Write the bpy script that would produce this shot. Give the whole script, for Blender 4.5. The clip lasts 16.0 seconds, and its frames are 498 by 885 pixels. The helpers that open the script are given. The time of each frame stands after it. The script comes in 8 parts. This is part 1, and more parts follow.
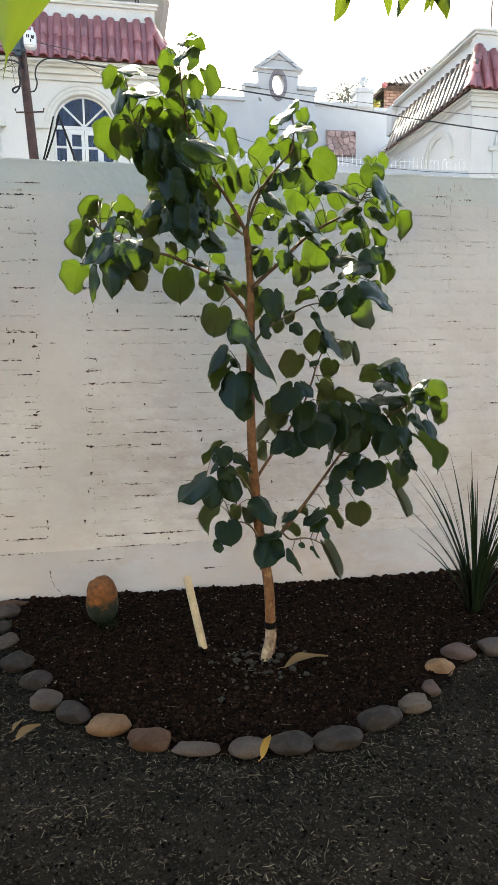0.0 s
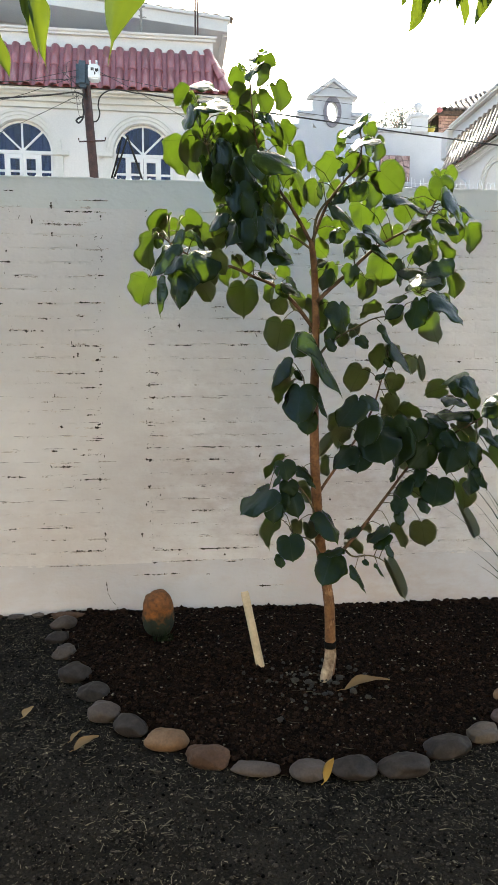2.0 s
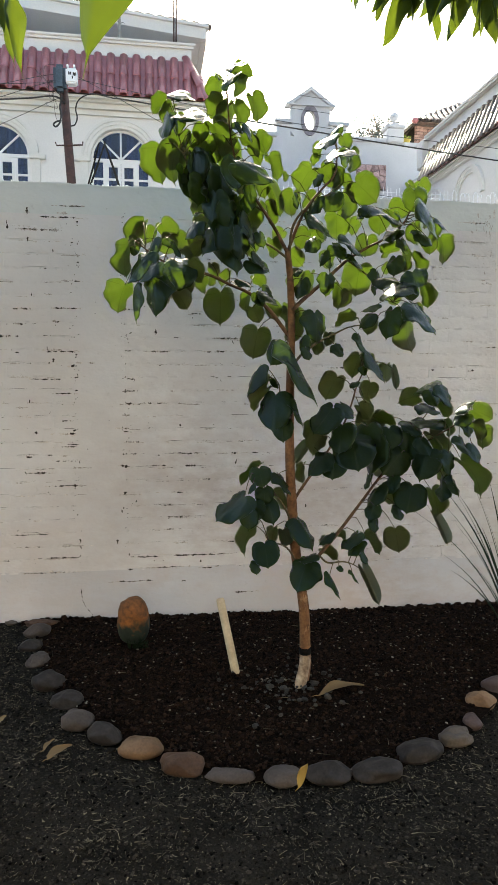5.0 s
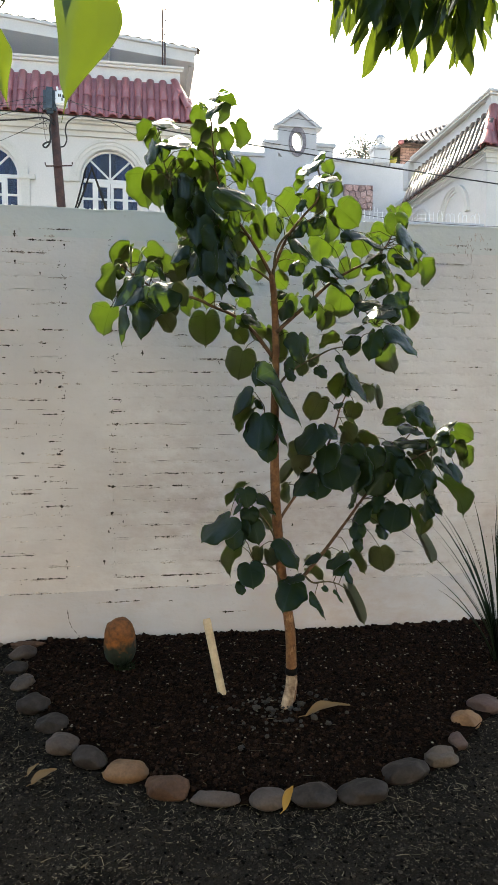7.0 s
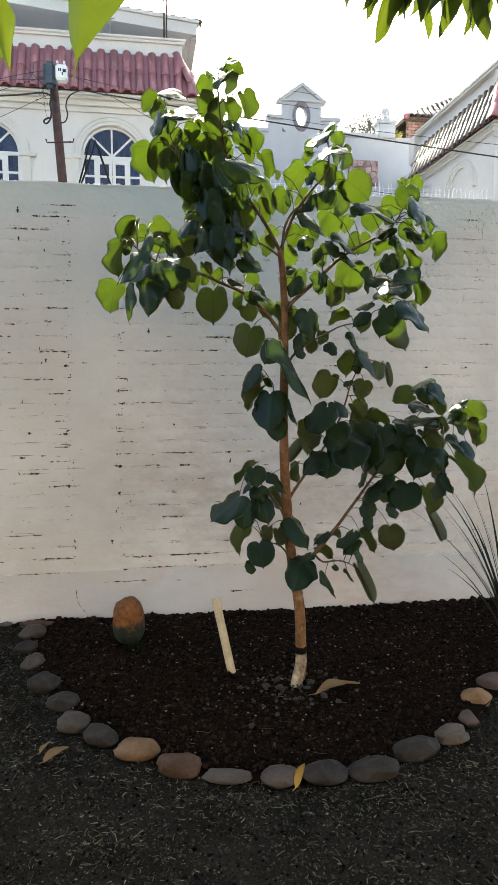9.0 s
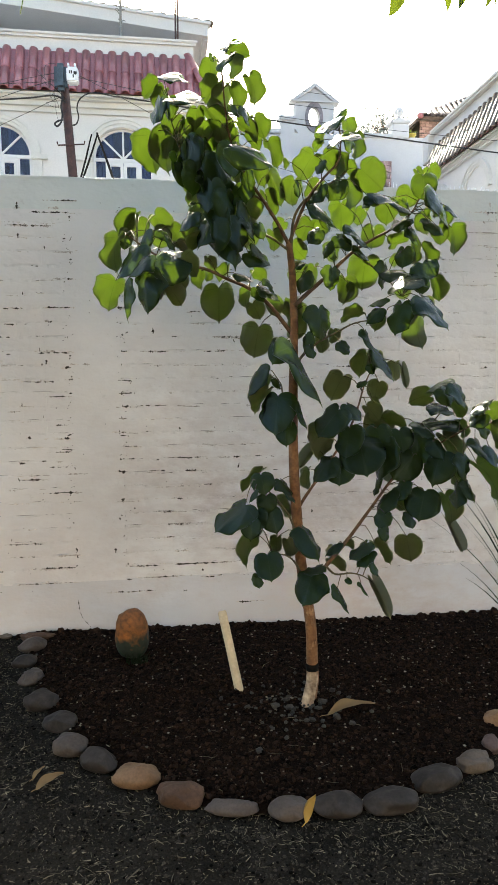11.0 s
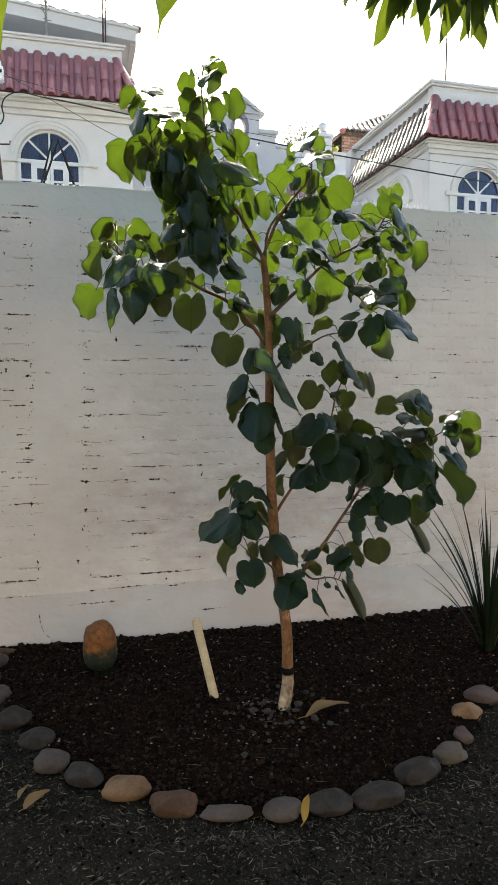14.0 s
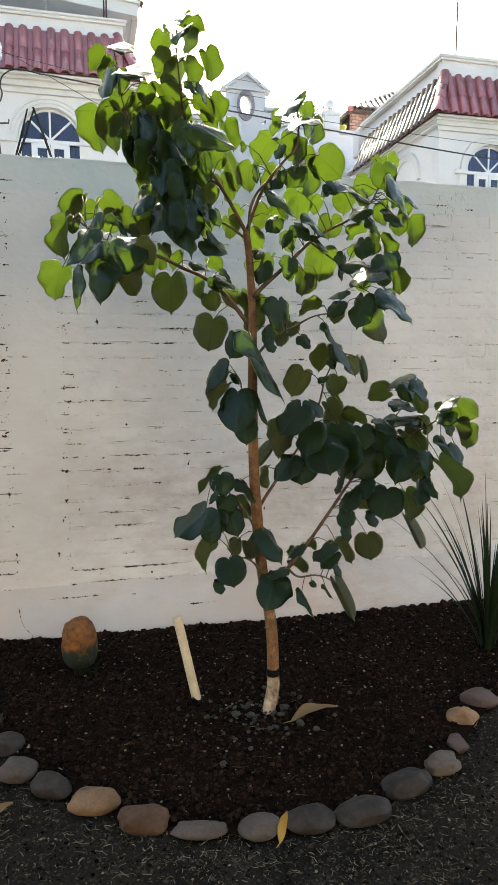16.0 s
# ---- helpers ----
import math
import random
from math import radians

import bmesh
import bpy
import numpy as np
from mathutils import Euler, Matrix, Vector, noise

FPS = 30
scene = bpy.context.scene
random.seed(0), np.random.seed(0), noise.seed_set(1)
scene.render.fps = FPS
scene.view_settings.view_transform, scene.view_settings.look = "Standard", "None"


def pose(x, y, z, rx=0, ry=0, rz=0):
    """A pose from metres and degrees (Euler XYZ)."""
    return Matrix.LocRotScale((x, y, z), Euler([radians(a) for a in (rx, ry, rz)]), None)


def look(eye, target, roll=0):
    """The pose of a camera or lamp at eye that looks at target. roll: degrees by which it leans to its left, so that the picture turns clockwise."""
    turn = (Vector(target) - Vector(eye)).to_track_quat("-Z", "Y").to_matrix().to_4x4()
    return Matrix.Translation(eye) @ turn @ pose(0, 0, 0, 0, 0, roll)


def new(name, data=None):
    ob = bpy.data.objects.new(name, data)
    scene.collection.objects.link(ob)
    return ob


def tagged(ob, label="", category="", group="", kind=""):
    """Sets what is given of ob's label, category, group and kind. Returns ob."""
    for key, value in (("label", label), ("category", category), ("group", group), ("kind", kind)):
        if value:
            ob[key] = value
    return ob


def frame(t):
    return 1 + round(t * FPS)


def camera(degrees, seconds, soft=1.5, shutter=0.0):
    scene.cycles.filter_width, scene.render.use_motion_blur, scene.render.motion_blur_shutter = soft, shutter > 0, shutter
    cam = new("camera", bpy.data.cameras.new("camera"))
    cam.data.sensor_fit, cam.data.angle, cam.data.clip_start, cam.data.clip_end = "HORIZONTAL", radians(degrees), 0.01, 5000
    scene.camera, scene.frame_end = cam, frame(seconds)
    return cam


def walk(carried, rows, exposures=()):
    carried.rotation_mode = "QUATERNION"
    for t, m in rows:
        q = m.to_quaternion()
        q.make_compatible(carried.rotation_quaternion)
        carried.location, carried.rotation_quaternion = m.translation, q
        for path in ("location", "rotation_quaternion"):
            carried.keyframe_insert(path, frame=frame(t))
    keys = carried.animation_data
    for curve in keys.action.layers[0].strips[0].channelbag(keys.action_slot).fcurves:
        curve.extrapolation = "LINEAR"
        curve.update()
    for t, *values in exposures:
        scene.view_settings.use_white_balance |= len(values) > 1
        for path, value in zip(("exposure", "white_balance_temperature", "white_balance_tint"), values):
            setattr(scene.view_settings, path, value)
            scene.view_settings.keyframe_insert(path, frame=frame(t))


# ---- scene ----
cam = camera(41.3, 16.0)
PATH = [
    (0, (1.656, 0.49, 1.418), (2.024, 2.435, 1.139), -0.6),
    (0.5, (1.615, 0.518, 1.39), (1.836, 2.49, 1.139), -0.5),
    (1, (1.6, 0.516, 1.382), (1.782, 2.495, 1.162), 0.0),
    (1.5, (1.586, 0.519, 1.377), (1.714, 2.502, 1.152), -0.2),
    (2, (1.595, 0.529, 1.371), (1.824, 2.505, 1.163), -0.1),
    (2.5, (1.607, 0.529, 1.376), (1.919, 2.493, 1.166), -0.0),
    (3, (1.611, 0.517, 1.379), (1.938, 2.48, 1.177), 0.5),
    (3.5, (1.598, 0.518, 1.378), (1.915, 2.486, 1.207), 0.5),
    (6, (1.608, 0.512, 1.378), (1.901, 2.48, 1.176), 0.2),
    (6.5, (1.627, 0.498, 1.387), (1.981, 2.457, 1.199), 0.6),
    (7, (1.618, 0.492, 1.398), (1.945, 2.46, 1.257), 0.1),
    (7.5, (1.604, 0.506, 1.396), (1.911, 2.476, 1.237), 0.2),
    (8, (1.606, 0.519, 1.39), (1.925, 2.484, 1.19), -0.0),
    (8.5, (1.597, 0.519, 1.392), (1.914, 2.484, 1.196), -0.1),
    (10.8, (1.648, 0.653, 1.379), (1.944, 2.616, 1.136), -0.6),
    (11, (1.652, 0.68, 1.382), (1.926, 2.652, 1.189), -0.4),
    (11.5, (1.61, 0.724, 1.391), (1.94, 2.687, 1.2), 0.1),
    (12, (1.502, 0.708, 1.392), (1.904, 2.656, 1.18), -1.7),
    (12.5, (1.445, 0.68, 1.391), (2.002, 2.589, 1.174), 0.9),
    (13, (1.431, 0.682, 1.386), (1.954, 2.604, 1.202), -0.4),
    (13.5, (1.429, 0.683, 1.389), (1.954, 2.604, 1.206), 0.7),
    (14, (1.425, 0.68, 1.398), (1.928, 2.608, 1.223), -0.2),
    (14.5, (1.425, 0.689, 1.387), (1.918, 2.616, 1.171), -0.1),
    (15, (1.445, 0.687, 1.397), (1.975, 2.606, 1.206), -0.6),
    (15.5, (1.483, 0.732, 1.393), (1.96, 2.66, 1.164), -1.6),
    (16, (1.571, 0.825, 1.402), (2.047, 2.754, 1.178), -0.3),
]
EXPOSURE = [(0, 2.41), (0.5, 2.41), (1, 2.38), (1.5, 2.39), (2, 2.35), (3, 2.36), (3.5, 2.07), (6, 2.17), (7, 2.15), (8, 2.18), (8.5, 2.19), (11, 2.33), (11.5, 2.32), (12, 2.25), (12.5, 2.27), (13, 2.05), (13.5, 2.07), (14, 2.04), (15, 2.09), (15.5, 2.13), (16, 2.40)]
walk(cam, [(t, look(eye, target, roll)) for t, eye, target, roll in PATH], [(t, e, 7450, 5) for t, e in EXPOSURE])

# ---- sky, sun ----
SUN_HEIGHT, SUN_TURN = radians(41.0), radians(4.0)
world = bpy.data.worlds.new("sky")
scene.world = world
world.use_nodes = True
wn = world.node_tree
sky = wn.nodes.new("ShaderNodeTexSky")
sky.sky_type, sky.sun_disc = "NISHITA", False
sky.sun_elevation, sky.sun_rotation = SUN_HEIGHT, SUN_TURN
sky.air_density, sky.dust_density, sky.ozone_density = 1.0, 3.0, 1.0
wn.nodes["Background"].inputs["Strength"].default_value = 0.13
wn.links.new(sky.outputs["Color"], wn.nodes["Background"].inputs["Color"])
sun = new("sun", bpy.data.lights.new("sun", "SUN"))
sun.data.energy, sun.data.angle, sun.data.color = 5.0, radians(0.53), (1.0, 0.95, 0.86)
sun.matrix_world = look((60 * math.sin(SUN_TURN), 60 * math.cos(SUN_TURN), 60 * math.tan(SUN_HEIGHT)), (0, 0, 0))


# ---- materials ----
def blank(name):
    m = bpy.data.materials.new(name)
    m.use_nodes = True
    return m, m.node_tree, m.node_tree.nodes["Principled BSDF"]


def surface(name, dark, light, scale=8.0, rough=0.8, bump=0.3, bump_scale=60.0, depth=0.003, spec=0.4, fine=0.25, vary=0.0, metal=0.0, local=False, islands=False):
    """A material of two colours mixed by broad noise, speckled and embossed by fine noise; vary: how far pieces differ."""
    m, nt, b = blank(name)
    n, l = nt.nodes, nt.links
    place = n.new("ShaderNodeTexCoord").outputs["Object"] if local else n.new("ShaderNodeNewGeometry").outputs["Position"]
    broad = n.new("ShaderNodeTexNoise")
    broad.inputs["Scale"].default_value, broad.inputs["Detail"].default_value, broad.inputs["Roughness"].default_value = scale, 5, 0.6
    l.new(place, broad.inputs["Vector"])
    ramp = n.new("ShaderNodeValToRGB")
    ramp.color_ramp.elements[0].position, ramp.color_ramp.elements[1].position = 0.32, 0.68
    ramp.color_ramp.elements[0].color, ramp.color_ramp.elements[1].color = (*dark, 1), (*light, 1)
    l.new(broad.outputs["Fac"], ramp.inputs["Fac"])
    grain = n.new("ShaderNodeTexNoise")
    grain.inputs["Scale"].default_value, grain.inputs["Detail"].default_value = bump_scale, 4
    l.new(place, grain.inputs["Vector"])
    span = n.new("ShaderNodeMapRange")
    span.inputs["From Min"].default_value, span.inputs["From Max"].default_value = 0.3, 0.7
    span.inputs["To Min"].default_value, span.inputs["To Max"].default_value = 1 - fine, 1 + fine
    l.new(grain.outputs["Fac"], span.inputs["Value"])
    hue = n.new("ShaderNodeHueSaturation")
    l.new(ramp.outputs["Color"], hue.inputs["Color"])
    if vary:
        info = n.new("ShaderNodeNewGeometry" if islands else "ShaderNodeObjectInfo")
        r = n.new("ShaderNodeMapRange")
        r.inputs["To Min"].default_value, r.inputs["To Max"].default_value = 1 - vary, 1 + vary
        l.new(info.outputs["Random Per Island" if islands else "Random"], r.inputs["Value"])
        mul = n.new("ShaderNodeMath")
        mul.operation = "MULTIPLY"
        l.new(r.outputs["Result"], mul.inputs[0])
        l.new(span.outputs["Result"], mul.inputs[1])
        l.new(mul.outputs["Value"], hue.inputs["Value"])
    else:
        l.new(span.outputs["Result"], hue.inputs["Value"])
    l.new(hue.outputs["Color"], b.inputs["Base Color"])
    b.inputs["Roughness"].default_value, b.inputs["Metallic"].default_value, b.inputs["Specular IOR Level"].default_value = rough, metal, spec
    if bump:
        bp = n.new("ShaderNodeBump")
        bp.inputs["Strength"].default_value, bp.inputs["Distance"].default_value = bump, depth
        l.new(grain.outputs["Fac"], bp.inputs["Height"])
        l.new(bp.outputs["Normal"], b.inputs["Normal"])
    return m


def foliage(name, dark, light, glow, rough=0.36, see=0.45, veins=0.0, gloss=0.32, vein=(0.07, 0.09, 0.035)):
    """Leaves: a glossy skin over a blade that lets the light behind it through."""
    m, nt, b = blank(name)
    n, l = nt.nodes, nt.links
    info = n.new("ShaderNodeObjectInfo")
    tex = n.new("ShaderNodeTexCoord")
    noise_ = n.new("ShaderNodeTexNoise")
    noise_.inputs["Scale"].default_value, noise_.inputs["Detail"].default_value = 6, 4
    l.new(tex.outputs["Object"], noise_.inputs["Vector"])
    add = n.new("ShaderNodeMath")
    add.operation = "ADD"
    l.new(info.outputs["Random"], add.inputs[0])
    l.new(noise_.outputs["Fac"], add.inputs[1])
    half = n.new("ShaderNodeMath")
    half.operation = "MULTIPLY"
    half.inputs[1].default_value = 0.5
    l.new(add.outputs["Value"], half.inputs[0])
    mix = n.new("ShaderNodeMix")
    mix.data_type = "RGBA"
    mix.inputs["A"].default_value, mix.inputs["B"].default_value = (*dark, 1), (*light, 1)
    l.new(half.outputs["Value"], mix.inputs["Factor"])
    colour = mix.outputs["Result"]
    sep = n.new("ShaderNodeSeparateXYZ")
    l.new(tex.outputs["Object"], sep.inputs["Vector"])
    through_mix = n.new("ShaderNodeMix")
    through_mix.data_type = "RGBA"
    through_mix.inputs["A"].default_value = (*[c * 0.75 for c in glow], 1)
    through_mix.inputs["B"].default_value = (*glow, 1)
    l.new(half.outputs["Value"], through_mix.inputs["Factor"])
    glowing = through_mix.outputs["Result"]
    if veins:
        up = n.new("ShaderNodeMath")
        up.operation = "ADD"
        up.inputs[1].default_value = 0.47
        l.new(sep.outputs["Y"], up.inputs[0])
        ang = n.new("ShaderNodeMath")
        ang.operation = "ARCTAN2"
        l.new(sep.outputs["X"], ang.inputs[0])
        l.new(up.outputs["Value"], ang.inputs[1])
        k = n.new("ShaderNodeMath")
        k.operation = "MULTIPLY"
        k.inputs[1].default_value = 4.5
        l.new(ang.outputs["Value"], k.inputs[0])
        c = n.new("ShaderNodeMath")
        c.operation = "COSINE"
        l.new(k.outputs["Value"], c.inputs[0])
        line = n.new("ShaderNodeMapRange")
        line.inputs["From Min"].default_value, line.inputs["From Max"].default_value = 0.975, 1.0
        l.new(c.outputs["Value"], line.inputs["Value"])
        for source in (0, 1):
            v = n.new("ShaderNodeMix")
            v.data_type = "RGBA"
            l.new(glowing if source else colour, v.inputs["A"])
            v.inputs["B"].default_value = (*vein, 1) if not source else (*[g * 0.55 for g in glow], 1)
            s = n.new("ShaderNodeMath")
            s.operation = "MULTIPLY"
            s.inputs[1].default_value = veins
            l.new(line.outputs["Result"], s.inputs[0])
            l.new(s.outputs["Value"], v.inputs["Factor"])
            if source:
                glowing = v.outputs["Result"]
            else:
                colour = v.outputs["Result"]
        bp = n.new("ShaderNodeBump")
        bp.inputs["Strength"].default_value, bp.inputs["Distance"].default_value = 0.2, 0.03
        wrinkle = n.new("ShaderNodeTexNoise")
        wrinkle.inputs["Scale"].default_value, wrinkle.inputs["Detail"].default_value = 11, 5
        l.new(tex.outputs["Object"], wrinkle.inputs["Vector"])
        rise = n.new("ShaderNodeMath")
        rise.operation = "MULTIPLY_ADD"
        rise.inputs[1].default_value = -0.35
        l.new(line.outputs["Result"], rise.inputs[0])
        l.new(wrinkle.outputs["Fac"], rise.inputs[2])
        l.new(rise.outputs["Value"], bp.inputs["Height"])
        l.new(bp.outputs["Normal"], b.inputs["Normal"])
    l.new(colour, b.inputs["Base Color"])
    b.inputs["Roughness"].default_value, b.inputs["Specular IOR Level"].default_value = rough, gloss
    b.inputs["Specular Tint"].default_value = (0.5, 0.85, 1.0, 1)
    tr = n.new("ShaderNodeBsdfTranslucent")
    l.new(glowing, tr.inputs["Color"])
    both = n.new("ShaderNodeMixShader")
    both.inputs["Fac"].default_value = see
    l.new(b.outputs["BSDF"], both.inputs[1])
    l.new(tr.outputs["BSDF"], both.inputs[2])
    l.new(both.outputs["Shader"], n["Material Output"].inputs["Surface"])
    return m


def wall_paint(name, low=(0.70, 0.683, 0.68), high=(0.815, 0.80, 0.80), wear=1.0):
    """Old white limewash: greyish drifts, rosy worn patches low down, fine brush relief."""
    m, nt, b = blank(name)
    n, l = nt.nodes, nt.links
    geo = n.new("ShaderNodeNewGeometry").outputs["Position"]
    broad = n.new("ShaderNodeTexNoise")
    broad.inputs["Scale"].default_value, broad.inputs["Detail"].default_value = 1.3, 6
    l.new(geo, broad.inputs["Vector"])
    ramp = n.new("ShaderNodeValToRGB")
    e = ramp.color_ramp.elements
    e[0].position, e[1].position = 0.35, 0.65
    e[0].color, e[1].color = (*low, 1), (*high, 1)
    l.new(broad.outputs["Fac"], ramp.inputs["Fac"])
    worn = n.new("ShaderNodeTexNoise")
    worn.inputs["Scale"].default_value, worn.inputs["Detail"].default_value, worn.inputs["Roughness"].default_value = 9, 8, 0.7
    squash = n.new("ShaderNodeMapping")
    squash.inputs["Scale"].default_value = (0.7, 1, 1.5)
    l.new(geo, squash.inputs["Vector"])
    l.new(squash.outputs["Vector"], worn.inputs["Vector"])
    patch = n.new("ShaderNodeTexNoise")
    patch.inputs["Scale"].default_value = 1.1
    move = n.new("ShaderNodeMapping")
    move.inputs["Location"].default_value = (3.1, 0, 1.7)
    l.new(geo, move.inputs["Vector"])
    l.new(move.outputs["Vector"], patch.inputs["Vector"])
    p = n.new("ShaderNodeMath")
    p.operation = "MULTIPLY"
    l.new(worn.outputs["Fac"], p.inputs[0])
    l.new(patch.outputs["Fac"], p.inputs[1])
    pr = n.new("ShaderNodeMapRange")
    pr.inputs["From Min"].default_value, pr.inputs["From Max"].default_value = 0.17, 0.36
    pr.inputs["To Max"].default_value = wear
    l.new(p.outputs["Value"], pr.inputs["Value"])
    height = n.new("ShaderNodeSeparateXYZ")
    l.new(geo, height.inputs["Vector"])
    splash = n.new("ShaderNodeMapRange")
    splash.inputs["From Min"].default_value, splash.inputs["From Max"].default_value = 1.9, 0.7
    splash.inputs["To Min"].default_value, splash.inputs["To Max"].default_value = 0.12, 1.0
    l.new(height.outputs["Z"], splash.inputs["Value"])
    bare = n.new("ShaderNodeMapRange")
    bare.inputs["From Min"].default_value, bare.inputs["From Max"].default_value = 1.25, 1.6
    bare.inputs["To Min"].default_value, bare.inputs["To Max"].default_value = 0.45, 1.0
    l.new(height.outputs["X"], bare.inputs["Value"])
    rub = n.new("ShaderNodeMath")
    rub.operation = "MULTIPLY"
    l.new(splash.outputs["Result"], rub.inputs[0])
    l.new(bare.outputs["Result"], rub.inputs[1])
    worn_off = n.new("ShaderNodeMath")
    worn_off.operation = "MULTIPLY"
    l.new(pr.outputs["Result"], worn_off.inputs[0])
    l.new(rub.outputs["Value"], worn_off.inputs[1])
    rosy = n.new("ShaderNodeMix")
    rosy.data_type = "RGBA"
    rosy.inputs["B"].default_value = (0.60, 0.54, 0.52, 1)
    l.new(worn_off.outputs["Value"], rosy.inputs["Factor"])
    l.new(ramp.outputs["Color"], rosy.inputs["A"])
    grime = n.new("ShaderNodeTexNoise")
    grime.inputs["Scale"].default_value, grime.inputs["Detail"].default_value, grime.inputs["Roughness"].default_value = 28, 6, 0.75
    l.new(geo, grime.inputs["Vector"])
    gr = n.new("ShaderNodeMapRange")
    gr.inputs["From Min"].default_value, gr.inputs["From Max"].default_value, gr.inputs["To Max"].default_value = 0.62, 0.8, 0.5
    l.new(grime.outputs["Fac"], gr.inputs["Value"])
    dirty = n.new("ShaderNodeMix")
    dirty.data_type = "RGBA"
    dirty.inputs["B"].default_value = (0.36, 0.33, 0.29, 1)
    l.new(gr.outputs["Result"], dirty.inputs["Factor"])
    l.new(rosy.outputs["Result"], dirty.inputs["A"])
    l.new(dirty.outputs["Result"], b.inputs["Base Color"])
    b.inputs["Roughness"].default_value = 0.85
    fine = n.new("ShaderNodeTexNoise")
    fine.inputs["Scale"].default_value, fine.inputs["Detail"].default_value = 38, 7
    sq = n.new("ShaderNodeMapping")
    sq.inputs["Scale"].default_value = (0.75, 1, 1.1)
    l.new(geo, sq.inputs["Vector"])
    l.new(sq.outputs["Vector"], fine.inputs["Vector"])
    bp = n.new("ShaderNodeBump")
    bp.inputs["Strength"].default_value, bp.inputs["Distance"].default_value = 0.5, 0.006
    l.new(fine.outputs["Fac"], bp.inputs["Height"])
    l.new(bp.outputs["Normal"], b.inputs["Normal"])
    return m


def pane_glass(name):
    m, nt, _ = blank(name)
    n, l = nt.nodes, nt.links
    clear = n.new("ShaderNodeBsdfTransparent")
    clear.inputs["Color"].default_value = (0.45, 0.52, 0.72, 1)
    gloss = n.new("ShaderNodeBsdfGlossy")
    gloss.inputs["Roughness"].default_value = 0.03
    fr = n.new("ShaderNodeFresnel")
    fr.inputs["IOR"].default_value = 1.5
    mx = n.new("ShaderNodeMixShader")
    l.new(fr.outputs["Fac"], mx.inputs["Fac"])
    l.new(clear.outputs["BSDF"], mx.inputs[1])
    l.new(gloss.outputs["BSDF"], mx.inputs[2])
    l.new(mx.outputs["Shader"], n["Material Output"].inputs["Surface"])
    return m


PAINT = wall_paint("limewash")
TOPPAINT = wall_paint("cool_white_limewash", (0.66, 0.69, 0.685), (0.76, 0.785, 0.775), 0.15)
PLINTH = wall_paint("grey_stained_limewash", (0.55, 0.55, 0.575), (0.70, 0.695, 0.72))
ROAD = surface("street_bounce", (0.20, 0.18, 0.155), (0.30, 0.27, 0.235), 2.5, 0.95, 0.4, 60, 0.006)
JOINT = surface("open_joint_dirt", (0.02, 0.017, 0.014), (0.06, 0.05, 0.04), 30)
OCHRE = surface("ochre_bounce_plaster", (0.40, 0.33, 0.26), (0.50, 0.42, 0.335), 1.2, 0.9, 0.3, 25, 0.01, fine=0.08)
PLASTER = surface("white_house_plaster", (0.60, 0.588, 0.575), (0.67, 0.656, 0.642), 0.6, 0.85, 0.2, 25, 0.01, fine=0.04)
CREAM = surface("cream_moulding", (0.57, 0.565, 0.545), (0.64, 0.635, 0.615), 1.5, 0.8, 0.15, 30, 0.01, fine=0.05)
GREYWALL = surface("bluish_white_plaster", (0.40, 0.415, 0.445), (0.47, 0.485, 0.515), 0.7, 0.85, 0.2, 20, 0.01, fine=0.04)
TILE = surface("glazed_red_tile", (0.23, 0.066, 0.072), (0.33, 0.108, 0.113), 5, 0.32, 0.15, 40, 0.006, 0.8, 0.15, 0.18)
# A dark tile; on the court-side skirt it paints red tiles as shaded.
SLATE = surface("dark_and_shaded_tile", (0.08, 0.064, 0.056), (0.18, 0.14, 0.12), 6, 0.25, 0.2, 40, 0.006, 0.5, 0.2, 0.2)
FRAME = surface("white_window_frame", (0.62, 0.62, 0.625), (0.68, 0.68, 0.685), 3, 0.4, 0, fine=0.03)
GLASS = pane_glass("window_glass")
CURTAIN = surface("blue_curtain", (0.05, 0.07, 0.14), (0.10, 0.13, 0.22), 4, 0.9, 0)
DRYWOOD = surface("weathered_grey_stems", (0.16, 0.15, 0.14), (0.28, 0.27, 0.25), 8, 0.85, 0.2)
ROOM = surface("room_shade_black", (0.03, 0.03, 0.035), (0.05, 0.05, 0.055), 2, 0.9, 0)
RUST = surface("rusty_pole", (0.034, 0.019, 0.017), (0.08, 0.037, 0.03), 7, 0.7, 0.4, 60, 0.004)
ROD = surface("black_iron_rod", (0.006, 0.006, 0.006), (0.014, 0.013, 0.012), 10, 0.8, 0.2, 90, 0.001, spec=0.1)
CABLE = surface("black_cable", (0.012, 0.012, 0.013), (0.03, 0.03, 0.03), 10, 0.6, 0)
PLASTIC = surface("white_plastic", (0.72, 0.74, 0.76), (0.78, 0.80, 0.82), 6, 0.4, 0, fine=0.03)
METER = surface("blue_grey_box", (0.03, 0.05, 0.07), (0.06, 0.09, 0.12), 6, 0.5, 0.1, 40)
BRICK = surface("old_red_brick", (0.25, 0.14, 0.115), (0.42, 0.27, 0.22), 9, 0.85, 0.4, 50, 0.006, vary=0.25)
PORPHYRY = surface("mauve_rubble_stone", (0.25, 0.15, 0.14), (0.44, 0.31, 0.29), 3, 0.8, 0.4, 20, 0.01, vary=0.25)
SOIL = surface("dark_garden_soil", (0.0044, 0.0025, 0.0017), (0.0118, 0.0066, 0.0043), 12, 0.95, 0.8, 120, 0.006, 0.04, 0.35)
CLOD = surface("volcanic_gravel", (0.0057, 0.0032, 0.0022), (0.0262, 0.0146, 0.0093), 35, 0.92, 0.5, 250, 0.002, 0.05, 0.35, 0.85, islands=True)
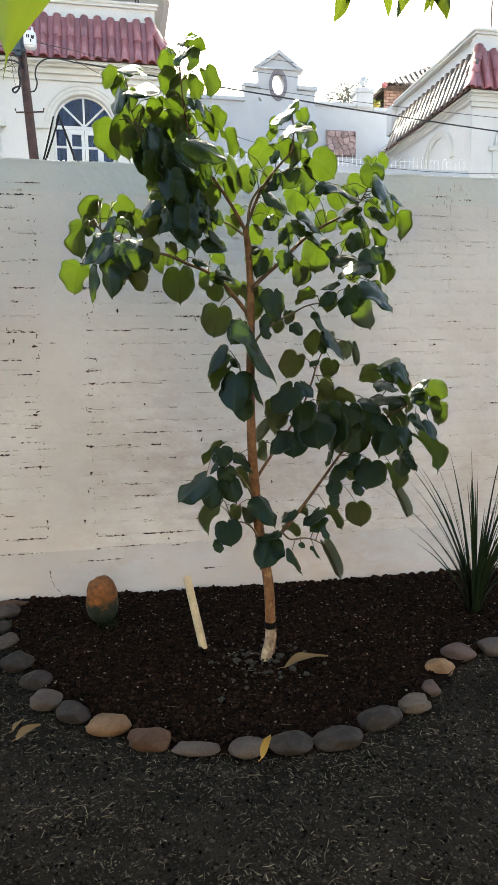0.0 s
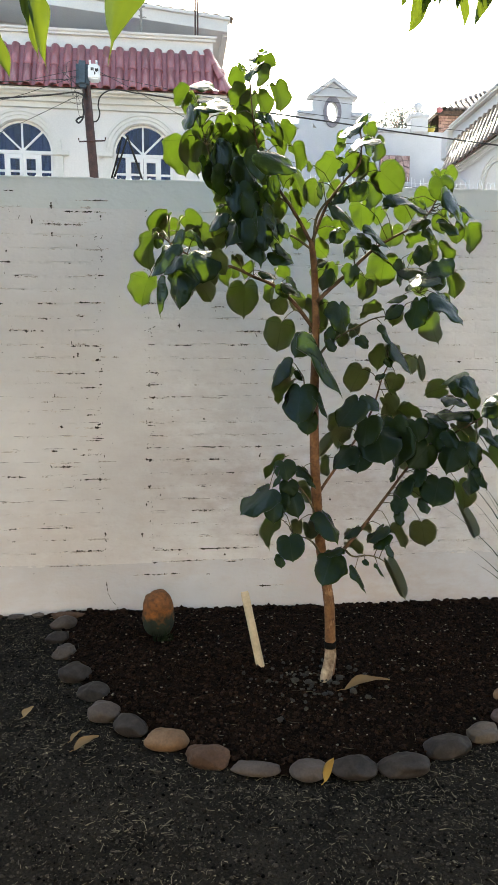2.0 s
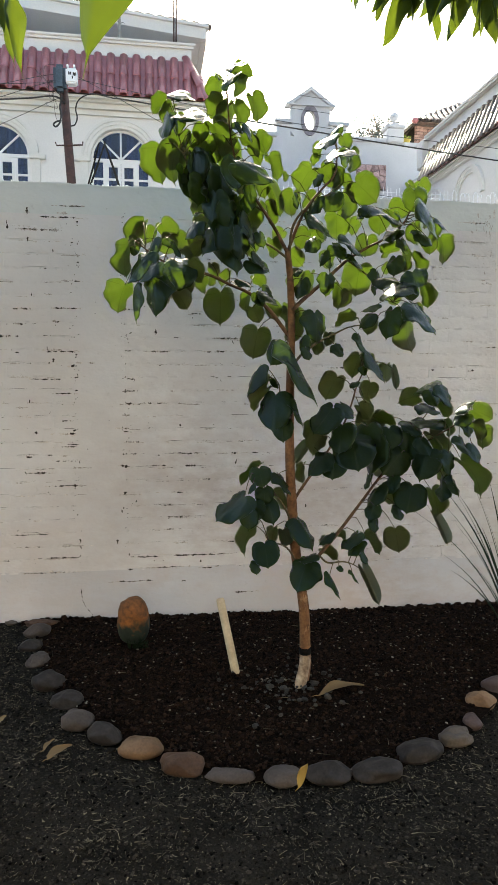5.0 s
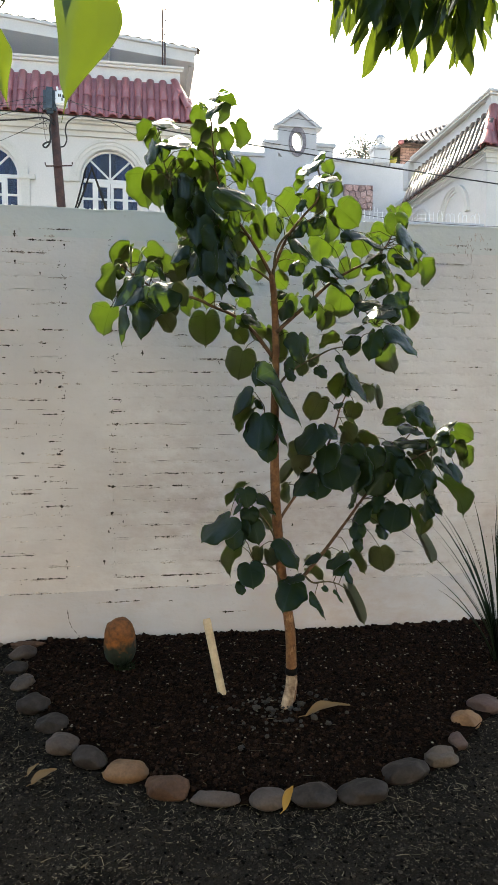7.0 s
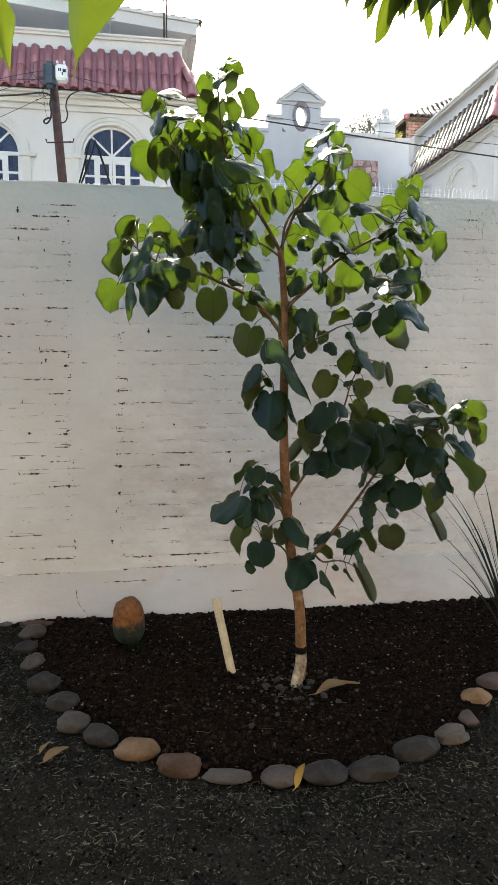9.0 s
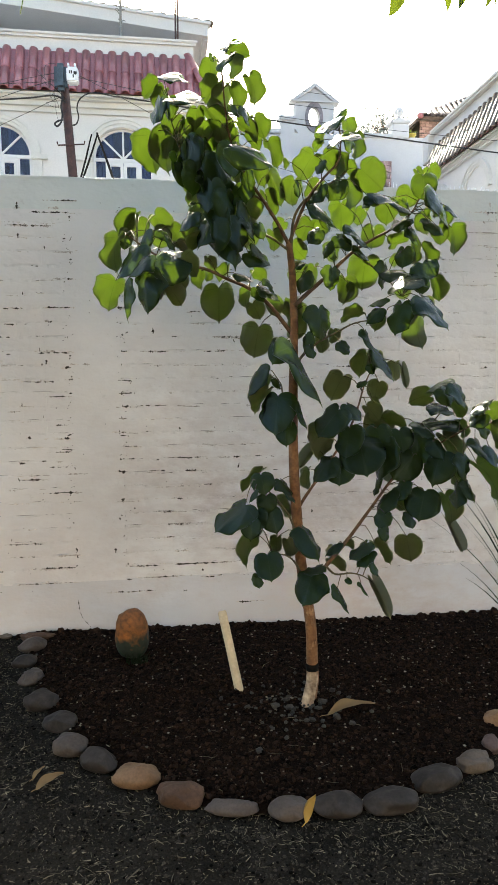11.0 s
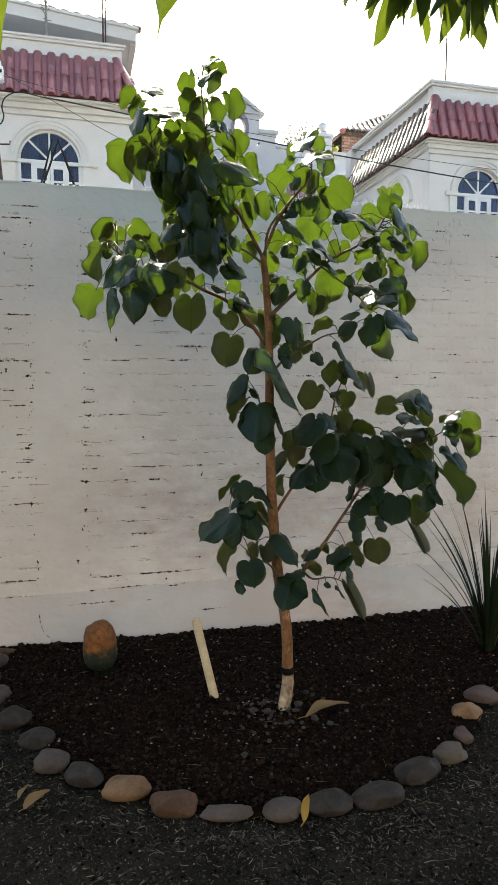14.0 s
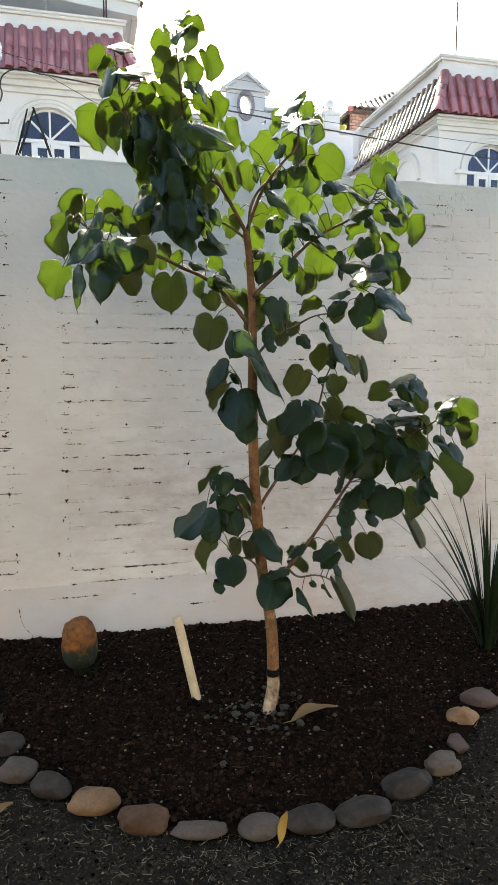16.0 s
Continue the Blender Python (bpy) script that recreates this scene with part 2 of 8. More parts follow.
EARTH = surface("dry_grey_earth", (0.0086, 0.0075, 0.0061), (0.023, 0.020, 0.016), 5, 0.95, 0.9, 140, 0.006, 0.04, 0.4)
CRUMB = surface("earth_crumbs", (0.0095, 0.0082, 0.0068), (0.039, 0.034, 0.0275), 30, 0.95, 0.5, 200, 0.003, 0.04, 0.4, 0.95, islands=True)
STRAW = surface("dry_straw", (0.058, 0.05, 0.034), (0.185, 0.16, 0.108), 40, 0.8, 0, vary=0.75, islands=True)
CHIP = surface("pale_chips", (0.08, 0.07, 0.055), (0.20, 0.175, 0.14), 40, 0.85, 0.3, 200, 0.002, vary=0.6, islands=True)
PEBBLE = surface("grey_pebble", (0.016, 0.0145, 0.0125), (0.05, 0.045, 0.038), 30, 0.8, 0.3, 150, 0.002, vary=0.6, islands=True)
STAIN = surface("worn_stain_and_relief", (0.44, 0.40, 0.37), (0.66, 0.62, 0.585), 40, 0.9, 0.3, 120, 0.002, vary=0.25, islands=True)


def stone_skin(name, dark, light, blotch, amount=0.5):
    """River stone: two-tone body, darker weather blotches, fine pits."""
    m = surface(name, dark, light, 13, 0.62, 0.35, 110, 0.002, 0.22, 0.14, 0.15)
    n, l = m.node_tree.nodes, m.node_tree.links
    b = n["Principled BSDF"]
    before = b.inputs["Base Color"].links[0].from_socket
    spots = n.new("ShaderNodeTexNoise")
    spots.inputs["Scale"].default_value, spots.inputs["Detail"].default_value, spots.inputs["Roughness"].default_value = 26, 6, 0.7
    l.new(n.new("ShaderNodeNewGeometry").outputs["Position"], spots.inputs["Vector"])
    step = n.new("ShaderNodeMapRange")
    step.inputs["From Min"].default_value, step.inputs["From Max"].default_value, step.inputs["To Max"].default_value = 0.48, 0.66, amount
    l.new(spots.outputs["Fac"], step.inputs["Value"])
    mix = n.new("ShaderNodeMix")
    mix.data_type = "RGBA"
    mix.inputs["B"].default_value = (*blotch, 1)
    l.new(step.outputs["Result"], mix.inputs["Factor"])
    l.new(before, mix.inputs["A"])
    l.new(mix.outputs["Result"], b.inputs["Base Color"])
    return m


STONE = {
    "tan": stone_skin("tan_river_stone", (0.14, 0.08, 0.043), (0.245, 0.152, 0.086), (0.11, 0.06, 0.034), 0.45),
    "brown": stone_skin("brown_river_stone", (0.055, 0.031, 0.02), (0.125, 0.07, 0.043), (0.03, 0.017, 0.012), 0.7),
    "grey": stone_skin("grey_river_stone", (0.05, 0.04, 0.035), (0.092, 0.075, 0.065), (0.034, 0.026, 0.023), 0.5),
    "dark": stone_skin("dark_basalt_stone", (0.0175, 0.0142, 0.0125), (0.036, 0.0295, 0.026), (0.055, 0.045, 0.039), 0.35),
    "light": stone_skin("pale_rough_stone", (0.07, 0.055, 0.043), (0.135, 0.108, 0.086), (0.05, 0.04, 0.03), 0.6),
    "mauve": stone_skin("mauve_river_stone", (0.066, 0.045, 0.041), (0.118, 0.08, 0.071), (0.05, 0.034, 0.03), 0.4),
}
BARK = surface("smooth_tan_bark", (0.11, 0.048, 0.022), (0.27, 0.135, 0.06), 25, 0.75, 0.5, 90, 0.002, fine=0.2)
MIDBARK = surface("light_brown_bark", (0.15, 0.07, 0.034), (0.40, 0.235, 0.13), 30, 0.75, 0.5, 90, 0.002, fine=0.2)
PALEBARK = surface("flaking_pale_bark", (0.09, 0.045, 0.022), (0.55, 0.42, 0.29), 19, 0.8, 0.6, 80, 0.003, fine=0.2)
BRANCH = surface("brown_branch_bark", (0.07, 0.038, 0.02), (0.19, 0.105, 0.055), 25, 0.75, 0.5, 90, 0.002, fine=0.2)
TWIG = surface("green_brown_twig", (0.07, 0.055, 0.03), (0.15, 0.12, 0.06), 30, 0.7, 0.2, 120, 0.001)
LEAF = foliage("leaf_upper_skin", (0.012, 0.017, 0.008), (0.011, 0.022, 0.013), (0.31, 0.54, 0.045), 0.24, 0.17, 0.4, 0.25)
LEAFBACK = foliage("leaf_lower_skin", (0.085, 0.083, 0.053), (0.118, 0.118, 0.072), (1.0, 1.0, 0.8), 0.6, 0.5, 0.6, 0.15, (0.17, 0.18, 0.10))
MANGO = foliage("lance_leaf", (0.010, 0.022, 0.008), (0.026, 0.055, 0.014), (0.36, 0.50, 0.04), 0.36, 0.12)
STRAP = foliage("strap_leaf", (0.008, 0.013, 0.007), (0.019, 0.027, 0.013), (0.12, 0.22, 0.05), 0.5, 0.06, gloss=0.14)
FARLEAF = foliage("far_leaf", (0.12, 0.13, 0.12), (0.19, 0.20, 0.18), (0.05, 0.06, 0.04), 0.6, 0.1)
WOOD = surface("peeled_pale_wood", (0.46, 0.36, 0.23), (0.62, 0.51, 0.35), 12, 0.7, 0.3, 80, 0.002, fine=0.1)
DEADLEAF = foliage("dry_leaf", (0.19, 0.11, 0.045), (0.36, 0.25, 0.12), (0.45, 0.32, 0.14), 0.6, 0.25)
YELLOWLEAF = foliage("yellow_leaf", (0.36, 0.17, 0.03), (0.55, 0.33, 0.06), (0.50, 0.28, 0.04), 0.5, 0.25)
BAND = surface("black_band", (0.004, 0.0035, 0.003), (0.010, 0.009, 0.008), 40, 0.85, 0.2, spec=0.1)


def painted_stone():
    """A stone painted orange above and dark green below, with a ragged edge between."""
    m, nt, b = blank("orange_and_green_paint")
    n, l = nt.nodes, nt.links
    tc = n.new("ShaderNodeTexCoord")
    no = n.new("ShaderNodeTexNoise")
    no.inputs["Scale"].default_value, no.inputs["Detail"].default_value = 14, 5
    l.new(tc.outputs["Object"], no.inputs["Vector"])
    sep = n.new("ShaderNodeSeparateXYZ")
    l.new(tc.outputs["Object"], sep.inputs["Vector"])
    mul = n.new("ShaderNodeMath")
    mul.operation = "MULTIPLY_ADD"
    mul.inputs[1].default_value, mul.inputs[2].default_value = 0.27, -0.135
    l.new(no.outputs["Fac"], mul.inputs[0])
    add = n.new("ShaderNodeMath")
    add.operation = "ADD"
    l.new(sep.outputs["Z"], add.inputs[0])
    l.new(mul.outputs["Value"], add.inputs[1])
    r = n.new("ShaderNodeValToRGB")
    e = r.color_ramp.elements
    e[0].position, e[1].position = 0.30, 0.52
    e[0].color, e[1].color = (0.010, 0.019, 0.011, 1), (0.26, 0.088, 0.012, 1)
    top = r.color_ramp.elements.new(0.7)
    top.color = (0.17, 0.062, 0.014, 1)
    mr = n.new("ShaderNodeMapRange")
    mr.inputs["From Min"].default_value, mr.inputs["From Max"].default_value = 0.0, 0.26
    l.new(add.outputs["Value"], mr.inputs["Value"])
    l.new(mr.outputs["Result"], r.inputs["Fac"])
    spots = n.new("ShaderNodeTexNoise")
    spots.inputs["Scale"].default_value, spots.inputs["Detail"].default_value, spots.inputs["Roughness"].default_value = 34, 6, 0.7
    l.new(tc.outputs["Object"], spots.inputs["Vector"])
    tone = n.new("ShaderNodeMapRange")
    tone.inputs["From Min"].default_value, tone.inputs["From Max"].default_value = 0.3, 0.7
    tone.inputs["To Min"].default_value, tone.inputs["To Max"].default_value = 0.35, 1.45
    l.new(spots.outputs["Fac"], tone.inputs["Value"])
    worn = n.new("ShaderNodeHueSaturation")
    l.new(r.outputs["Color"], worn.inputs["Color"])
    l.new(tone.outputs["Result"], worn.inputs["Value"])
    l.new(worn.outputs["Color"], b.inputs["Base Color"])
    b.inputs["Roughness"].default_value = 0.75
    bp = n.new("ShaderNodeBump")
    bp.inputs["Strength"].default_value, bp.inputs["Distance"].default_value = 0.4, 0.006
    l.new(no.outputs["Fac"], bp.inputs["Height"])
    l.new(bp.outputs["Normal"], b.inputs["Normal"])
    return m


PAINTED = painted_stone()


# ---- building helpers ----
def mesh_of(bm, name, material, smooth=False):
    bmesh.ops.recalc_face_normals(bm, faces=bm.faces)
    me = bpy.data.meshes.new(name)
    bm.to_mesh(me)
    bm.free()
    me.materials.append(material)
    if smooth:
        me.polygons.foreach_set("use_smooth", [True] * len(me.polygons))
    return me


def part(name, bm, material, parent, label="", smooth=False):
    ob = new(name, mesh_of(bm, name, material, smooth))
    if parent is not None:
        ob.parent = parent
    if label:
        ob["label"] = label
    return ob


def piece(name, me, parent, m):
    """One piece of a wall, roof or tree on a shared mesh."""
    ob = new(name, me)
    ob.parent = parent
    ob.matrix_basis = m
    return ob


def empty(name, at, label, category, group="", kind=""):
    ob = new(name)
    ob.location = at
    bpy.context.view_layer.update()
    return tagged(ob, label, category, group, kind)


def box(bm, x0, x1, y0, y1, z0, z1, bevel=0.0):
    v = [bm.verts.new((x, y, z)) for z in (z0, z1) for x, y in ((x0, y0), (x1, y0), (x1, y1), (x0, y1))]
    fs = [bm.faces.new([v[i] for i in f]) for f in ((3, 2, 1, 0), (4, 5, 6, 7), (0, 1, 5, 4), (1, 2, 6, 5), (2, 3, 7, 6), (3, 0, 4, 7))]
    if bevel:
        bmesh.ops.bevel(bm, geom=list({e for f in fs for e in f.edges}), offset=bevel, segments=2, affect="EDGES")
    return bm


def prism(bm, outline, y0, y1):
    """A flat outline of (x, z) points carried from y0 to y1."""
    a = [bm.verts.new((x, y0, z)) for x, z in outline]
    b = [bm.verts.new((x, y1, z)) for x, z in outline]
    bm.faces.new(a)
    bm.faces.new(b[::-1])
    for i in range(len(a)):
        j = (i + 1) % len(a)
        bm.faces.new((a[i], b[i], b[j], a[j]))
    return bm


def ring(bm, cx, cz, r0, r1, y0, y1, a0=0.0, a1=180.0, steps=20, squash=1.0):
    """An arched band between two radii."""
    rows = []
    closed = abs(a1 - a0) >= 360
    for i in range(steps if closed else steps + 1):
        a = radians(a0 + (a1 - a0) * i / steps)
        c, s = math.cos(a), math.sin(a) * squash
        rows.append([bm.verts.new((cx + r * c, y, cz + r * s)) for r, y in ((r0, y0), (r1, y0), (r1, y1), (r0, y1))])
    for i in range(len(rows) if closed else len(rows) - 1):
        p, q = rows[i], rows[(i + 1) % len(rows)]
        for k in range(4):
            bm.faces.new((p[k], q[k], q[(k + 1) % 4], p[(k + 1) % 4]))
    if not closed:
        bm.faces.new(rows[0])
        bm.faces.new(rows[-1][::-1])
    return bm


def tube(bm, pts, radii, sides=8, rough_=0.0, seed=0):
    pts = [Vector(p) for p in pts]
    rows, side = [], None
    for i, p in enumerate(pts):
        d = (pts[min(i + 1, len(pts) - 1)] - pts[max(i - 1, 0)]).normalized()
        side = d.orthogonal().normalized() if side is None else (side - d * side.dot(d)).normalized()
        up = d.cross(side)
        row = []
        for k in range(sides):
            a = 2 * math.pi * k / sides
            r = radii[i] * (1 + rough_ * noise.noise(Vector((k * 1.3 + seed, i * 0.7, seed))))
            row.append(bm.verts.new(p + (side * math.cos(a) + up * math.sin(a)) * r))
        rows.append(row)
    for p, q in zip(rows, rows[1:]):
        for k in range(sides):
            bm.faces.new((p[k], p[(k + 1) % sides], q[(k + 1) % sides], q[k]))
    bm.faces.new(rows[0][::-1])
    bm.faces.new(rows[-1])
    return bm


def smooth_line(pts, per=4):
    """Catmull-Rom through points of any width."""
    p = [np.array(v, float) for v in pts]
    p = [2 * p[0] - p[1]] + p + [2 * p[-1] - p[-2]]
    out = []
    for i in range(1, len(p) - 2):
        for k in range(per):
            t = k / per
            out.append(0.5 * (2 * p[i] + (p[i + 1] - p[i - 1]) * t + (2 * p[i - 1] - 5 * p[i] + 4 * p[i + 1] - p[i + 2]) * t * t + (3 * p[i] - p[i - 1] - 3 * p[i + 1] + p[i + 2]) * t**3))
    out.append(p[-2])
    return out


def from_arrays(name, verts, faces, material, smooth=False):
    me = bpy.data.meshes.new(name)
    me.from_pydata(np.asarray(verts).tolist(), [], np.asarray(faces).tolist())
    me.materials.append(material)
    if smooth:
        me.polygons.foreach_set("use_smooth", [True] * len(me.polygons))
    me.update()
    return me


def icosahedron():
    g = (1 + 5**0.5) / 2
    v = np.array([(-1, g, 0), (1, g, 0), (-1, -g, 0), (1, -g, 0), (0, -1, g), (0, 1, g), (0, -1, -g), (0, 1, -g), (g, 0, -1), (g, 0, 1), (-g, 0, -1), (-g, 0, 1)]) / (1 + g * g) ** 0.5
    d = [[j for j in range(12) if j != i and np.linalg.norm(v[i] - v[j]) < 1.1] for i in range(12)]
    f = []
    for i in range(12):
        for j in d[i]:
            for k in d[i]:
                if i < j < k and k in d[j]:
                    f.append((i, j, k) if np.dot(np.cross(v[j] - v[i], v[k] - v[i]), v[i]) > 0 else (i, k, j))
    return v, np.array(f)


ICO_V, ICO_F = icosahedron()


def scatter_lumps(name, centres, sizes, material, flat=0.7, seed=1):
    """Many small broken lumps as one mesh."""
    r = np.random.RandomState(seed)
    n = len(centres)
    v = ICO_V[None] * (1 + 0.28 * r.uniform(-1, 1, (n, 12, 1))) * sizes[:, None, None] * r.uniform(0.7, 1.2, (n, 1, 3))
    v[:, :, 2] *= flat
    a = r.uniform(0, 6.28, n)
    c, s = np.cos(a)[:, None], np.sin(a)[:, None]
    x, y = v[:, :, 0] * c - v[:, :, 1] * s, v[:, :, 0] * s + v[:, :, 1] * c
    v = np.stack([x, y, v[:, :, 2]], -1) + centres[:, None]
    f = ICO_F[None] + 12 * np.arange(n)[:, None, None]
    return new(name, from_arrays(name, v.reshape(-1, 3), f.reshape(-1, 3), material))


def scatter_straws(name, centres, lengths, width, material, seed=2):
    """Thin bent stalks lying about, as one mesh: three-sided, of two lengths each."""
    r = np.random.RandomState(seed)
    n = len(centres)
    a, tilt = r.uniform(0, 6.28, n), r.normal(0.05, 0.16, n)
    d = np.stack([np.cos(a) * np.cos(tilt), np.sin(a) * np.cos(tilt), np.sin(tilt)], -1)
    bend = r.normal(0, 0.28, n)
    wide = width * np.clip(r.gamma(2.2, 0.42, n), 0.5, 2.6)
    s = np.stack([-np.sin(a), np.cos(a), 0 * a], -1)
    mid = centres + d * lengths[:, None] * 0.5 + s * (bend * lengths * 0.4)[:, None]
    end = centres + d * lengths[:, None]
    rows = []
    for p, w in ((centres, 1.0), (mid, 0.9), (end, 0.45)):
        for k in (0, 1, 2):
            b = 2.094 * k
            rows.append(p + (s * math.cos(b) + np.array((0, 0, 1)) * math.sin(b)) * (wide * w)[:, None])
    v = np.stack(rows, 1)
    f = []
    for j in (0, 3):
        for k in range(3):
            f.append((j + k, j + (k + 1) % 3, j + 3 + (k + 1) % 3, j + 3 + k))
    f = np.array(f)[None] + 9 * np.arange(n)[:, None, None]
    return new(name, from_arrays(name, v.reshape(-1, 3), f.reshape(-1, 4), material))


# ---- ground ----
RIM = [(0.95, 4.30), (0.99, 4.10), (1.01, 3.90), (1.07, 3.70), (1.15, 3.46), (1.24, 3.28), (1.33, 3.10), (1.44, 2.98), (1.555, 2.86), (1.70, 2.74), (1.87, 2.66), (2.05, 2.62), (2.21, 2.61), (2.37, 2.60), (2.56, 2.68), (2.74, 2.75), (2.86, 2.86), (2.97, 3.00), (3.12, 3.12), (3.32, 3.16), (3.7, 3.2), (4.5, 3.25), (6.0, 3.3)]


def ground_height(x, y):
    return 0.012 * noise.noise(Vector((x * 2.2, y * 2.2, 0))) + 0.006 * noise.noise(Vector((x * 11, y * 11, 3))) + 0.003 * noise.noise(Vector((x * 33, y * 33, 7))) - 0.004


RIM_FINE = [tuple(p) for p in smooth_line(RIM, 5)]


def inside_bed(x, y):
    xs, ys = np.array(RIM_FINE).T
    left = np.interp(y, ys[: len(ys) // 2][::-1], xs[: len(ys) // 2][::-1])
    front = np.interp(x, xs, ys)
    return (y > front + 0.03) & (x > left) & (y < 4.29)


def make_ground():
    far = [6, 9, 14, 25, 60, 150, 400]
    xs = np.array([-400, -150, -60, -25, -10, -5, -2, -1] + list(np.arange(-0.5, 4.6, 0.03)) + [5 + v for v in far])
    ys = np.array([-400, -150, -60, -20, -8, -3, -1, 0] + list(np.arange(0.5, 4.29, 0.03)) + [4.3 + v for v in [0, 1, 3] + far])
    bed = inside_bed(np.tile(xs, len(ys)), np.repeat(ys - 0.04, len(xs))).reshape(len(ys), len(xs))
    v = [(x, y, (ground_height(x, y) if -1 < x < 5 and 0 < y < 4.3 else 0.0) - (0.07 if bed[j][i] else 0.0)) for j, y in enumerate(ys) for i, x in enumerate(xs)]
    w = len(xs)
    f = [(j * w + i, j * w + i + 1, (j + 1) * w + i + 1, (j + 1) * w + i) for j in range(len(ys) - 1) for i in range(w - 1)]
    ob = new("ground", from_arrays("ground", v, f, EARTH, True))
    return tagged(ob, "dry dark grey earth of the yard strewn with straw", "ground", kind="structure")


def bed_height(x, y):
    return 0.014 - max(0.016, min(0.038, 0.016 + 0.011 * (x - 1.2))) * max(0, min(1, (y - 3.7) / 0.6)) + 0.012 * noise.noise(Vector((x * 3, y * 3, 11))) + 0.007 * noise.noise(Vector((x * 14, y * 14, 2))) + 0.012 * math.exp(-((x - 2.27) ** 2 + (y - 3.3) ** 2) / 0.05)


def make_bed():
    n, v, f = 60, [], []
    for i, (x, y) in enumerate(RIM_FINE):
        back = 0.88 + (6.0 - 0.88) * i / (len(RIM_FINE) - 1)
        for j in range(n + 1):
            t = j / n
            px, py = x + (back - x) * t, y + (4.31 - y) * t
            v.append((px, py, bed_height(px, py) * min(1, t * 12 + 0.2)))
    m = n + 1
    for i in range(len(RIM_FINE) - 1):
        for j in range(n):
            f.append((i * m + j, (i + 1) * m + j, (i + 1) * m + j + 1, i * m + j + 1))
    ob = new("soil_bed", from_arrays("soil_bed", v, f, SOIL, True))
    return tagged(ob, "dark reddish brown planting bed of loose soil along the wall", "soil", kind="structure")


make_ground()
make_bed()


STRAW_HEAPS = [(1.62, 2.74), (1.85, 2.56), (2.62, 2.56), (1.84, 2.08), (2.06, 2.52), (1.92, 2.05), (2.42, 2.5), (1.45, 2.42), (1.24, 2.92), (2.8, 2.62)]


def make_litter():
    r = np.random.RandomState(5)
    p = r.uniform((0.85, 2.5), (4.2, 4.3), (70000, 2))
    p = p[inside_bed(p[:, 0], p[:, 1])][:32000]
    size = np.minimum(r.gamma(1.6, 0.0022, len(p)) + 0.0016, 0.011)
    z = np.array([bed_height(x, y) for x, y in p]) + size * 0.25
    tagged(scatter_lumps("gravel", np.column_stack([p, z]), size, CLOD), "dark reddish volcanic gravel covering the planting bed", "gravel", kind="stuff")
    q = p[r.permutation(len(p))[:700]]
    size = np.minimum(r.gamma(1.3, 0.0020, len(q)) + 0.0016, 0.0062)
    z = np.array([bed_height(x, y) for x, y in q]) + 0.008
    tagged(scatter_lumps("pale_chips", np.column_stack([q, z]), size, CHIP, 0.45, 8), "small pale stone and bark chips on the soil", "chips", kind="stuff")
    a, d = r.uniform(0, 6.28, 150), np.abs(r.normal(0, 0.17, 150)) + 0.03
    q = np.column_stack([2.19 + d * np.cos(a), 3.27 + d * np.sin(a) * 0.9])
    size = r.gamma(2.0, 0.0024, len(q)) + 0.0025
    z = np.array([bed_height(x, y) for x, y in q]) + 0.008
    tagged(scatter_lumps("pebbles", np.column_stack([q, z]), size, PEBBLE, 0.7, 9), "grey pebbles heaped round the foot of the young tree", "pebbles", kind="stuff")
    p = r.uniform((-0.2, 1.9), (4.0, 4.28), (116000, 2))
    p = p[~inside_bed(p[:, 0], p[:, 1])]
    n = len(p)
    lump = p[: n * 7 // 10]
    size = np.minimum(r.gamma(1.35, 0.0018, len(lump)) + 0.0013, 0.0072)
    z = np.array([ground_height(x, y) for x, y in lump]) + size * 0.2
    tagged(scatter_lumps("crumbs", np.column_stack([lump, z]), size, CRUMB, 0.6, 12), "crumbs of dry grey earth on the yard", "earth", kind="stuff")
    st = p[n * 7 // 10 : n * 7 // 10 + 24000]
    keep = np.array([noise.noise(Vector((x * 3.5, y * 3.5, 21))) + r.uniform(-0.5, 0.5) > -0.18 for x, y in st])
    st = st[keep]
    z = np.array([ground_height(x, y) for x, y in st]) + 0.005
    tagged(scatter_straws("straw", np.column_stack([st, z]), np.minimum(r.gamma(0.8, 0.009, len(st)) + 0.003, 0.05), 0.0008, STRAW), "short dry straws and grass cuttings on the yard", "straw", kind="stuff")
    knots = r.normal(0, 1, (520, 2)) * (0.11, 0.05) + np.array(STRAW_HEAPS)[r.randint(0, len(STRAW_HEAPS), 520)]
    knots = knots[~inside_bed(knots[:, 0], knots[:, 1])]
    z = np.array([ground_height(x, y) for x, y in knots]) + 0.006
    tagged(scatter_straws("straw", np.column_stack([knots, z]), np.minimum(r.gamma(2.0, 0.008, len(knots)) + 0.005, 0.05), 0.001, STRAW, 14), "loose heaps of dry yellow straw beside the edging stones", "straw", kind="stuff")
    q = r.uniform((-0.1, 1.95), (3.9, 3.4), (420, 2))
    q = q[~inside_bed(q[:, 0], q[:, 1])]
    size = np.minimum(r.gamma(2.0, 0.004, len(q)) + 0.006, 0.026)
    z = np.array([ground_height(x, y) for x, y in q]) - size * 0.1
    tagged(scatter_lumps("clods", np.column_stack([q, z]), size, EARTH, 0.5, 33), "half-sunk clods of grey earth on the yard", "earth", kind="stuff")
    p = r.uniform((0.9, 2.6), (3.9, 4.28), (1200, 2))
    p = p[inside_bed(p[:, 0], p[:, 1])][:330]
    z = np.array([bed_height(x, y) for x, y in p]) + 0.012
    q = r.uniform((-0.2, 1.5), (4.0, 4.2), (2000, 2))
    q = q[~inside_bed(q[:, 0], q[:, 1])]
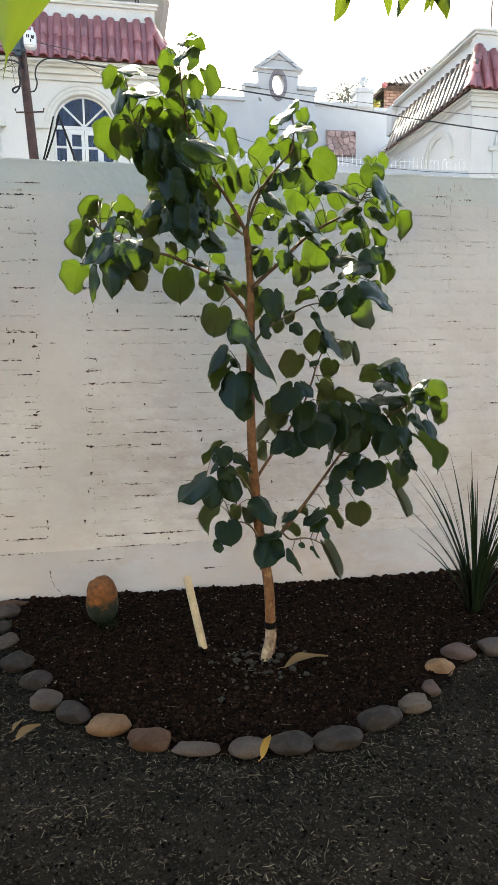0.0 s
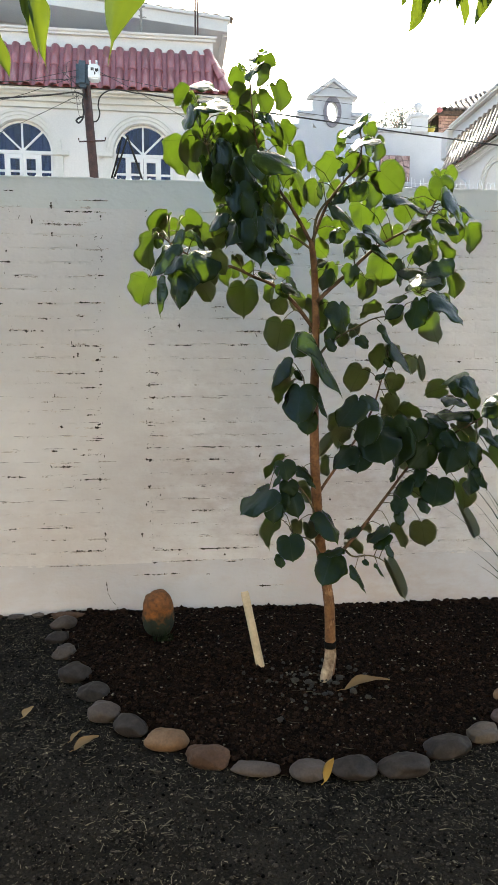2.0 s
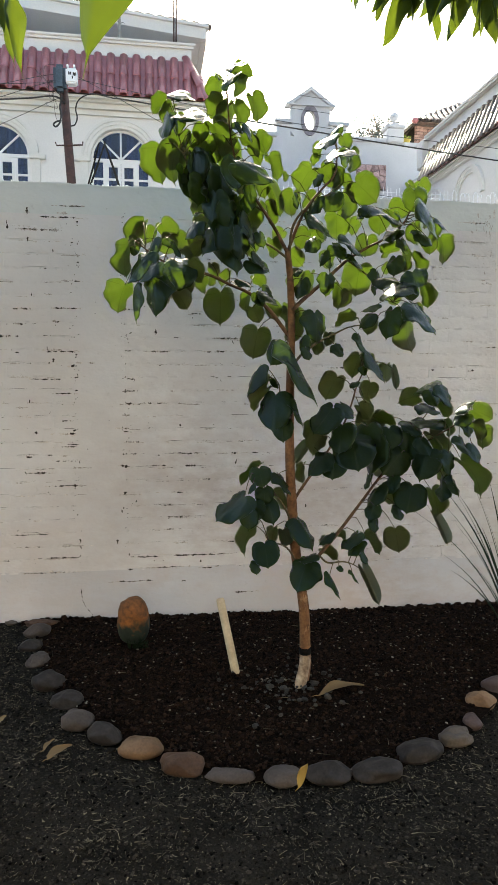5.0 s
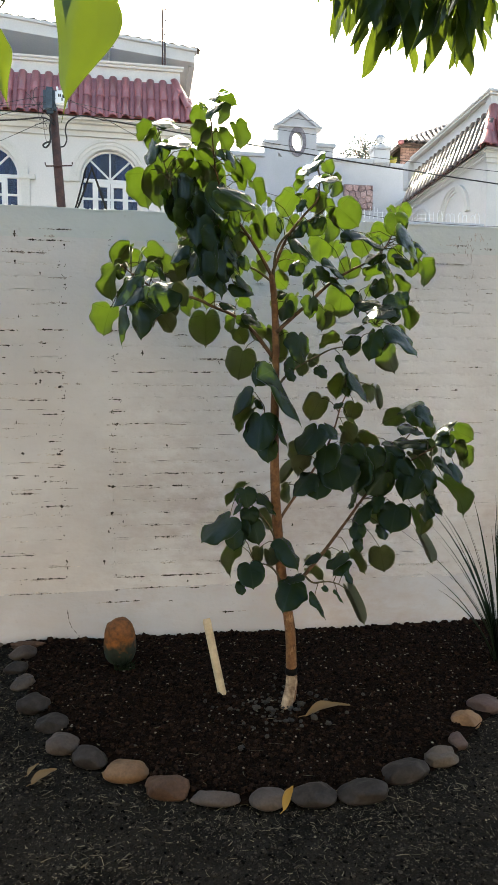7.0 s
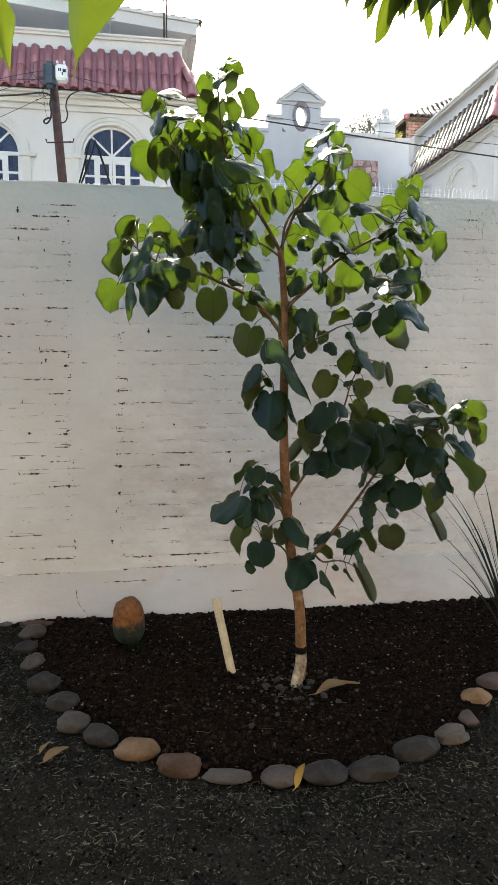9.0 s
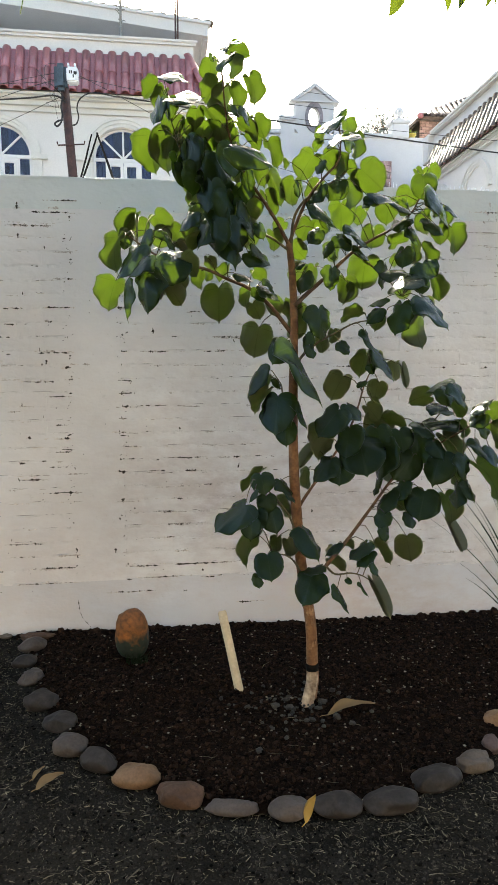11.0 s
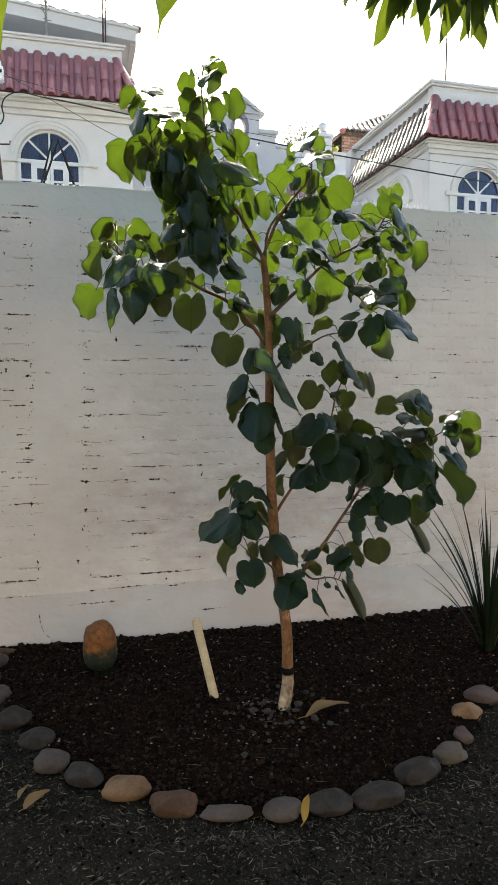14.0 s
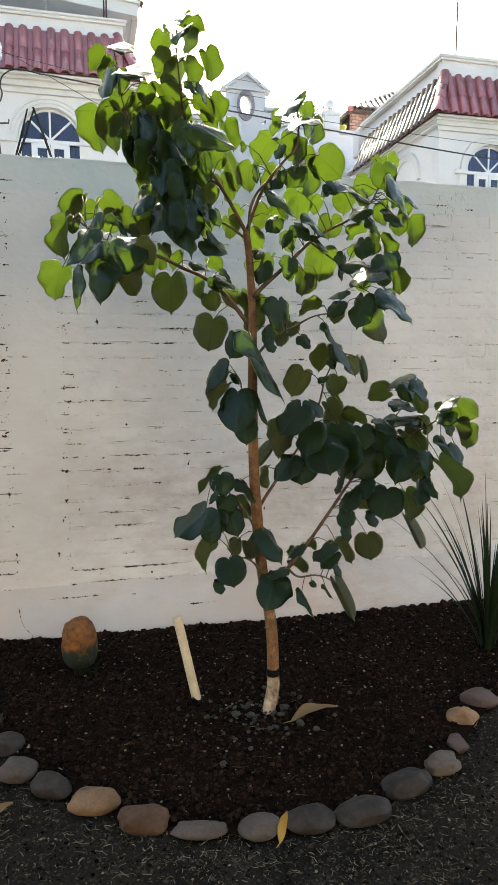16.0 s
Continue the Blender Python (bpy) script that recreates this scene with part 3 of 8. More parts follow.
    zq = np.array([ground_height(x, y) for x, y in q]) + 0.005
    tagged(scatter_lumps("pale_flecks", np.column_stack([q, zq]), np.minimum(r.gamma(1.2, 0.0016, len(q)) + 0.0014, 0.0045), STRAW, 0.35, 18), "small pale flecks of stone on the yard", "chips", kind="stuff")
    a = r.uniform(0.88, 4.3, 2600)
    q = np.column_stack([a, 4.292 - np.abs(r.normal(0, 0.02, 2600))])
    size = r.gamma(2, 0.0028, len(q)) + 0.003
    zq = np.array([bed_height(x, y) for x, y in q]) + size * 0.3
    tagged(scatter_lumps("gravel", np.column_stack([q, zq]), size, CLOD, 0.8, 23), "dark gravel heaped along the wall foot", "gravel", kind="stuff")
    tagged(scatter_straws("bed_straw", np.column_stack([p, z]), r.gamma(1.5, 0.012, len(p)) + 0.005, 0.0008, STRAW, 4), "a few dry straws on the planting bed", "straw", kind="stuff")


make_litter()


def bounce_wall():
    """Unseen plain wall closing the yard behind the path, added for warm bounce light."""
    bm = bmesh.new()
    box(bm, -9.0, 13.0, -9.4, -9.0, -0.1, 6.4)
    ob = part("bounce_wall_south", bm, OCHRE, None)
    tagged(ob, "unseen plain ochre wall closing the yard, added to bounce warm light", "wall", kind="structure")


bounce_wall()
bm = bmesh.new()
# Unseen behind the wall; pale slab added to bounce light up at the house.
box(bm, -60, 60, 4.6, 17.85, -0.05, 0.02)
tagged(part("road", bm, ROAD, None), "unseen pale street between garden wall and house, added to bounce light", "road", kind="structure")


# ---- the house across the street ----
def arch_wall(bm, x0, x1, z0, z1, openings, y0, y1):
    """A wall with round-headed openings (centre, half width, sill, springing) cut through it."""
    x = x0
    for cx, r, sill, spring in openings:
        box(bm, x, cx - r, y0, y1, z0, z1)
        if sill > z0:
            box(bm, cx - r, cx + r, y0, y1, z0, sill)
        n = 16
        arc = [(cx - r * math.cos(math.pi * i / n), spring + r * math.sin(math.pi * i / n)) for i in range(n + 1)]
        for a, b in zip(arc, arc[1:]):
            prism(bm, [a, b, (b[0], z1), (a[0], z1)], y0, y1)
        x = cx + r
    box(bm, x, x1, y0, y1, z0, z1)
    return bm


def mouldings(house, cx, r, sill, spring, y):
    """Three stepped bands over an arched opening, with impost blocks and jamb strips below."""
    made = []
    bm = bmesh.new()
    for r0, r1, d in ((r + 0.01, r + 0.09, 0.05), (r + 0.09, r + 0.17, 0.075), (r + 0.17, r + 0.24, 0.10)):
        ring(bm, cx, spring, r0, r1, y - d, y - 0.003, steps=24)
    made.append(part("arch_moulding", bm, CREAM, house))
    for s in (-1, 1):
        bm = bmesh.new()
        a, b = sorted((cx + s * (r + 0.01), cx + s * (r + 0.40)))
        box(bm, a, b, y - 0.11, y - 0.003, spring - 0.10, spring + 0.02, 0.015)
        a, b = sorted((cx + s * (r + 0.06), cx + s * (r + 0.26)))
        box(bm, a, b, y - 0.06, y - 0.003, sill, spring - 0.10)
        made.append(part("impost", bm, CREAM, house))
    return made


def arched_window(house, cx, r, sill, spring, y):
    """A white french window under a fanlight, with blue curtains in a room painted dark behind."""
    made = []
    bm = bmesh.new()
    w, d0, d1 = 0.05, y + 0.08, y + 0.14
    ring(bm, cx, spring, r - w, r - 0.002, d0, d1, steps=20)
    for a in (45, 90, 135):
        t = radians(a)
        c, s = math.cos(t), math.sin(t)
        prism(bm, [(cx - s * 0.022, spring + 0.02 + c * 0.022), (cx + s * 0.022, spring + 0.02 - c * 0.022), (cx + (r - 0.03) * c + s * 0.022, spring + (r - 0.03) * s - c * 0.022), (cx + (r - 0.03) * c - s * 0.022, spring + (r - 0.03) * s + c * 0.022)], d0 + 0.004, d1 - 0.004)
    box(bm, cx - r, cx + r, d0 - 0.01, d1, spring - 0.05, spring + 0.03)
    for x in (-r + 0.03, r - 0.03, -r * 0.56, r * 0.56):
        box(bm, cx + x - 0.03, cx + x + 0.03, d0 + 0.002, d1 - 0.002, sill, spring - 0.05)
    for s in (-1, 1):
        a, b = sorted((cx + s * 0.005, cx + s * (r * 0.56 - 0.03)))
        for x0, x1 in ((a, a + 0.075), (b - 0.075, b)):
            box(bm, x0, x1, d0 - 0.012, d1 - 0.008, sill, spring - 0.055)
        box(bm, a + 0.075, b - 0.075, d0 - 0.012, d1 - 0.008, spring - 0.16, spring - 0.055)
    for z in (spring - 0.46,):
        box(bm, cx - r + 0.06, cx + r - 0.06, d0 + 0.006, d1 - 0.006, z - 0.025, z + 0.025)
    made.append(part("window_frame", bm, FRAME, house))
    bm = bmesh.new()
    n = 20
    prism(bm, [(cx + (r - 0.01) * math.cos(math.pi * i / n), spring + (r - 0.01) * math.sin(math.pi * i / n)) for i in range(n + 1)], y + 0.105, y + 0.112)
    made.append(part("fanlight_pane", bm, GLASS, house, "dark blue fanlight glass"))
    bm = bmesh.new()
    box(bm, cx - r + 0.01, cx + r - 0.01, y + 0.105, y + 0.112, sill, spring - 0.06)
    made.append(part("pane", bm, GLASS, house, "dark blue window glass"))
    for ob in made[-2:]:
        ob.visible_shadow = False
    bm = bmesh.new()
    for x0, x1 in ((-r - 0.05, -r * 0.35), (r * 0.2, r + 0.05)):
        n = 14
        for i in range(n):
            a, b = x0 + (x1 - x0) * i / n, x0 + (x1 - x0) * (i + 1) / n
            ya, yb = (y + 0.36 + 0.05 * math.sin(k * 1.9) for k in (i, i + 1))
            v = [bm.verts.new((cx + p, q, z)) for p, q, z in ((a, ya, sill), (b, yb, sill), (b, yb, spring + r), (a, ya, spring + r), (a, ya + 0.01, sill), (b, yb + 0.01, sill), (b, yb + 0.01, spring + r), (a, ya + 0.01, spring + r))]
            bm.faces.new(v[:4])
            bm.faces.new(v[:3:-1])
    made.append(part("curtain", bm, CURTAIN, house, "blue curtain drawn half open"))
    return made


def barrel_mesh(length=0.62, r0=0.112, r1=0.101):
    """A half-round roof tile, 62 cm long, rising along +y with a thick lip at its foot."""
    bm = bmesh.new()
    n, rows = 10, []
    for y, r in ((0.0, r0), (0.03, r0), (length, r1)):
        for t in (0.0, 0.016):
            rows.append([bm.verts.new(((r - t) * math.cos(math.pi * i / n), y, (r - t) * 0.95 * math.sin(math.pi * i / n))) for i in range(n + 1)])
    for a, b in ((0, 2), (2, 4), (1, 0), (4, 5)):
        for i in range(n):
            bm.faces.new((rows[a][i], rows[a][i + 1], rows[b][i + 1], rows[b][i]))
    return mesh_of(bm, "roof_tile", TILE, True)


BARREL = barrel_mesh()
PITCH = 0.312


def tile_skirt(house, a, b, out, low, rise, run, seed, inset=0.5, tile=BARREL):
    """Two courses of tiles on a steep skirt roof. a to b: its foot, as (x, y); out: the way it faces; inset: how far the hip at a leans in."""
    rnd = random.Random(seed)
    a, b, out = Vector((*a, 0)), Vector((*b, 0)), Vector((*out, 0))
    along = (b - a).normalized()
    count = int((b - a).length / PITCH)
    slope = Vector((0, 0, rise)) - out * run
    length = slope.length
    up = slope.normalized()
    face = along.cross(up)
    if face.z < 0:
        along_x, face = -along, -face
    else:
        along_x = along
    m = Matrix((along_x, up, along_x.cross(up))).transposed().to_4x4()
    for row in (0, 1):
        for i in range(count):
            reach = min(1.0, PITCH * (i + 0.9) / inset)
            start, end = 0.48 * row - 0.02, 0.52 + 0.5 * row
            if reach < start + 0.1:
                continue
            p = a + along * (PITCH * (i + 0.5)) + Vector((0, 0, low)) + up * (start * length) + face * (0.02 - 0.008 * row)
            turn = pose(0, 0, 0, rnd.uniform(-0.7, 0.7), rnd.uniform(-1.5, 1.5), rnd.uniform(-0.8, 0.8))
            piece("tile", tile, house, Matrix.Translation(p) @ m @ turn @ Matrix.Diagonal((1, (min(reach, end) - start) * length / 0.62, 1, 1)))


def hip_line(house, foot, up, side, count, size):
    """Overlapping half-round tiles along a hip."""
    up, side = Vector(up), Vector(side).normalized()
    step, up = up / count, up.normalized()
    side = (side - up * side.dot(up)).normalized()
    m = Matrix((up.cross(side), up, side)).transposed().to_4x4()
    for i in range(count):
        piece("hip_tile", BARREL, house, Matrix.Translation(Vector(foot) + step * i + side * (0.012 * (count - i) - 0.05)) @ m @ Matrix.Diagonal((size, step.length * 1.15 / 0.62, size, 1)))


EAVE, TOP, WALLFACE = 8.22, 9.36, 18.0


def wing(name, x0, x1, corner, windows, label):
    """One wing of the house: plastered wall with arched windows, cornice, skirt of red tiles and a parapet."""
    house = empty(name, (corner, WALLFACE, 0), label, "house", "wings of the white house")
    made = []
    bm = bmesh.new()
    arch_wall(bm, x0, x1, 0, EAVE + 0.1, [(c, 0.735, 4.7, 6.84) for c in windows], WALLFACE, WALLFACE + 0.3)
    made.append(part("wall", bm, PLASTER, house))
    for c in windows:
        made += mouldings(house, c, 0.735, 4.7, 6.84, WALLFACE)
        made += arched_window(house, c, 0.735, 4.7, 6.84, WALLFACE)
        # The room box is painted near-black to stand in for its unlit depth.
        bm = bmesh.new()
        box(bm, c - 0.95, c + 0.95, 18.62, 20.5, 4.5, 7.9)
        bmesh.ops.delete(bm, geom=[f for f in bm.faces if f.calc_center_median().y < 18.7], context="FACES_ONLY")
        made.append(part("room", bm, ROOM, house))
    return house, made


def settle(house, made):
    """Parts were laid out in world places; take off the place of their parent."""
    shift = Matrix.Translation(-house.location)
    for ob in made:
        ob.matrix_basis = shift @ ob.matrix_basis


# the left wing, with a set-back upper storey
LX = 3.0
left, lm = wing("house", -9.0, LX - 0.06, LX, (-7.9, -4.95, -2.0, 0.95), "white plastered house with arched blue windows and red tiled skirt roof")
for d, z0, z1 in ((0.07, 7.86, 7.98), (0.16, 7.98, 8.10), (0.27, 8.10, 8.20)):
    lm.append(part("cornice", box(bmesh.new(), -9.0, LX - 0.06 + d, WALLFACE - d, WALLFACE - 0.003, z0, z1), CREAM, left))
bm = bmesh.new()
a = bm.verts.new((-9.0, 17.58, EAVE)), bm.verts.new((3.10, 17.58, EAVE)), bm.verts.new((2.60, 18.12, TOP)), bm.verts.new((-9.0, 18.12, TOP))
bm.faces.new(a)
b = bm.verts.new((3.10, 25, EAVE)), bm.verts.new((2.60, 25, TOP))
bm.faces.new((a[1], b[0], b[1], a[2]))
lm.append(part("roof_bed", bm, TILE, left))
bm = bmesh.new()
c = [[bm.verts.new((x, y, z)) for x, y in ((-9.0, 17.63), (3.05, 17.63), (3.05, 25), (-9.0, 25))] for z in (EAVE - 0.07, EAVE - 0.012)]
bm.faces.new(c[0])
bm.faces.new(c[1])
for i in range(4):
    bm.faces.new((c[0][i], c[0][(i + 1) % 4], c[1][(i + 1) % 4], c[1][i]))
lm.append(part("eave_board", bm, CREAM, left))
for what, size in (("parapet", (-9.0, 2.74, 18.14, 18.4, 8.9, 9.66)), ("coping_bed", (-9.0, 2.80, 18.08, 18.46, 9.66, 9.72)), ("coping", (-9.0, 2.84, 18.04, 18.5, 9.72, 9.78, 0.012)), ("side_parapet", (2.48, 2.74, 18.4, 25, 8.9, 9.70))):
    lm.append(part(what, box(bmesh.new(), *size), PLASTER, left))
for what, outline, y0, y1 in (
    ("fascia", [(-9.0, 11.47), (3.19, 10.36), (3.19, 10.64), (-9.0, 11.75)], 19.0, 19.16),
    ("fascia_lip", [(-9.0, 11.75), (3.25, 10.64), (3.25, 10.71), (-9.0, 11.82)], 18.94, 19.22),
    ("soffit", [(-9.0, 11.50), (3.04, 10.40), (3.04, 10.46), (-9.0, 11.56)], 19.163, 26),
    ("side_fascia", [(3.05, 10.36), (3.21, 10.35), (3.21, 10.70), (3.05, 10.70)], 19.223, 26),
):
    lm.append(part(what, prism(bmesh.new(), outline, y0, y1), PLASTER, left))
bm = bmesh.new()
box(bm, -9.0, 2.2, 20.3, 20.6, 9.0, 10.6)
prism(bm, [(-9.0, 10.6), (2.2, 10.6), (2.2, 10.50), (-9.0, 11.5)], 20.3, 20.6)
lm.append(part("upper_wall", bm, PLASTER, left))
# Unseen white roof slab, added to close the wing and bounce light upwards.
lm.append(part("terrace", box(bmesh.new(), -9.0, 2.47, 18.41, 25, 8.88, 9.0), PLASTER, left))
settle(left, lm)
tile_skirt(left, (3.08 - left.location.x, 17.58 - 18), (-8.9 - left.location.x, 17.58 - 18), (0, -1), EAVE, TOP - EAVE, 0.54, 3)
small = BARREL.copy()
small.materials[0] = SLATE
for i in range(40):
    x = 3.2 - i * 0.3
    piece("ridge_tile", small, left, Matrix.Translation((x - LX, 19.02 - 18, 10.73 + 0.0905 * (3.2 - x))) @ pose(0, 0, 0, 0, 5.2, 0) @ Matrix.Diagonal((1.25, 0.5, 0.5, 1)))
for i in range(18):
    piece("ridge_tile", small, left, Matrix.Translation((3.2 - LX, 19.4 + i * 0.36 - 18, 10.7)) @ pose(0, 0, 0, 0, 0, 90) @ Matrix.Diagonal((1.4, 0.12, 0.45, 1)))
hip_line(left, (3.12 - LX, 17.56 - 18, EAVE - 0.02), (-0.50, 0.54, TOP - EAVE + 0.04), (0.72, -0.70, 0), 3, 1.25)

# the right wing, whose side runs back along the court
RX = 11.22
right, rm = wing("house", RX + 0.003, 21.0, RX, (12.86, 15.8, 18.75), "white plastered house wing with red glazed tile skirt and arched window")
bm = bmesh.new()
box(bm, RX, RX + 0.3, WALLFACE + 0.3, 26, 0, EAVE + 0.1)
rm.append(part("side_wall", bm, PLASTER, right))
for d, z0, z1 in ((0.06, 7.86, 7.98), (0.11, 7.98, 8.10), (0.15, 8.10, 8.20)):
    rm.append(part("cornice", box(bmesh.new(), RX - d, 21.0, WALLFACE - d, WALLFACE - 0.003, z0, z1), CREAM, right))
    if d > 0.1:
        rm.append(part("cornice", box(bmesh.new(), RX - d * 0.7, RX - 0.003, WALLFACE - 0.001, 26, z0, z1, 0.03), PLASTER, right))
bm = bmesh.new()
a = bm.verts.new((21.0, 17.7, EAVE)), bm.verts.new((11.0, 17.7, EAVE)), bm.verts.new((11.42, 18.12, TOP)), bm.verts.new((21.0, 18.12, TOP))
bm.faces.new(a)
b = bm.verts.new((11.0, 23.6, EAVE)), bm.verts.new((11.42, 23.6, TOP))
bm.faces.new((a[1], b[0], b[1], a[2]))
rm.append(part("roof_bed", bm, TILE, right))
bm = bmesh.new()
c = [[bm.verts.new((x, y, z)) for x, y in ((21.0, 17.75), (11.05, 17.75), (11.05, 23.6), (21.0, 23.6))] for z in (EAVE - 0.07, EAVE - 0.012)]
bm.faces.new(c[0])
bm.faces.new(c[1])
for i in range(4):
    bm.faces.new((c[0][i], c[0][(i + 1) % 4], c[1][(i + 1) % 4], c[1][i]))
rm.append(part("eave_board", bm, CREAM, right))
for what, size in (
    ("parapet", (11.36, 21.0, 18.14, 18.4, 8.9, 9.76)),
    ("coping_bed", (11.28, 21.0, 18.08, 18.46, 9.76, 9.82)),
    ("coping", (11.24, 21.0, 18.04, 18.5, 9.82, 9.90, 0.012)),
    ("side_parapet", (11.44, 11.70, 18.4, 23.597, 8.9, 9.76)),
    ("coping_bed", (11.28, 11.70, 18.463, 23.597, 9.76, 9.82)),
    ("coping", (11.24, 11.74, 18.503, 23.5, 9.82, 9.90, 0.012)),
    ("end_block", (11.24, 11.74, 23.6, 24.1, 8.9, 9.86, 0.03)),
):
    rm.append(part(what, box(bmesh.new(), *size), PLASTER, right))
for cy in (19.9, 22.5):
    bm = bmesh.new()
    for r0, r1, d in ((0.74, 0.82, 0.05), (0.82, 0.9, 0.075), (0.9, 0.97, 0.10)):
        ring(bm, 0, 6.84, r0, r1, -d, -0.003, steps=24)
    for v in bm.verts:
        v.co = (RX + v.co.y, cy + v.co.x, v.co.z)
    rm.append(part("arch_moulding", bm, CREAM, right))
# The same unseen slab, closing this roof and throwing light back.
rm.append(part("terrace", box(bmesh.new(), 11.71, 21.0, 18.41, 26, 8.88, 9.0), PLASTER, right))
settle(right, rm)
tile_skirt(right, (11.04 - RX, 17.7 - 18), (20.5 - RX, 17.7 - 18), (0, -1), EAVE, TOP - EAVE, 0.42, 5, 0.42)
# Court side: the dark tile puts the shade of raking light into the colour.
tile_skirt(right, (11.0 - RX, 17.74 - 18), (11.0 - RX, 23.6 - 18), (-1, 0), EAVE, TOP - EAVE, 0.42, 7, 0.42, small)
hip_line(right, (10.98 - RX, 17.68 - 18, EAVE - 0.02), (0.42, 0.42, TOP - EAVE + 0.06), (-0.72, -0.70, 0), 3, 1.3)

# the gabled wall that closes the court
court = empty("court_wall", (7.8, 26, 0), "bluish white court wall with stepped gable and oval opening", "wall")
cw = []
GX, GZ, GRX, GRZ = 7.72, 11.14, 0.22, 0.42
bm = bmesh.new()
box(bm, 3.0, 12.4, 26, 26.3, 0, 10.55)
box(bm, 6.45, 6.98, 26, 26.3, 10.55, 11.05)
box(bm, 8.50, 9.15, 26, 26.3, 10.55, 11.05)
n = 24
for i in range(n):
    a0, a1 = 2 * math.pi * i / n, 2 * math.pi * (i + 1) / n
    inner = [(GX + GRX * math.cos(a), GZ + GRZ * math.sin(a)) for a in (a0, a1)]
    outer = []
    for a in (a0, a1):
        k = min((0.74 if math.cos(a) < 0 else 0.78) / max(abs(math.cos(a)), 1e-6), 0.59 / max(abs(math.sin(a)), 1e-6))
        outer.append((GX + k * math.cos(a), GZ + k * math.sin(a)))
    prism(bm, [inner[0], inner[1], outer[1], outer[0]], 26, 26.3)
prism(bm, [(6.98, 11.73), (8.50, 11.73), (7.74, 12.22)], 26, 26.3)
cw.append(part("wall", bm, GREYWALL, court))
bm = bmesh.new()
prism(bm, [(6.80, 11.68), (6.98, 11.68), (7.74, 12.20), (8.50, 11.68), (8.68, 11.68), (7.74, 12.34)], 25.86, 26.34)
prism(bm, [(6.80, 11.66), (8.68, 11.66), (8.68, 11.72), (6.80, 11.72)], 25.88, 26.34)
cw.append(part("pediment", bm, GREYWALL, court))
for x0, x1, z in ((6.38, 7.03, 11.05), (8.45, 9.24, 11.05), (3.0, 6.45, 10.55), (9.15, 10.75, 10.55), (11.45, 12.4, 10.45)):
    bm = bmesh.new()
    box(bm, x0, x1, 25.9, 26.36, z - 0.06, z + 0.09, 0.02)
    cw.append(part("coping", bm, GREYWALL, court))
bm = bmesh.new()
ring(bm, GX, GZ, 0.22, 0.34, 25.93, 26.02, 0, 360, 32, 1.62)
cw.append(part("oval_frame", bm, surface("grey_moulding", (0.15, 0.14, 0.165), (0.21, 0.195, 0.22), 3, 0.8, 0.2, 20, 0.01), court, "grey oval moulding"))
bm = bmesh.new()
box(bm, 10.76, 11.42, 25.85, 26.4, 10.5, 11.02, 0.03)
box(bm, 10.70, 11.48, 25.8, 26.45, 11.02, 11.16, 0.03)
box(bm, 10.94, 11.26, 25.95, 26.3, 11.16, 11.26, 0.02)
cw.append(part("pedestal", bm, GREYWALL, court))
bm = bmesh.new()
prof = [(0.0, 11.26), (0.10, 11.26), (0.06, 11.32), (0.07, 11.36), (0.16, 11.44), (0.18, 11.53), (0.13, 11.63), (0.04, 11.68), (0.0, 11.68)]
rows = [[bm.verts.new((11.1 + r * math.cos(6.2832 * k / 14), 26.12 + r * math.sin(6.2832 * k / 14), z)) for k in range(14)] for r, z in prof[1:-1]]
for p, q in zip(rows, rows[1:]):
    for k in range(14):
        bm.faces.new((p[k], p[(k + 1) % 14], q[(k + 1) % 14], q[k]))
bm.faces.new(rows[-1])
cw.append(part("finial", bm, GREYWALL, court, "", True))
bm = bmesh.new()
box(bm, 9.58, 10.76, 25.93, 25.99, 8.70, 9.64)
cw.append(part("rubble_bed", bm, surface("brown_mortar", (0.20, 0.15, 0.15), (0.30, 0.24, 0.23), 8, 0.9), court))
settle(court, cw)
rnd = random.Random(11)


def cells(points, x0, x1, z0, z1):
    """The patch of each point within a rectangle: all that lies nearer to it than to the others."""
    out = []
    for i, (px, pz) in enumerate(points):
        poly = [(x0, z0), (x1, z0), (x1, z1), (x0, z1)]
        for k, (qx, qz) in enumerate(points):
            if k == i:
                continue
            mx, mz, nx, nz = (px + qx) / 2, (pz + qz) / 2, qx - px, qz - pz
            side = [(x - mx) * nx + (z - mz) * nz for x, z in poly]
            cut = []
            for a in range(len(poly)):
                b = (a + 1) % len(poly)
                if side[a] <= 0:
                    cut.append(poly[a])
                if (side[a] <= 0) != (side[b] <= 0):
                    t = side[a] / (side[a] - side[b])
                    cut.append((poly[a][0] + (poly[b][0] - poly[a][0]) * t, poly[a][1] + (poly[b][1] - poly[a][1]) * t))
            poly = cut
        out.append(poly)
    return out


seeds = [(9.70 + 0.235 * c + (0.11 if r_ % 2 else 0) + rnd.uniform(-0.07, 0.07), 8.81 + 0.235 * r_ + rnd.uniform(-0.07, 0.07)) for r_ in range(4) for c in range(5)]
for poly in cells(seeds, 9.60, 10.74, 8.72, 9.62):
    if len(poly) < 3:
        continue
    cx, cz = sum(p[0] for p in poly) / len(poly), sum(p[1] for p in poly) / len(poly)
    bm = bmesh.new()
    prism(bm, [(cx + (x - cx) * 0.87 - 7.8, cz + (z - cz) * 0.87) for x, z in poly], -0.12, -0.05)
    part("stone", bm, PORPHYRY, court)

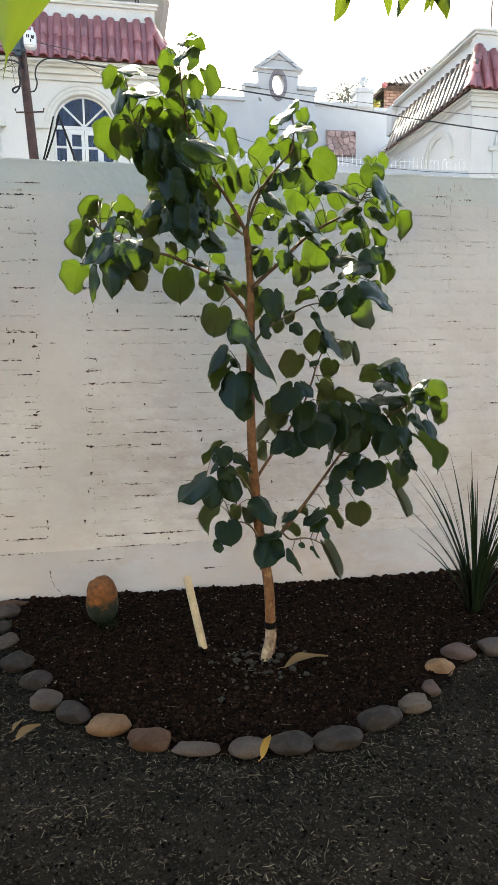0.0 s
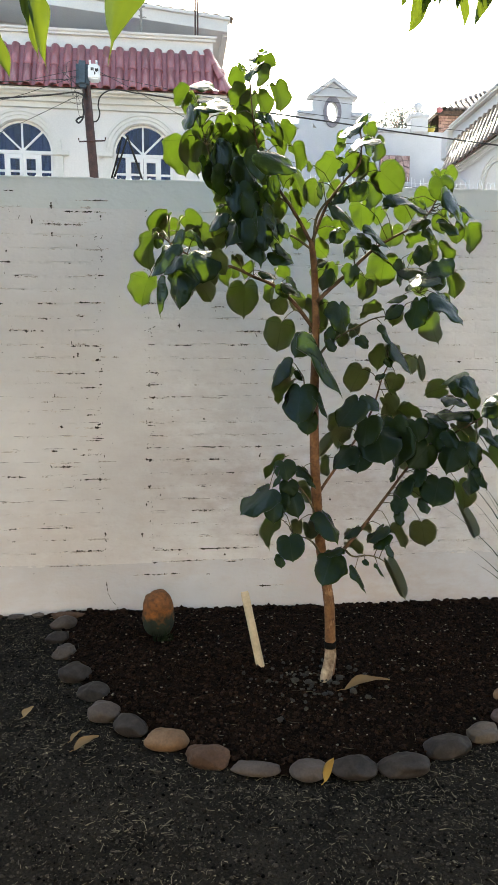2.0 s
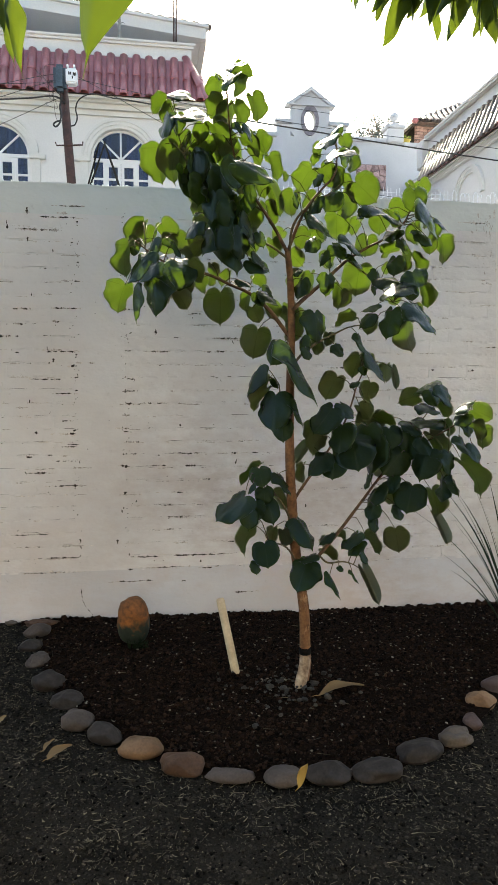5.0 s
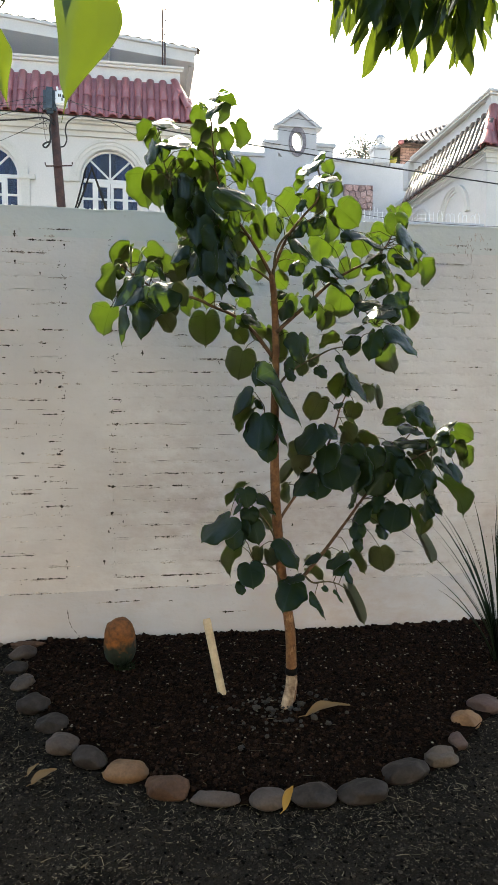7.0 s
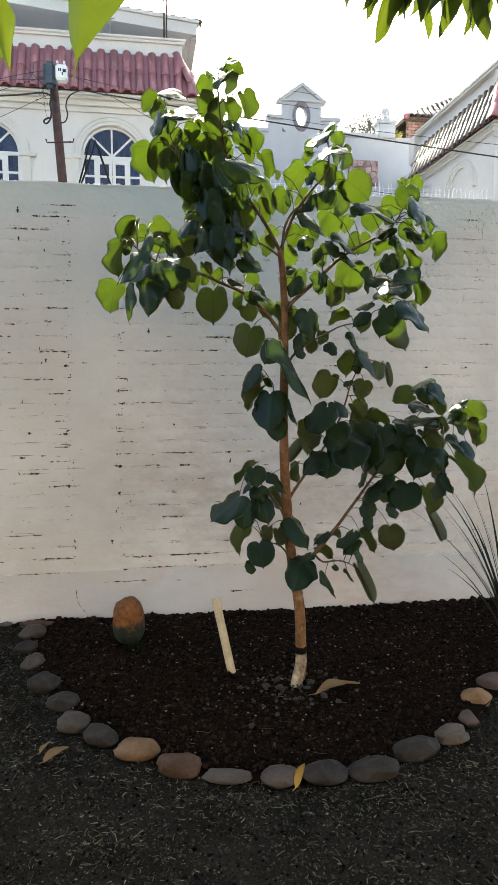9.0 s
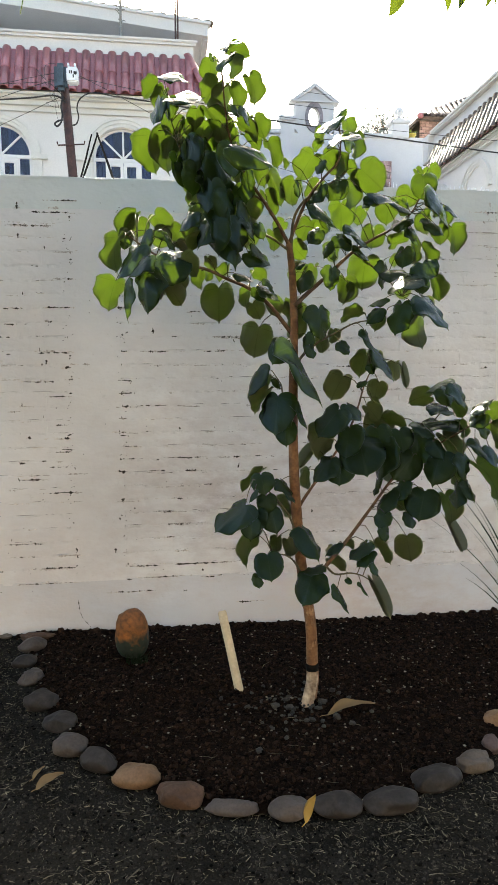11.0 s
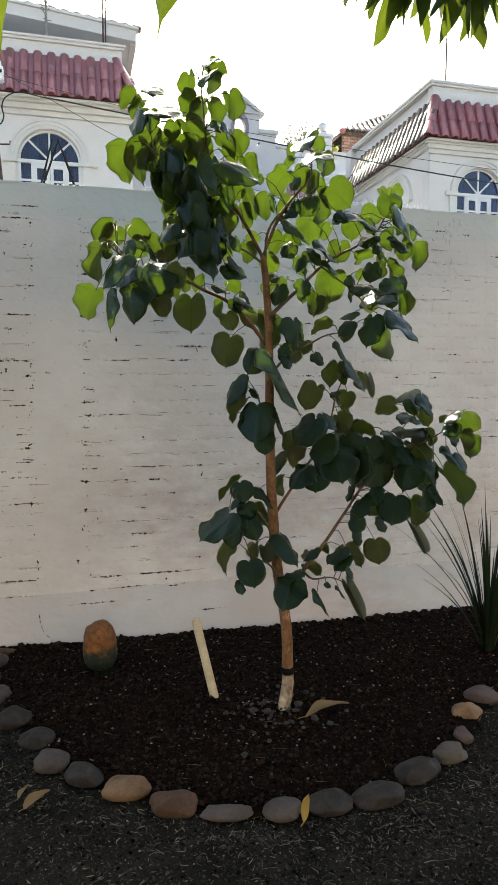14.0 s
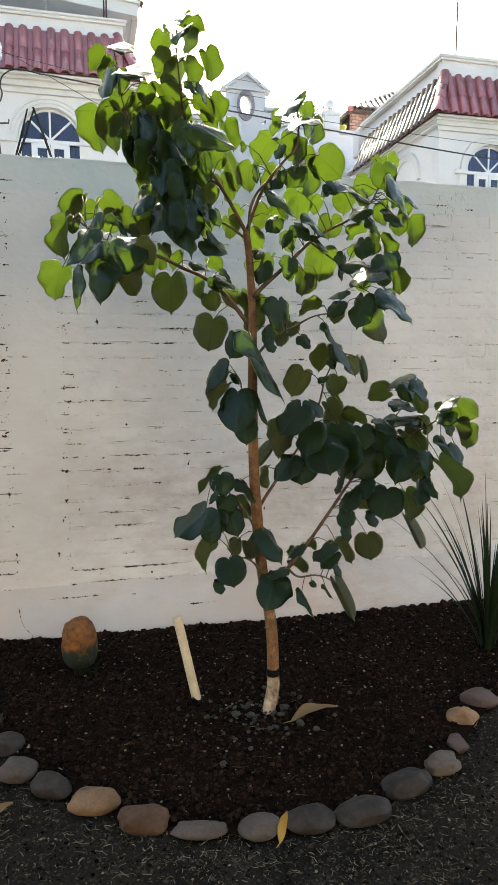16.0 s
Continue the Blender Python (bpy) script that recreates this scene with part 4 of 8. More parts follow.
# yellow pot on the court wall
pot = empty("flower_pot", (11.62, 26.1, 10.54), "small yellow flower pot with a green plant on the court wall", "pot")
bm = bmesh.new()
tube(bm, [(0, 0, z) for z in (0, 0.02, 0.13, 0.14, 0.18, 0.19)], [0.10, 0.12, 0.145, 0.17, 0.17, 0.13], 14)
part("pot", bm, surface("yellow_glaze", (0.34, 0.27, 0.05), (0.46, 0.37, 0.08), 6, 0.4, 0.1), pot, "", True)
bm = bmesh.new()
rnd = random.Random(5)
for k in range(26):
    a, n = rnd.uniform(0, 6.28), rnd.uniform(0.1, 0.26)
    tip = Vector((math.cos(a) * n, math.sin(a) * n, 0.18 + rnd.uniform(0.0, 0.14)))
    root = Vector((math.cos(a) * 0.05, math.sin(a) * 0.05, 0.17))
    wide = Vector((-math.sin(a), math.cos(a), 0.3)) * 0.035
    v = [bm.verts.new(p) for p in (root, (root + tip) / 2 + wide + Vector((0, 0, 0.04)), tip, (root + tip) / 2 - wide + Vector((0, 0, 0.04)))]
    bm.faces.new(v)
part("plant", bm, MANGO, pot)

# brick chimney with a tiled cap beyond the court
chimney = empty("chimney", (13.0, 28.3, 0), "brick chimney with dark glazed tile cap behind the parapet", "chimney")
cm = []
bm = bmesh.new()
box(bm, 12.72, 13.56, 28.0, 28.9, 0, 11.97)
cm.append(part("shaft", bm, JOINT, chimney))
bm = bmesh.new()
v = [bm.verts.new(p) for p in ((12.50, 27.5, 11.97), (15.6, 27.5, 11.97), (15.5, 29.2, 13.52), (12.52, 27.54, 12.03), (12.47, 27.7, 11.95), (12.45, 31.0, 11.95), (15.6, 31.0, 11.95))]
for f in ((0, 1, 2, 3), (0, 3, 4), (3, 2, 5), (2, 6, 5), (3, 5, 4), (1, 6, 2), (0, 4, 5, 6, 1)):
    bm.faces.new([v[i] for i in f])
cm.append(part("cap", bm, SLATE, chimney))
bm = bmesh.new()
slope = [(12.52, 27.52), (11.84, 27.75), (11.9, 30.2), (12.6, 30.0)]
a = [bm.verts.new((x, y, 12.02 if i in (0, 3) else 11.40)) for i, (x, y) in enumerate(slope)]
b = [bm.verts.new((x, y, 11.93 if i in (0, 3) else 11.31)) for i, (x, y) in enumerate(slope)]
bm.faces.new(a)
bm.faces.new(b[::-1])
for i in range(4):
    bm.faces.new((a[i], b[i], b[(i + 1) % 4], a[(i + 1) % 4]))
cm.append(part("side_slope", bm, SLATE, chimney, "dark tiled side slope of the cap"))
settle(chimney, cm)
for j in range(12):
    for i in range(4):
        bm = bmesh.new()
        x = 12.63 - 13 + i * 0.32 - (0.16 if j % 2 else 0)
        x0, x1 = max(x, -0.29), min(x + 0.30, 0.57)
        if x1 - x0 > 0.05:
            box(bm, x0, x1, -0.32, -0.25, 10.55 + j * 0.12, 10.55 + j * 0.12 + 0.10)
            part("brick", bm, BRICK, chimney)
apex = Vector((15.5, 29.2, 13.52))
for i in range(11):
    foot = Vector((12.66 + 0.28 * i, 27.46, 11.98))
    t = min(1.0, 0.06 + 0.094 * i)
    top = Vector((foot.x + 0.02, 27.5 + (apex.y - 27.5) * t, 11.99 + (apex.z - 11.99) * t + 0.03))
    up = (top - foot).normalized()
    side = Vector((1, 0, 0))
    piece("tile", small, chimney, Matrix.Translation(foot - chimney.location) @ Matrix((side, up, side.cross(up))).transposed().to_4x4() @ Matrix.Diagonal((1.1, (top - foot).length / 0.62, 1.0, 1)))
up = (apex - Vector((12.5, 27.5, 11.97))).normalized()
side = Vector((0.6, -0.8, 0))
side = (side - up * side.dot(up)).normalized()
for i in range(7):
    p = Vector((12.5, 27.5, 11.99)) + up * (0.52 * i)
    piece("ridge_tile", small, chimney, Matrix.Translation(p - chimney.location) @ Matrix((side, up, side.cross(up))).transposed().to_4x4())
for i in range(5):
    p, up = Vector((12.5, 27.62 + 0.5 * i, 12.0)), Vector((-0.66, 0.1, -0.62))
    side = Vector((0, 1, 0))
    length = up.length
    up = -up.normalized()
    piece("tile", small, chimney, Matrix.Translation(p - up * length * 1.06 - chimney.location) @ Matrix((side, up, side.cross(up))).transposed().to_4x4() @ Matrix.Diagonal((1.3, length / 0.6, 1.0, 1)))
ball = bmesh.new()
bmesh.ops.create_icosphere(ball, subdivisions=2, radius=0.12)
for q in ball.verts:
    q.co = Vector((q.co.x * 1.2, q.co.y, q.co.z)) + Vector((12.5 - 13, 27.46 - 28.3, 11.98))
part("ridge_cap", ball, TILE, chimney, "dark red ridge end tile", True)

# pole with its boxes, loops and cables
pole = empty("utility_pole", (-0.12, 16.0, 0), "rusty dark steel utility pole with meter boxes and loops", "pole")
bm = bmesh.new()
tube(bm, [(0.437 - 0.065 * z, 0, z) for z in (0, 3, 6, 7.9)], [0.115, 0.108, 0.098, 0.09], 12)
part("shaft", bm, RUST, pole, "", True)
bm = bmesh.new()
box(bm, -0.24, 0.03, -0.32, -0.10, 7.50, 8.04, 0.07)
part("meter_box", bm, METER, pole, "dark blue-grey steel box")
bm = bmesh.new()
box(bm, 0.03, 0.27, -0.40, -0.16, 7.62, 7.93, 0.03)
box(bm, 0.05, 0.09, -0.38, -0.3, 7.95, 8.0)
box(bm, 0.19, 0.23, -0.38, -0.3, 7.95, 8.0)
wbox = part("terminal_box", bm, PLASTIC, pole, "white plastic terminal box")
for i, (dx, dz) in enumerate(((0.09, 7.78), (0.125, 7.78), (0.18, 7.77), (0.22, 7.77), (0.16, 7.70), (0.20, 7.76))):
    bm = bmesh.new()
    box(bm, dx, dx + 0.025, -0.406, -0.4, dz, dz + 0.06)
    part("port", bm, CABLE, wbox)
bm = bmesh.new()
tube(bm, smooth_line([(-0.08, -0.12, 7.42), (-0.13, -0.14, 7.22), (-0.11, -0.13, 7.04), (-0.14, -0.14, 6.88), (-0.22, -0.15, 6.79), (-0.27, -0.15, 6.84), (-0.2, -0.15, 6.90), (-0.1, -0.14, 6.93)]), [0.02] * 29, 6)
part("cable_loop", bm, CABLE, pole)
bm = bmesh.new()
tube(bm, smooth_line([(0.09, -0.1, 6.84), (0.18, -0.12, 6.87), (0.23, -0.12, 7.02), (0.20, -0.12, 7.2), (0.28, -0.12, 7.40), (0.55, -0.1, 7.54), (1.0, -0.05, 7.5)]), [0.015] * 25, 6)
part("cable_loop", bm, CABLE, pole)
bm = bmesh.new()
tube(bm, [(-0.24, -0.12, 6.48), (-0.22, -0.12, 6.41), (0.33, -0.12, 6.45), (0.34, -0.12, 6.52)], [0.018] * 4, 6)
part("step_rung", bm, RUST, pole)


loose = random.Random(8)
for k in range(6):
    a = (loose.uniform(-0.25, 0.2), loose.uniform(-0.36, -0.1), loose.uniform(7.45, 8.02))
    b = (a[0] + loose.uniform(-0.45, 0.4), -0.15, a[2] + loose.uniform(-0.4, 0.1))
    c = ((a[0] + b[0]) / 2 + loose.uniform(-0.2, 0.2), -0.3, min(a[2], b[2]) - loose.uniform(0.05, 0.3))
    bm = bmesh.new()
    line = smooth_line([a, ((a[0] + c[0]) / 2 - 0.08, -0.28, a[2] - 0.05), c, b, (0.0, -0.1, 7.35)], 6)
    tube(bm, line, [0.0045] * len(line), 5)
    part("loose_wire", bm, CABLE, pole)


def cable(name, pts, r, label):
    bm = bmesh.new()
    line = smooth_line(pts, 6)
    tube(bm, line, [r] * len(line), 6)
    tagged(part(name, bm, CABLE, None), label, "cable", "cables along the street")


cable("cable", [(0.86, 15.95, 7.50), (1.2, 15.93, 7.47), (2.9, 15.9, 7.28), (5.3, 15.9, 7.05), (7.5, 15.9, 6.84), (12.5, 15.9, 6.46), (20, 15.9, 6.2)], 0.016, "thick black cable hanging across the street front")
cable("cable", [(-9.0, 15.9, 6.9), (-4, 15.9, 7.08), (-1.2, 15.92, 7.34), (-0.4, 15.93, 7.45), (-0.15, 15.9, 7.3)], 0.017, "thick black cable reaching the utility pole")
cable("cable", [(0.0, 15.8, 7.9), (4, 15.8, 6.2), (9, 16, 5.6), (16, 16, 5.9)], 0.006, "thin wire hanging from the pole")
cable("cable", [(-0.2, 15.8, 7.4), (-2, 15.8, 6.5), (-5, 16, 5.2)], 0.006, "thin wire hanging from the pole")
for z0, z1, sag in ((7.85, 7.62, 0.35), (7.72, 7.35, 0.5), (7.66, 8.05, 0.3)):
    cable("cable", [(-0.25, 15.75, z0), (-3, 15.8, (z0 + z1) / 2 - sag), (-9, 15.9, z1)], 0.006, "thin black wire fanning out from the pole")
cable("cable", [(0.1, 15.7, 7.75), (3.5, 15.8, 7.3), (8, 15.9, 7.0), (20, 15.9, 6.5)], 0.006, "thin black wire running beside the thick cable")
cable("cable", [(6.0, 25.0, 11.7), (12, 24, 10.9), (20, 22, 10.2)], 0.008, "thin wire strung past the gable")
cable("cable", [(6.0, 25.0, 11.2), (12, 24, 10.45), (20, 22, 9.6)], 0.008, "thin wire strung past the gable")


def rod(at, height, label):
    mast = empty("antenna", at, label, "antenna")
    bm = bmesh.new()
    tube(bm, [(0, 0, 0), (0.01, 0, height / 2), (0.03, 0, height)], [0.022, 0.02, 0.012], 6)
    part("mast", bm, RUST, mast)
    return mast


rod((11.84, 18.27, 9.84), 2.6, "thin dark antenna mast on the parapet")
rod((2.30, 18.27, 9.78), 2.4, "thin dark antenna mast on the parapet")
rod((2.36, 18.27, 9.78), 2.4, "thin dark antenna mast on the parapet")



def dry_plant(at, height, seed, label):
    rnd = random.Random(seed)
    plant = empty("dry_plant", at, label, "plant")
    bm = bmesh.new()
    tube(bm, [(0, 0, -0.02), (0.02, 0, height * 0.5), (0.0, 0, height)], [0.035, 0.03, 0.012], 6)
    for k in range(46):
        z, a, n = height * rnd.uniform(0.25, 1.0), rnd.uniform(0, 6.28), rnd.uniform(0.06, 0.20)
        tube(bm, [(0.01, 0, z), (math.cos(a) * n * 0.6, math.sin(a) * n * 0.6, z + n * 0.4), (math.cos(a) * n, math.sin(a) * n, z + n * 0.35)], [0.014, 0.012, 0.005], 4)
    part("stem", bm, DRYWOOD, plant)


dry_plant((0.94, 18.27, 9.78), 1.6, 3, "withered grey twiggy plant on the parapet coping")
dry_plant((-3.18, 18.27, 9.78), 1.2, 5, "withered grey twiggy plant on the parapet coping")

# low street wall of the court with wires and spikes along its top
fence = empty("street_wall", (7.1, 17.9, 0), "low pale court wall topped with wire spikes", "wall")
bm = bmesh.new()
box(bm, -3.9, 4.02, 0.0, 0.09, 0, 6.17)
part("wall", bm, GREYWALL, fence)
rnd = random.Random(77)
for i in range(64):
    x = -3.85 + i * 0.123
    bm = bmesh.new()
    h = rnd.uniform(0.22, 0.34)
    if i > 52 and i % 3:
        tube(bm, [(x, 0.045, 6.15), (x - 0.01, 0.045, 6.17 + h * 0.7), (x + 0.03, 0.045, 6.17 + h), (x + 0.09, 0.045, 6.17 + h * 0.95), (x + 0.11, 0.045, 6.17 + h * 0.6)], [0.008] * 5, 5)
    else:
        tube(bm, [(x, 0.045, 6.15), (x + rnd.uniform(-0.03, 0.03), 0.045, 6.17 + h)], [0.010, 0.006], 5)
    part("spike", bm, PLASTIC, fence)
for z in (6.25, 6.36):
    bm = bmesh.new()
    tube(bm, [(-3.9, 0.05, z), (0, 0.05, z - 0.01), (2.6, 0.05, z)], [0.004] * 3, 5)
    part("wire", bm, PLASTIC, fence)

# leaning black poles before the window
props = empty("rod_stand", (1.36, 4.4, 2.405), "three thin black rods leaning together on the wall top", "rods")
for a, b, r in (((-0.096, -0.012, -0.004), (-0.022, 0.008, 0.273), 0.0050), ((-0.092, 0.012, -0.004), (0.011, 0.0, 0.276), 0.0054), ((0.101, 0.006, -0.004), (0.006, -0.004, 0.278), 0.0062)):
    bm = bmesh.new()
    mid = Vector(a).lerp(Vector(b), 0.5) + Vector((0.002, 0, 0))
    tube(bm, [a, mid, b], [r, r, r * 0.75], 8, 0.06, 3)
    part("rod", bm, ROD, props)


def far_tree(at, w, h, seed, label, count=420):
    rnd = random.Random(seed)
    tree = empty("tree", at, label, "tree")
    bm = bmesh.new()
    tube(bm, [(0, 0, -at[2]), (0.05, 0, -1.0), (0.0, 0, 0.1), (0.05, 0, h * 0.6)], [0.16, 0.12, 0.07, 0.02], 8)
    for k in range(9):
        a = rnd.uniform(0, 6.28)
        z = rnd.uniform(-0.1, h * 0.5)
        tube(bm, [(0, 0, z), (math.cos(a) * w * 0.25, math.sin(a) * w * 0.25, z + h * 0.25), (math.cos(a) * w * 0.45, math.sin(a) * w * 0.45, z + h * 0.4)], [0.035, 0.02, 0.008], 5)
    part("trunk", bm, BARK, tree)
    r = np.random.RandomState(seed)
    c = np.clip(r.normal(0, 1, (count, 3)), -1.7, 1.7) * (w * 0.25, w * 0.25, h * 0.17) + (0, 0, h * 0.36)
    size = r.uniform(0.05, 0.10, count)
    d = r.normal(0, 1, (count, 2, 3))
    d /= np.linalg.norm(d, axis=2)[..., None]
    v = np.stack([c - d[:, 0] * size[:, None], c + d[:, 1] * size[:, None] * 0.45, c + d[:, 0] * size[:, None], c - d[:, 1] * size[:, None] * 0.45], 1)
    ob = new("crown", from_arrays("crown", v.reshape(-1, 3), np.arange(count * 4).reshape(-1, 4), FARLEAF))
    ob.parent = tree


far_tree((13.9, 36.0, 13.4), 3.0, 2.8, 3, "sparse grey-green tree far behind the court wall", 2600)


# ---- the garden wall ----
PANELS = [(-5.0, 1.19), (1.46, 9.0)]
COURSE, FIRST, COURSES = 0.0733, 0.285, 27
MARKS_LEFT = [(0.84, 1.03, 0.502), (0.87, 0.9, 1.518), (0.87, 0.92, 1.67), (0.87, 0.97, 1.752), (0.88, 0.91, 1.216), (0.89, 1.19, 0.28), (0.9, 0.98, 0.432), (0.9, 1.11, 2.176), (0.92, 0.95, 0.94), (0.92, 1.04, 0.852), (0.94, 1.2, 0.362), (0.95, 1.12, 1.371), (0.97, 1.01, 1.074), (1.03, 1.08, 1.832), (1.03, 1.21, 1.523), (1.03, 1.23, 2.243), (1.04, 1.21, 0.776), (1.07, 1.19, 1.07), (1.08, 1.12, 1.686), (1.08, 1.18, 1.293), (1.08, 1.21, 0.917), (1.09, 1.19, 0.996), (1.09, 1.21, 1.76), (1.11, 1.19, 1.142), (1.13, 1.25, 2.304), (1.16, 1.23, 1.906), (1.17, 1.2, 1.444), (1.21, 1.24, 1.99), (1.21, 1.24, 2.05)]
MARKS_MIDDLE = [(1.84, 1.89, 1.744), (1.61, 1.71, 1.53), (1.76, 1.79, 1.454), (1.46, 1.51, 1.238), (1.56, 1.68, 1.24), (1.47, 1.5, 1.307), (1.45, 1.48, 1.173), (1.45, 1.48, 1.095), (1.47, 1.54, 1.02), (1.71, 1.9, 0.954), (1.44, 1.46, 0.883), (1.61, 1.69, 0.884), (1.8, 1.86, 0.881), (1.9, 1.94, 0.8), (1.75, 1.81, 0.728), (1.44, 1.47, 0.732), (1.66, 1.72, 0.655), (1.69, 1.82, 0.582), (1.69, 1.73, 0.512), (1.75, 1.79, 0.431), (1.48, 1.65, 0.356), (1.6, 1.76, 0.288), (1.4, 1.62, 0.214), (1.78, 1.8, 0.202)]
MARKS_RIGHT = [(1.91, 2.03, 1.532), (1.98, 2.1, 1.607), (2.01, 2.11, 0.95), (2.17, 2.24, 0.952), (2.05, 2.08, 0.43), (1.73, 2.03, 0.356), (1.89, 1.97, 0.277), (2.09, 2.2, 0.122), (3.42, 3.58, 2.302), (3.71, 3.75, 2.29), (3.89, 4, 2.17), (3.72, 3.76, 2.022), (3.88, 3.92, 2.018), (3.6, 3.62, 1.956), (3.97, 4.04, 1.786), (4.11, 4.14, 1.576), (3.23, 3.29, 1.438), (3.53, 3.55, 1.436), (2.68, 2.8, 1.446), (3.9, 3.99, 1.068), (4.08, 4.22, 0.987), (2.69, 2.75, 1.744), (3.62, 3.68, 1.576), (2.66, 2.73, 1.223)]
UPRIGHT_MARKS = [(0.962, 2.25, 2.294), (1.222, 2.198, 2.249), (0.855, 2.169, 2.22), (0.962, 2.11, 2.142), (1.159, 2.182, 2.202), (1.092, 2.052, 2.084), (1.222, 1.973, 2.011), (1.64, 1.624, 1.659), (1.194, 1.587, 1.613), (1.058, 1.453, 1.472), (1.08, 1.46, 1.486), (0.95, 1.241, 1.26), (1.465, 1.289, 1.316), (1.461, 1.161, 1.181), (1.774, 1.108, 1.133), (1.522, 0.665, 0.694), (1.44, 0.6, 0.638), (1.478, 0.36, 0.394), (1.598, 0.291, 0.321), (1.886, 0.291, 0.325), (1.457, 0.722, 0.741), (1.412, 0.427, 0.464), (1.184, 0.766, 0.786), (1.45, 1.083, 1.108)]
garden_wall = empty("garden_wall", (0, 0, 0), "white limewashed brick garden wall with open dark joints", "wall", kind="structure")


def crisp(bm, rim):
    """The edge along a rim stays a hard one."""
    for a, b in zip(rim, rim[1:] + rim[:1]):
        e = bm.edges.get((a, b))
        if e:
            e.smooth = False


def wall_core():
    bm = bmesh.new()
    box(bm, -5.0, 9.0, 4.335, 4.48, -0.2, 2.38)
    part("core", bm, JOINT, garden_wall, "dark dirt in the open joints")

    def rough_slab(x0, x1, z0, z1, y, step=0.05, wob=0.004):
        bm = bmesh.new()
        nx, nz = max(2, int((x1 - x0) / step)), max(2, int((z1 - z0) / step))
        g = [[bm.verts.new((x0 + (x1 - x0) * i / nx, y + (wob * noise.noise(Vector((i * 0.31 + x0, j * 0.31, z0))) + wob * 0.4 * noise.noise(Vector((i * 1.1, j * 1.1, x0)))), z0 + (z1 - z0) * j / nz)) for i in range(nx + 1)] for j in range(nz + 1)]
        for j in range(nz):
            for i in range(nx):
                bm.faces.new((g[j][i], g[j][i + 1], g[j + 1][i + 1], g[j + 1][i]))
        rim = [g[0][i] for i in range(nx + 1)] + [g[j][nx] for j in range(1, nz + 1)] + [g[nz][i] for i in range(nx - 1, -1, -1)] + [g[j][0] for j in range(nz - 1, 0, -1)]
        back = [bm.verts.new((v.co.x, 4.345, v.co.z)) for v in rim]
        for i in range(len(rim)):
            k = (i + 1) % len(rim)
            bm.faces.new((rim[i], back[i], back[k], rim[k]))
        crisp(bm, rim)
        return bm

    part("plinth", rough_slab(-5.0, 9.0, -0.15, FIRST + 0.004, 4.2997, 0.05, 0.003), PLINTH, garden_wall, "", True)
    part("pilaster", rough_slab(1.186, 1.466, FIRST - 0.004, 2.264, 4.2988, 0.05, 0.0012), PAINT, garden_wall, "", True)
    bm = rough_slab(-5.0, 9.0, 2.258, 2.418, 4.2994, 0.05, 0.0025)
    n = 700
    prev = None
    for i in range(n + 1):
        x = -5.0 + 14.0 * i / n
        zf = 2.42
        zt = 2.423 + 0.006 * noise.noise(Vector((x * 4, 0, 5)))
        front = 4.2975 + 0.002 * noise.noise(Vector((x * 3, 1, 1)))
        zt += 0.004 * noise.noise(Vector((x * 17, 2, 9))) + 0.003 * noise.noise(Vector((x * 43, 4, 1)))
        row = [bm.verts.new((x, front, zf - 0.006)), bm.verts.new((x, front + 0.0004, zt)), bm.verts.new((x, 4.47, zt - 0.02)), bm.verts.new((x, 4.485, 2.2))]
        if prev:
            for k in range(3):
                bm.faces.new((prev[k], row[k], row[k + 1], prev[k + 1]))
        prev = row
    part("top_band", bm, TOPPAINT, garden_wall)
    bm = bmesh.new()
    box(bm, -5.0, 9.0, 4.48, 4.49, -0.2, 2.3)
    part("back_face", bm, PLASTER, garden_wall)


def brick_meshes():
    out = []
    rnd = random.Random(4)
    for k in range(7):
        bm = bmesh.new()
        w, h = 0.2335, COURSE - 0.0075
        nx, nz = 7, 3
        g = []
        for j in range(nz + 1):
            row = []
            for i in range(nx + 1):
                ex = min(i, nx - i) == 0
                ez = min(j, nz - j) == 0
                y = (0.0016 if ex or ez else 0.0) + rnd.uniform(-0.0011, 0.0011)
                row.append(bm.verts.new((w * (i / nx - 0.5) + (rnd.uniform(-0.002, 0.002) if ex else 0), y, h * (j / nz - 0.5) + (rnd.uniform(-0.0016, 0.0016) if ez else 0))))
            g.append(row)
        for j in range(nz):
            for i in range(nx):
                bm.faces.new((g[j][i], g[j][i + 1], g[j + 1][i + 1], g[j + 1][i]))
        rim = [g[0][i] for i in range(nx + 1)] + [g[j][nx] for j in range(1, nz + 1)] + [g[nz][i] for i in range(nx - 1, -1, -1)] + [g[j][0] for j in range(nz - 1, 0, -1)]
        back = [bm.verts.new((v.co.x, 0.036, v.co.z)) for v in rim]
        for i in range(len(rim)):
            q = (i + 1) % len(rim)
            bm.faces.new((rim[i], back[i], back[q], rim[q]))
        crisp(bm, rim)
        out.append(mesh_of(bm, "brick", PAINT, True))
    return out


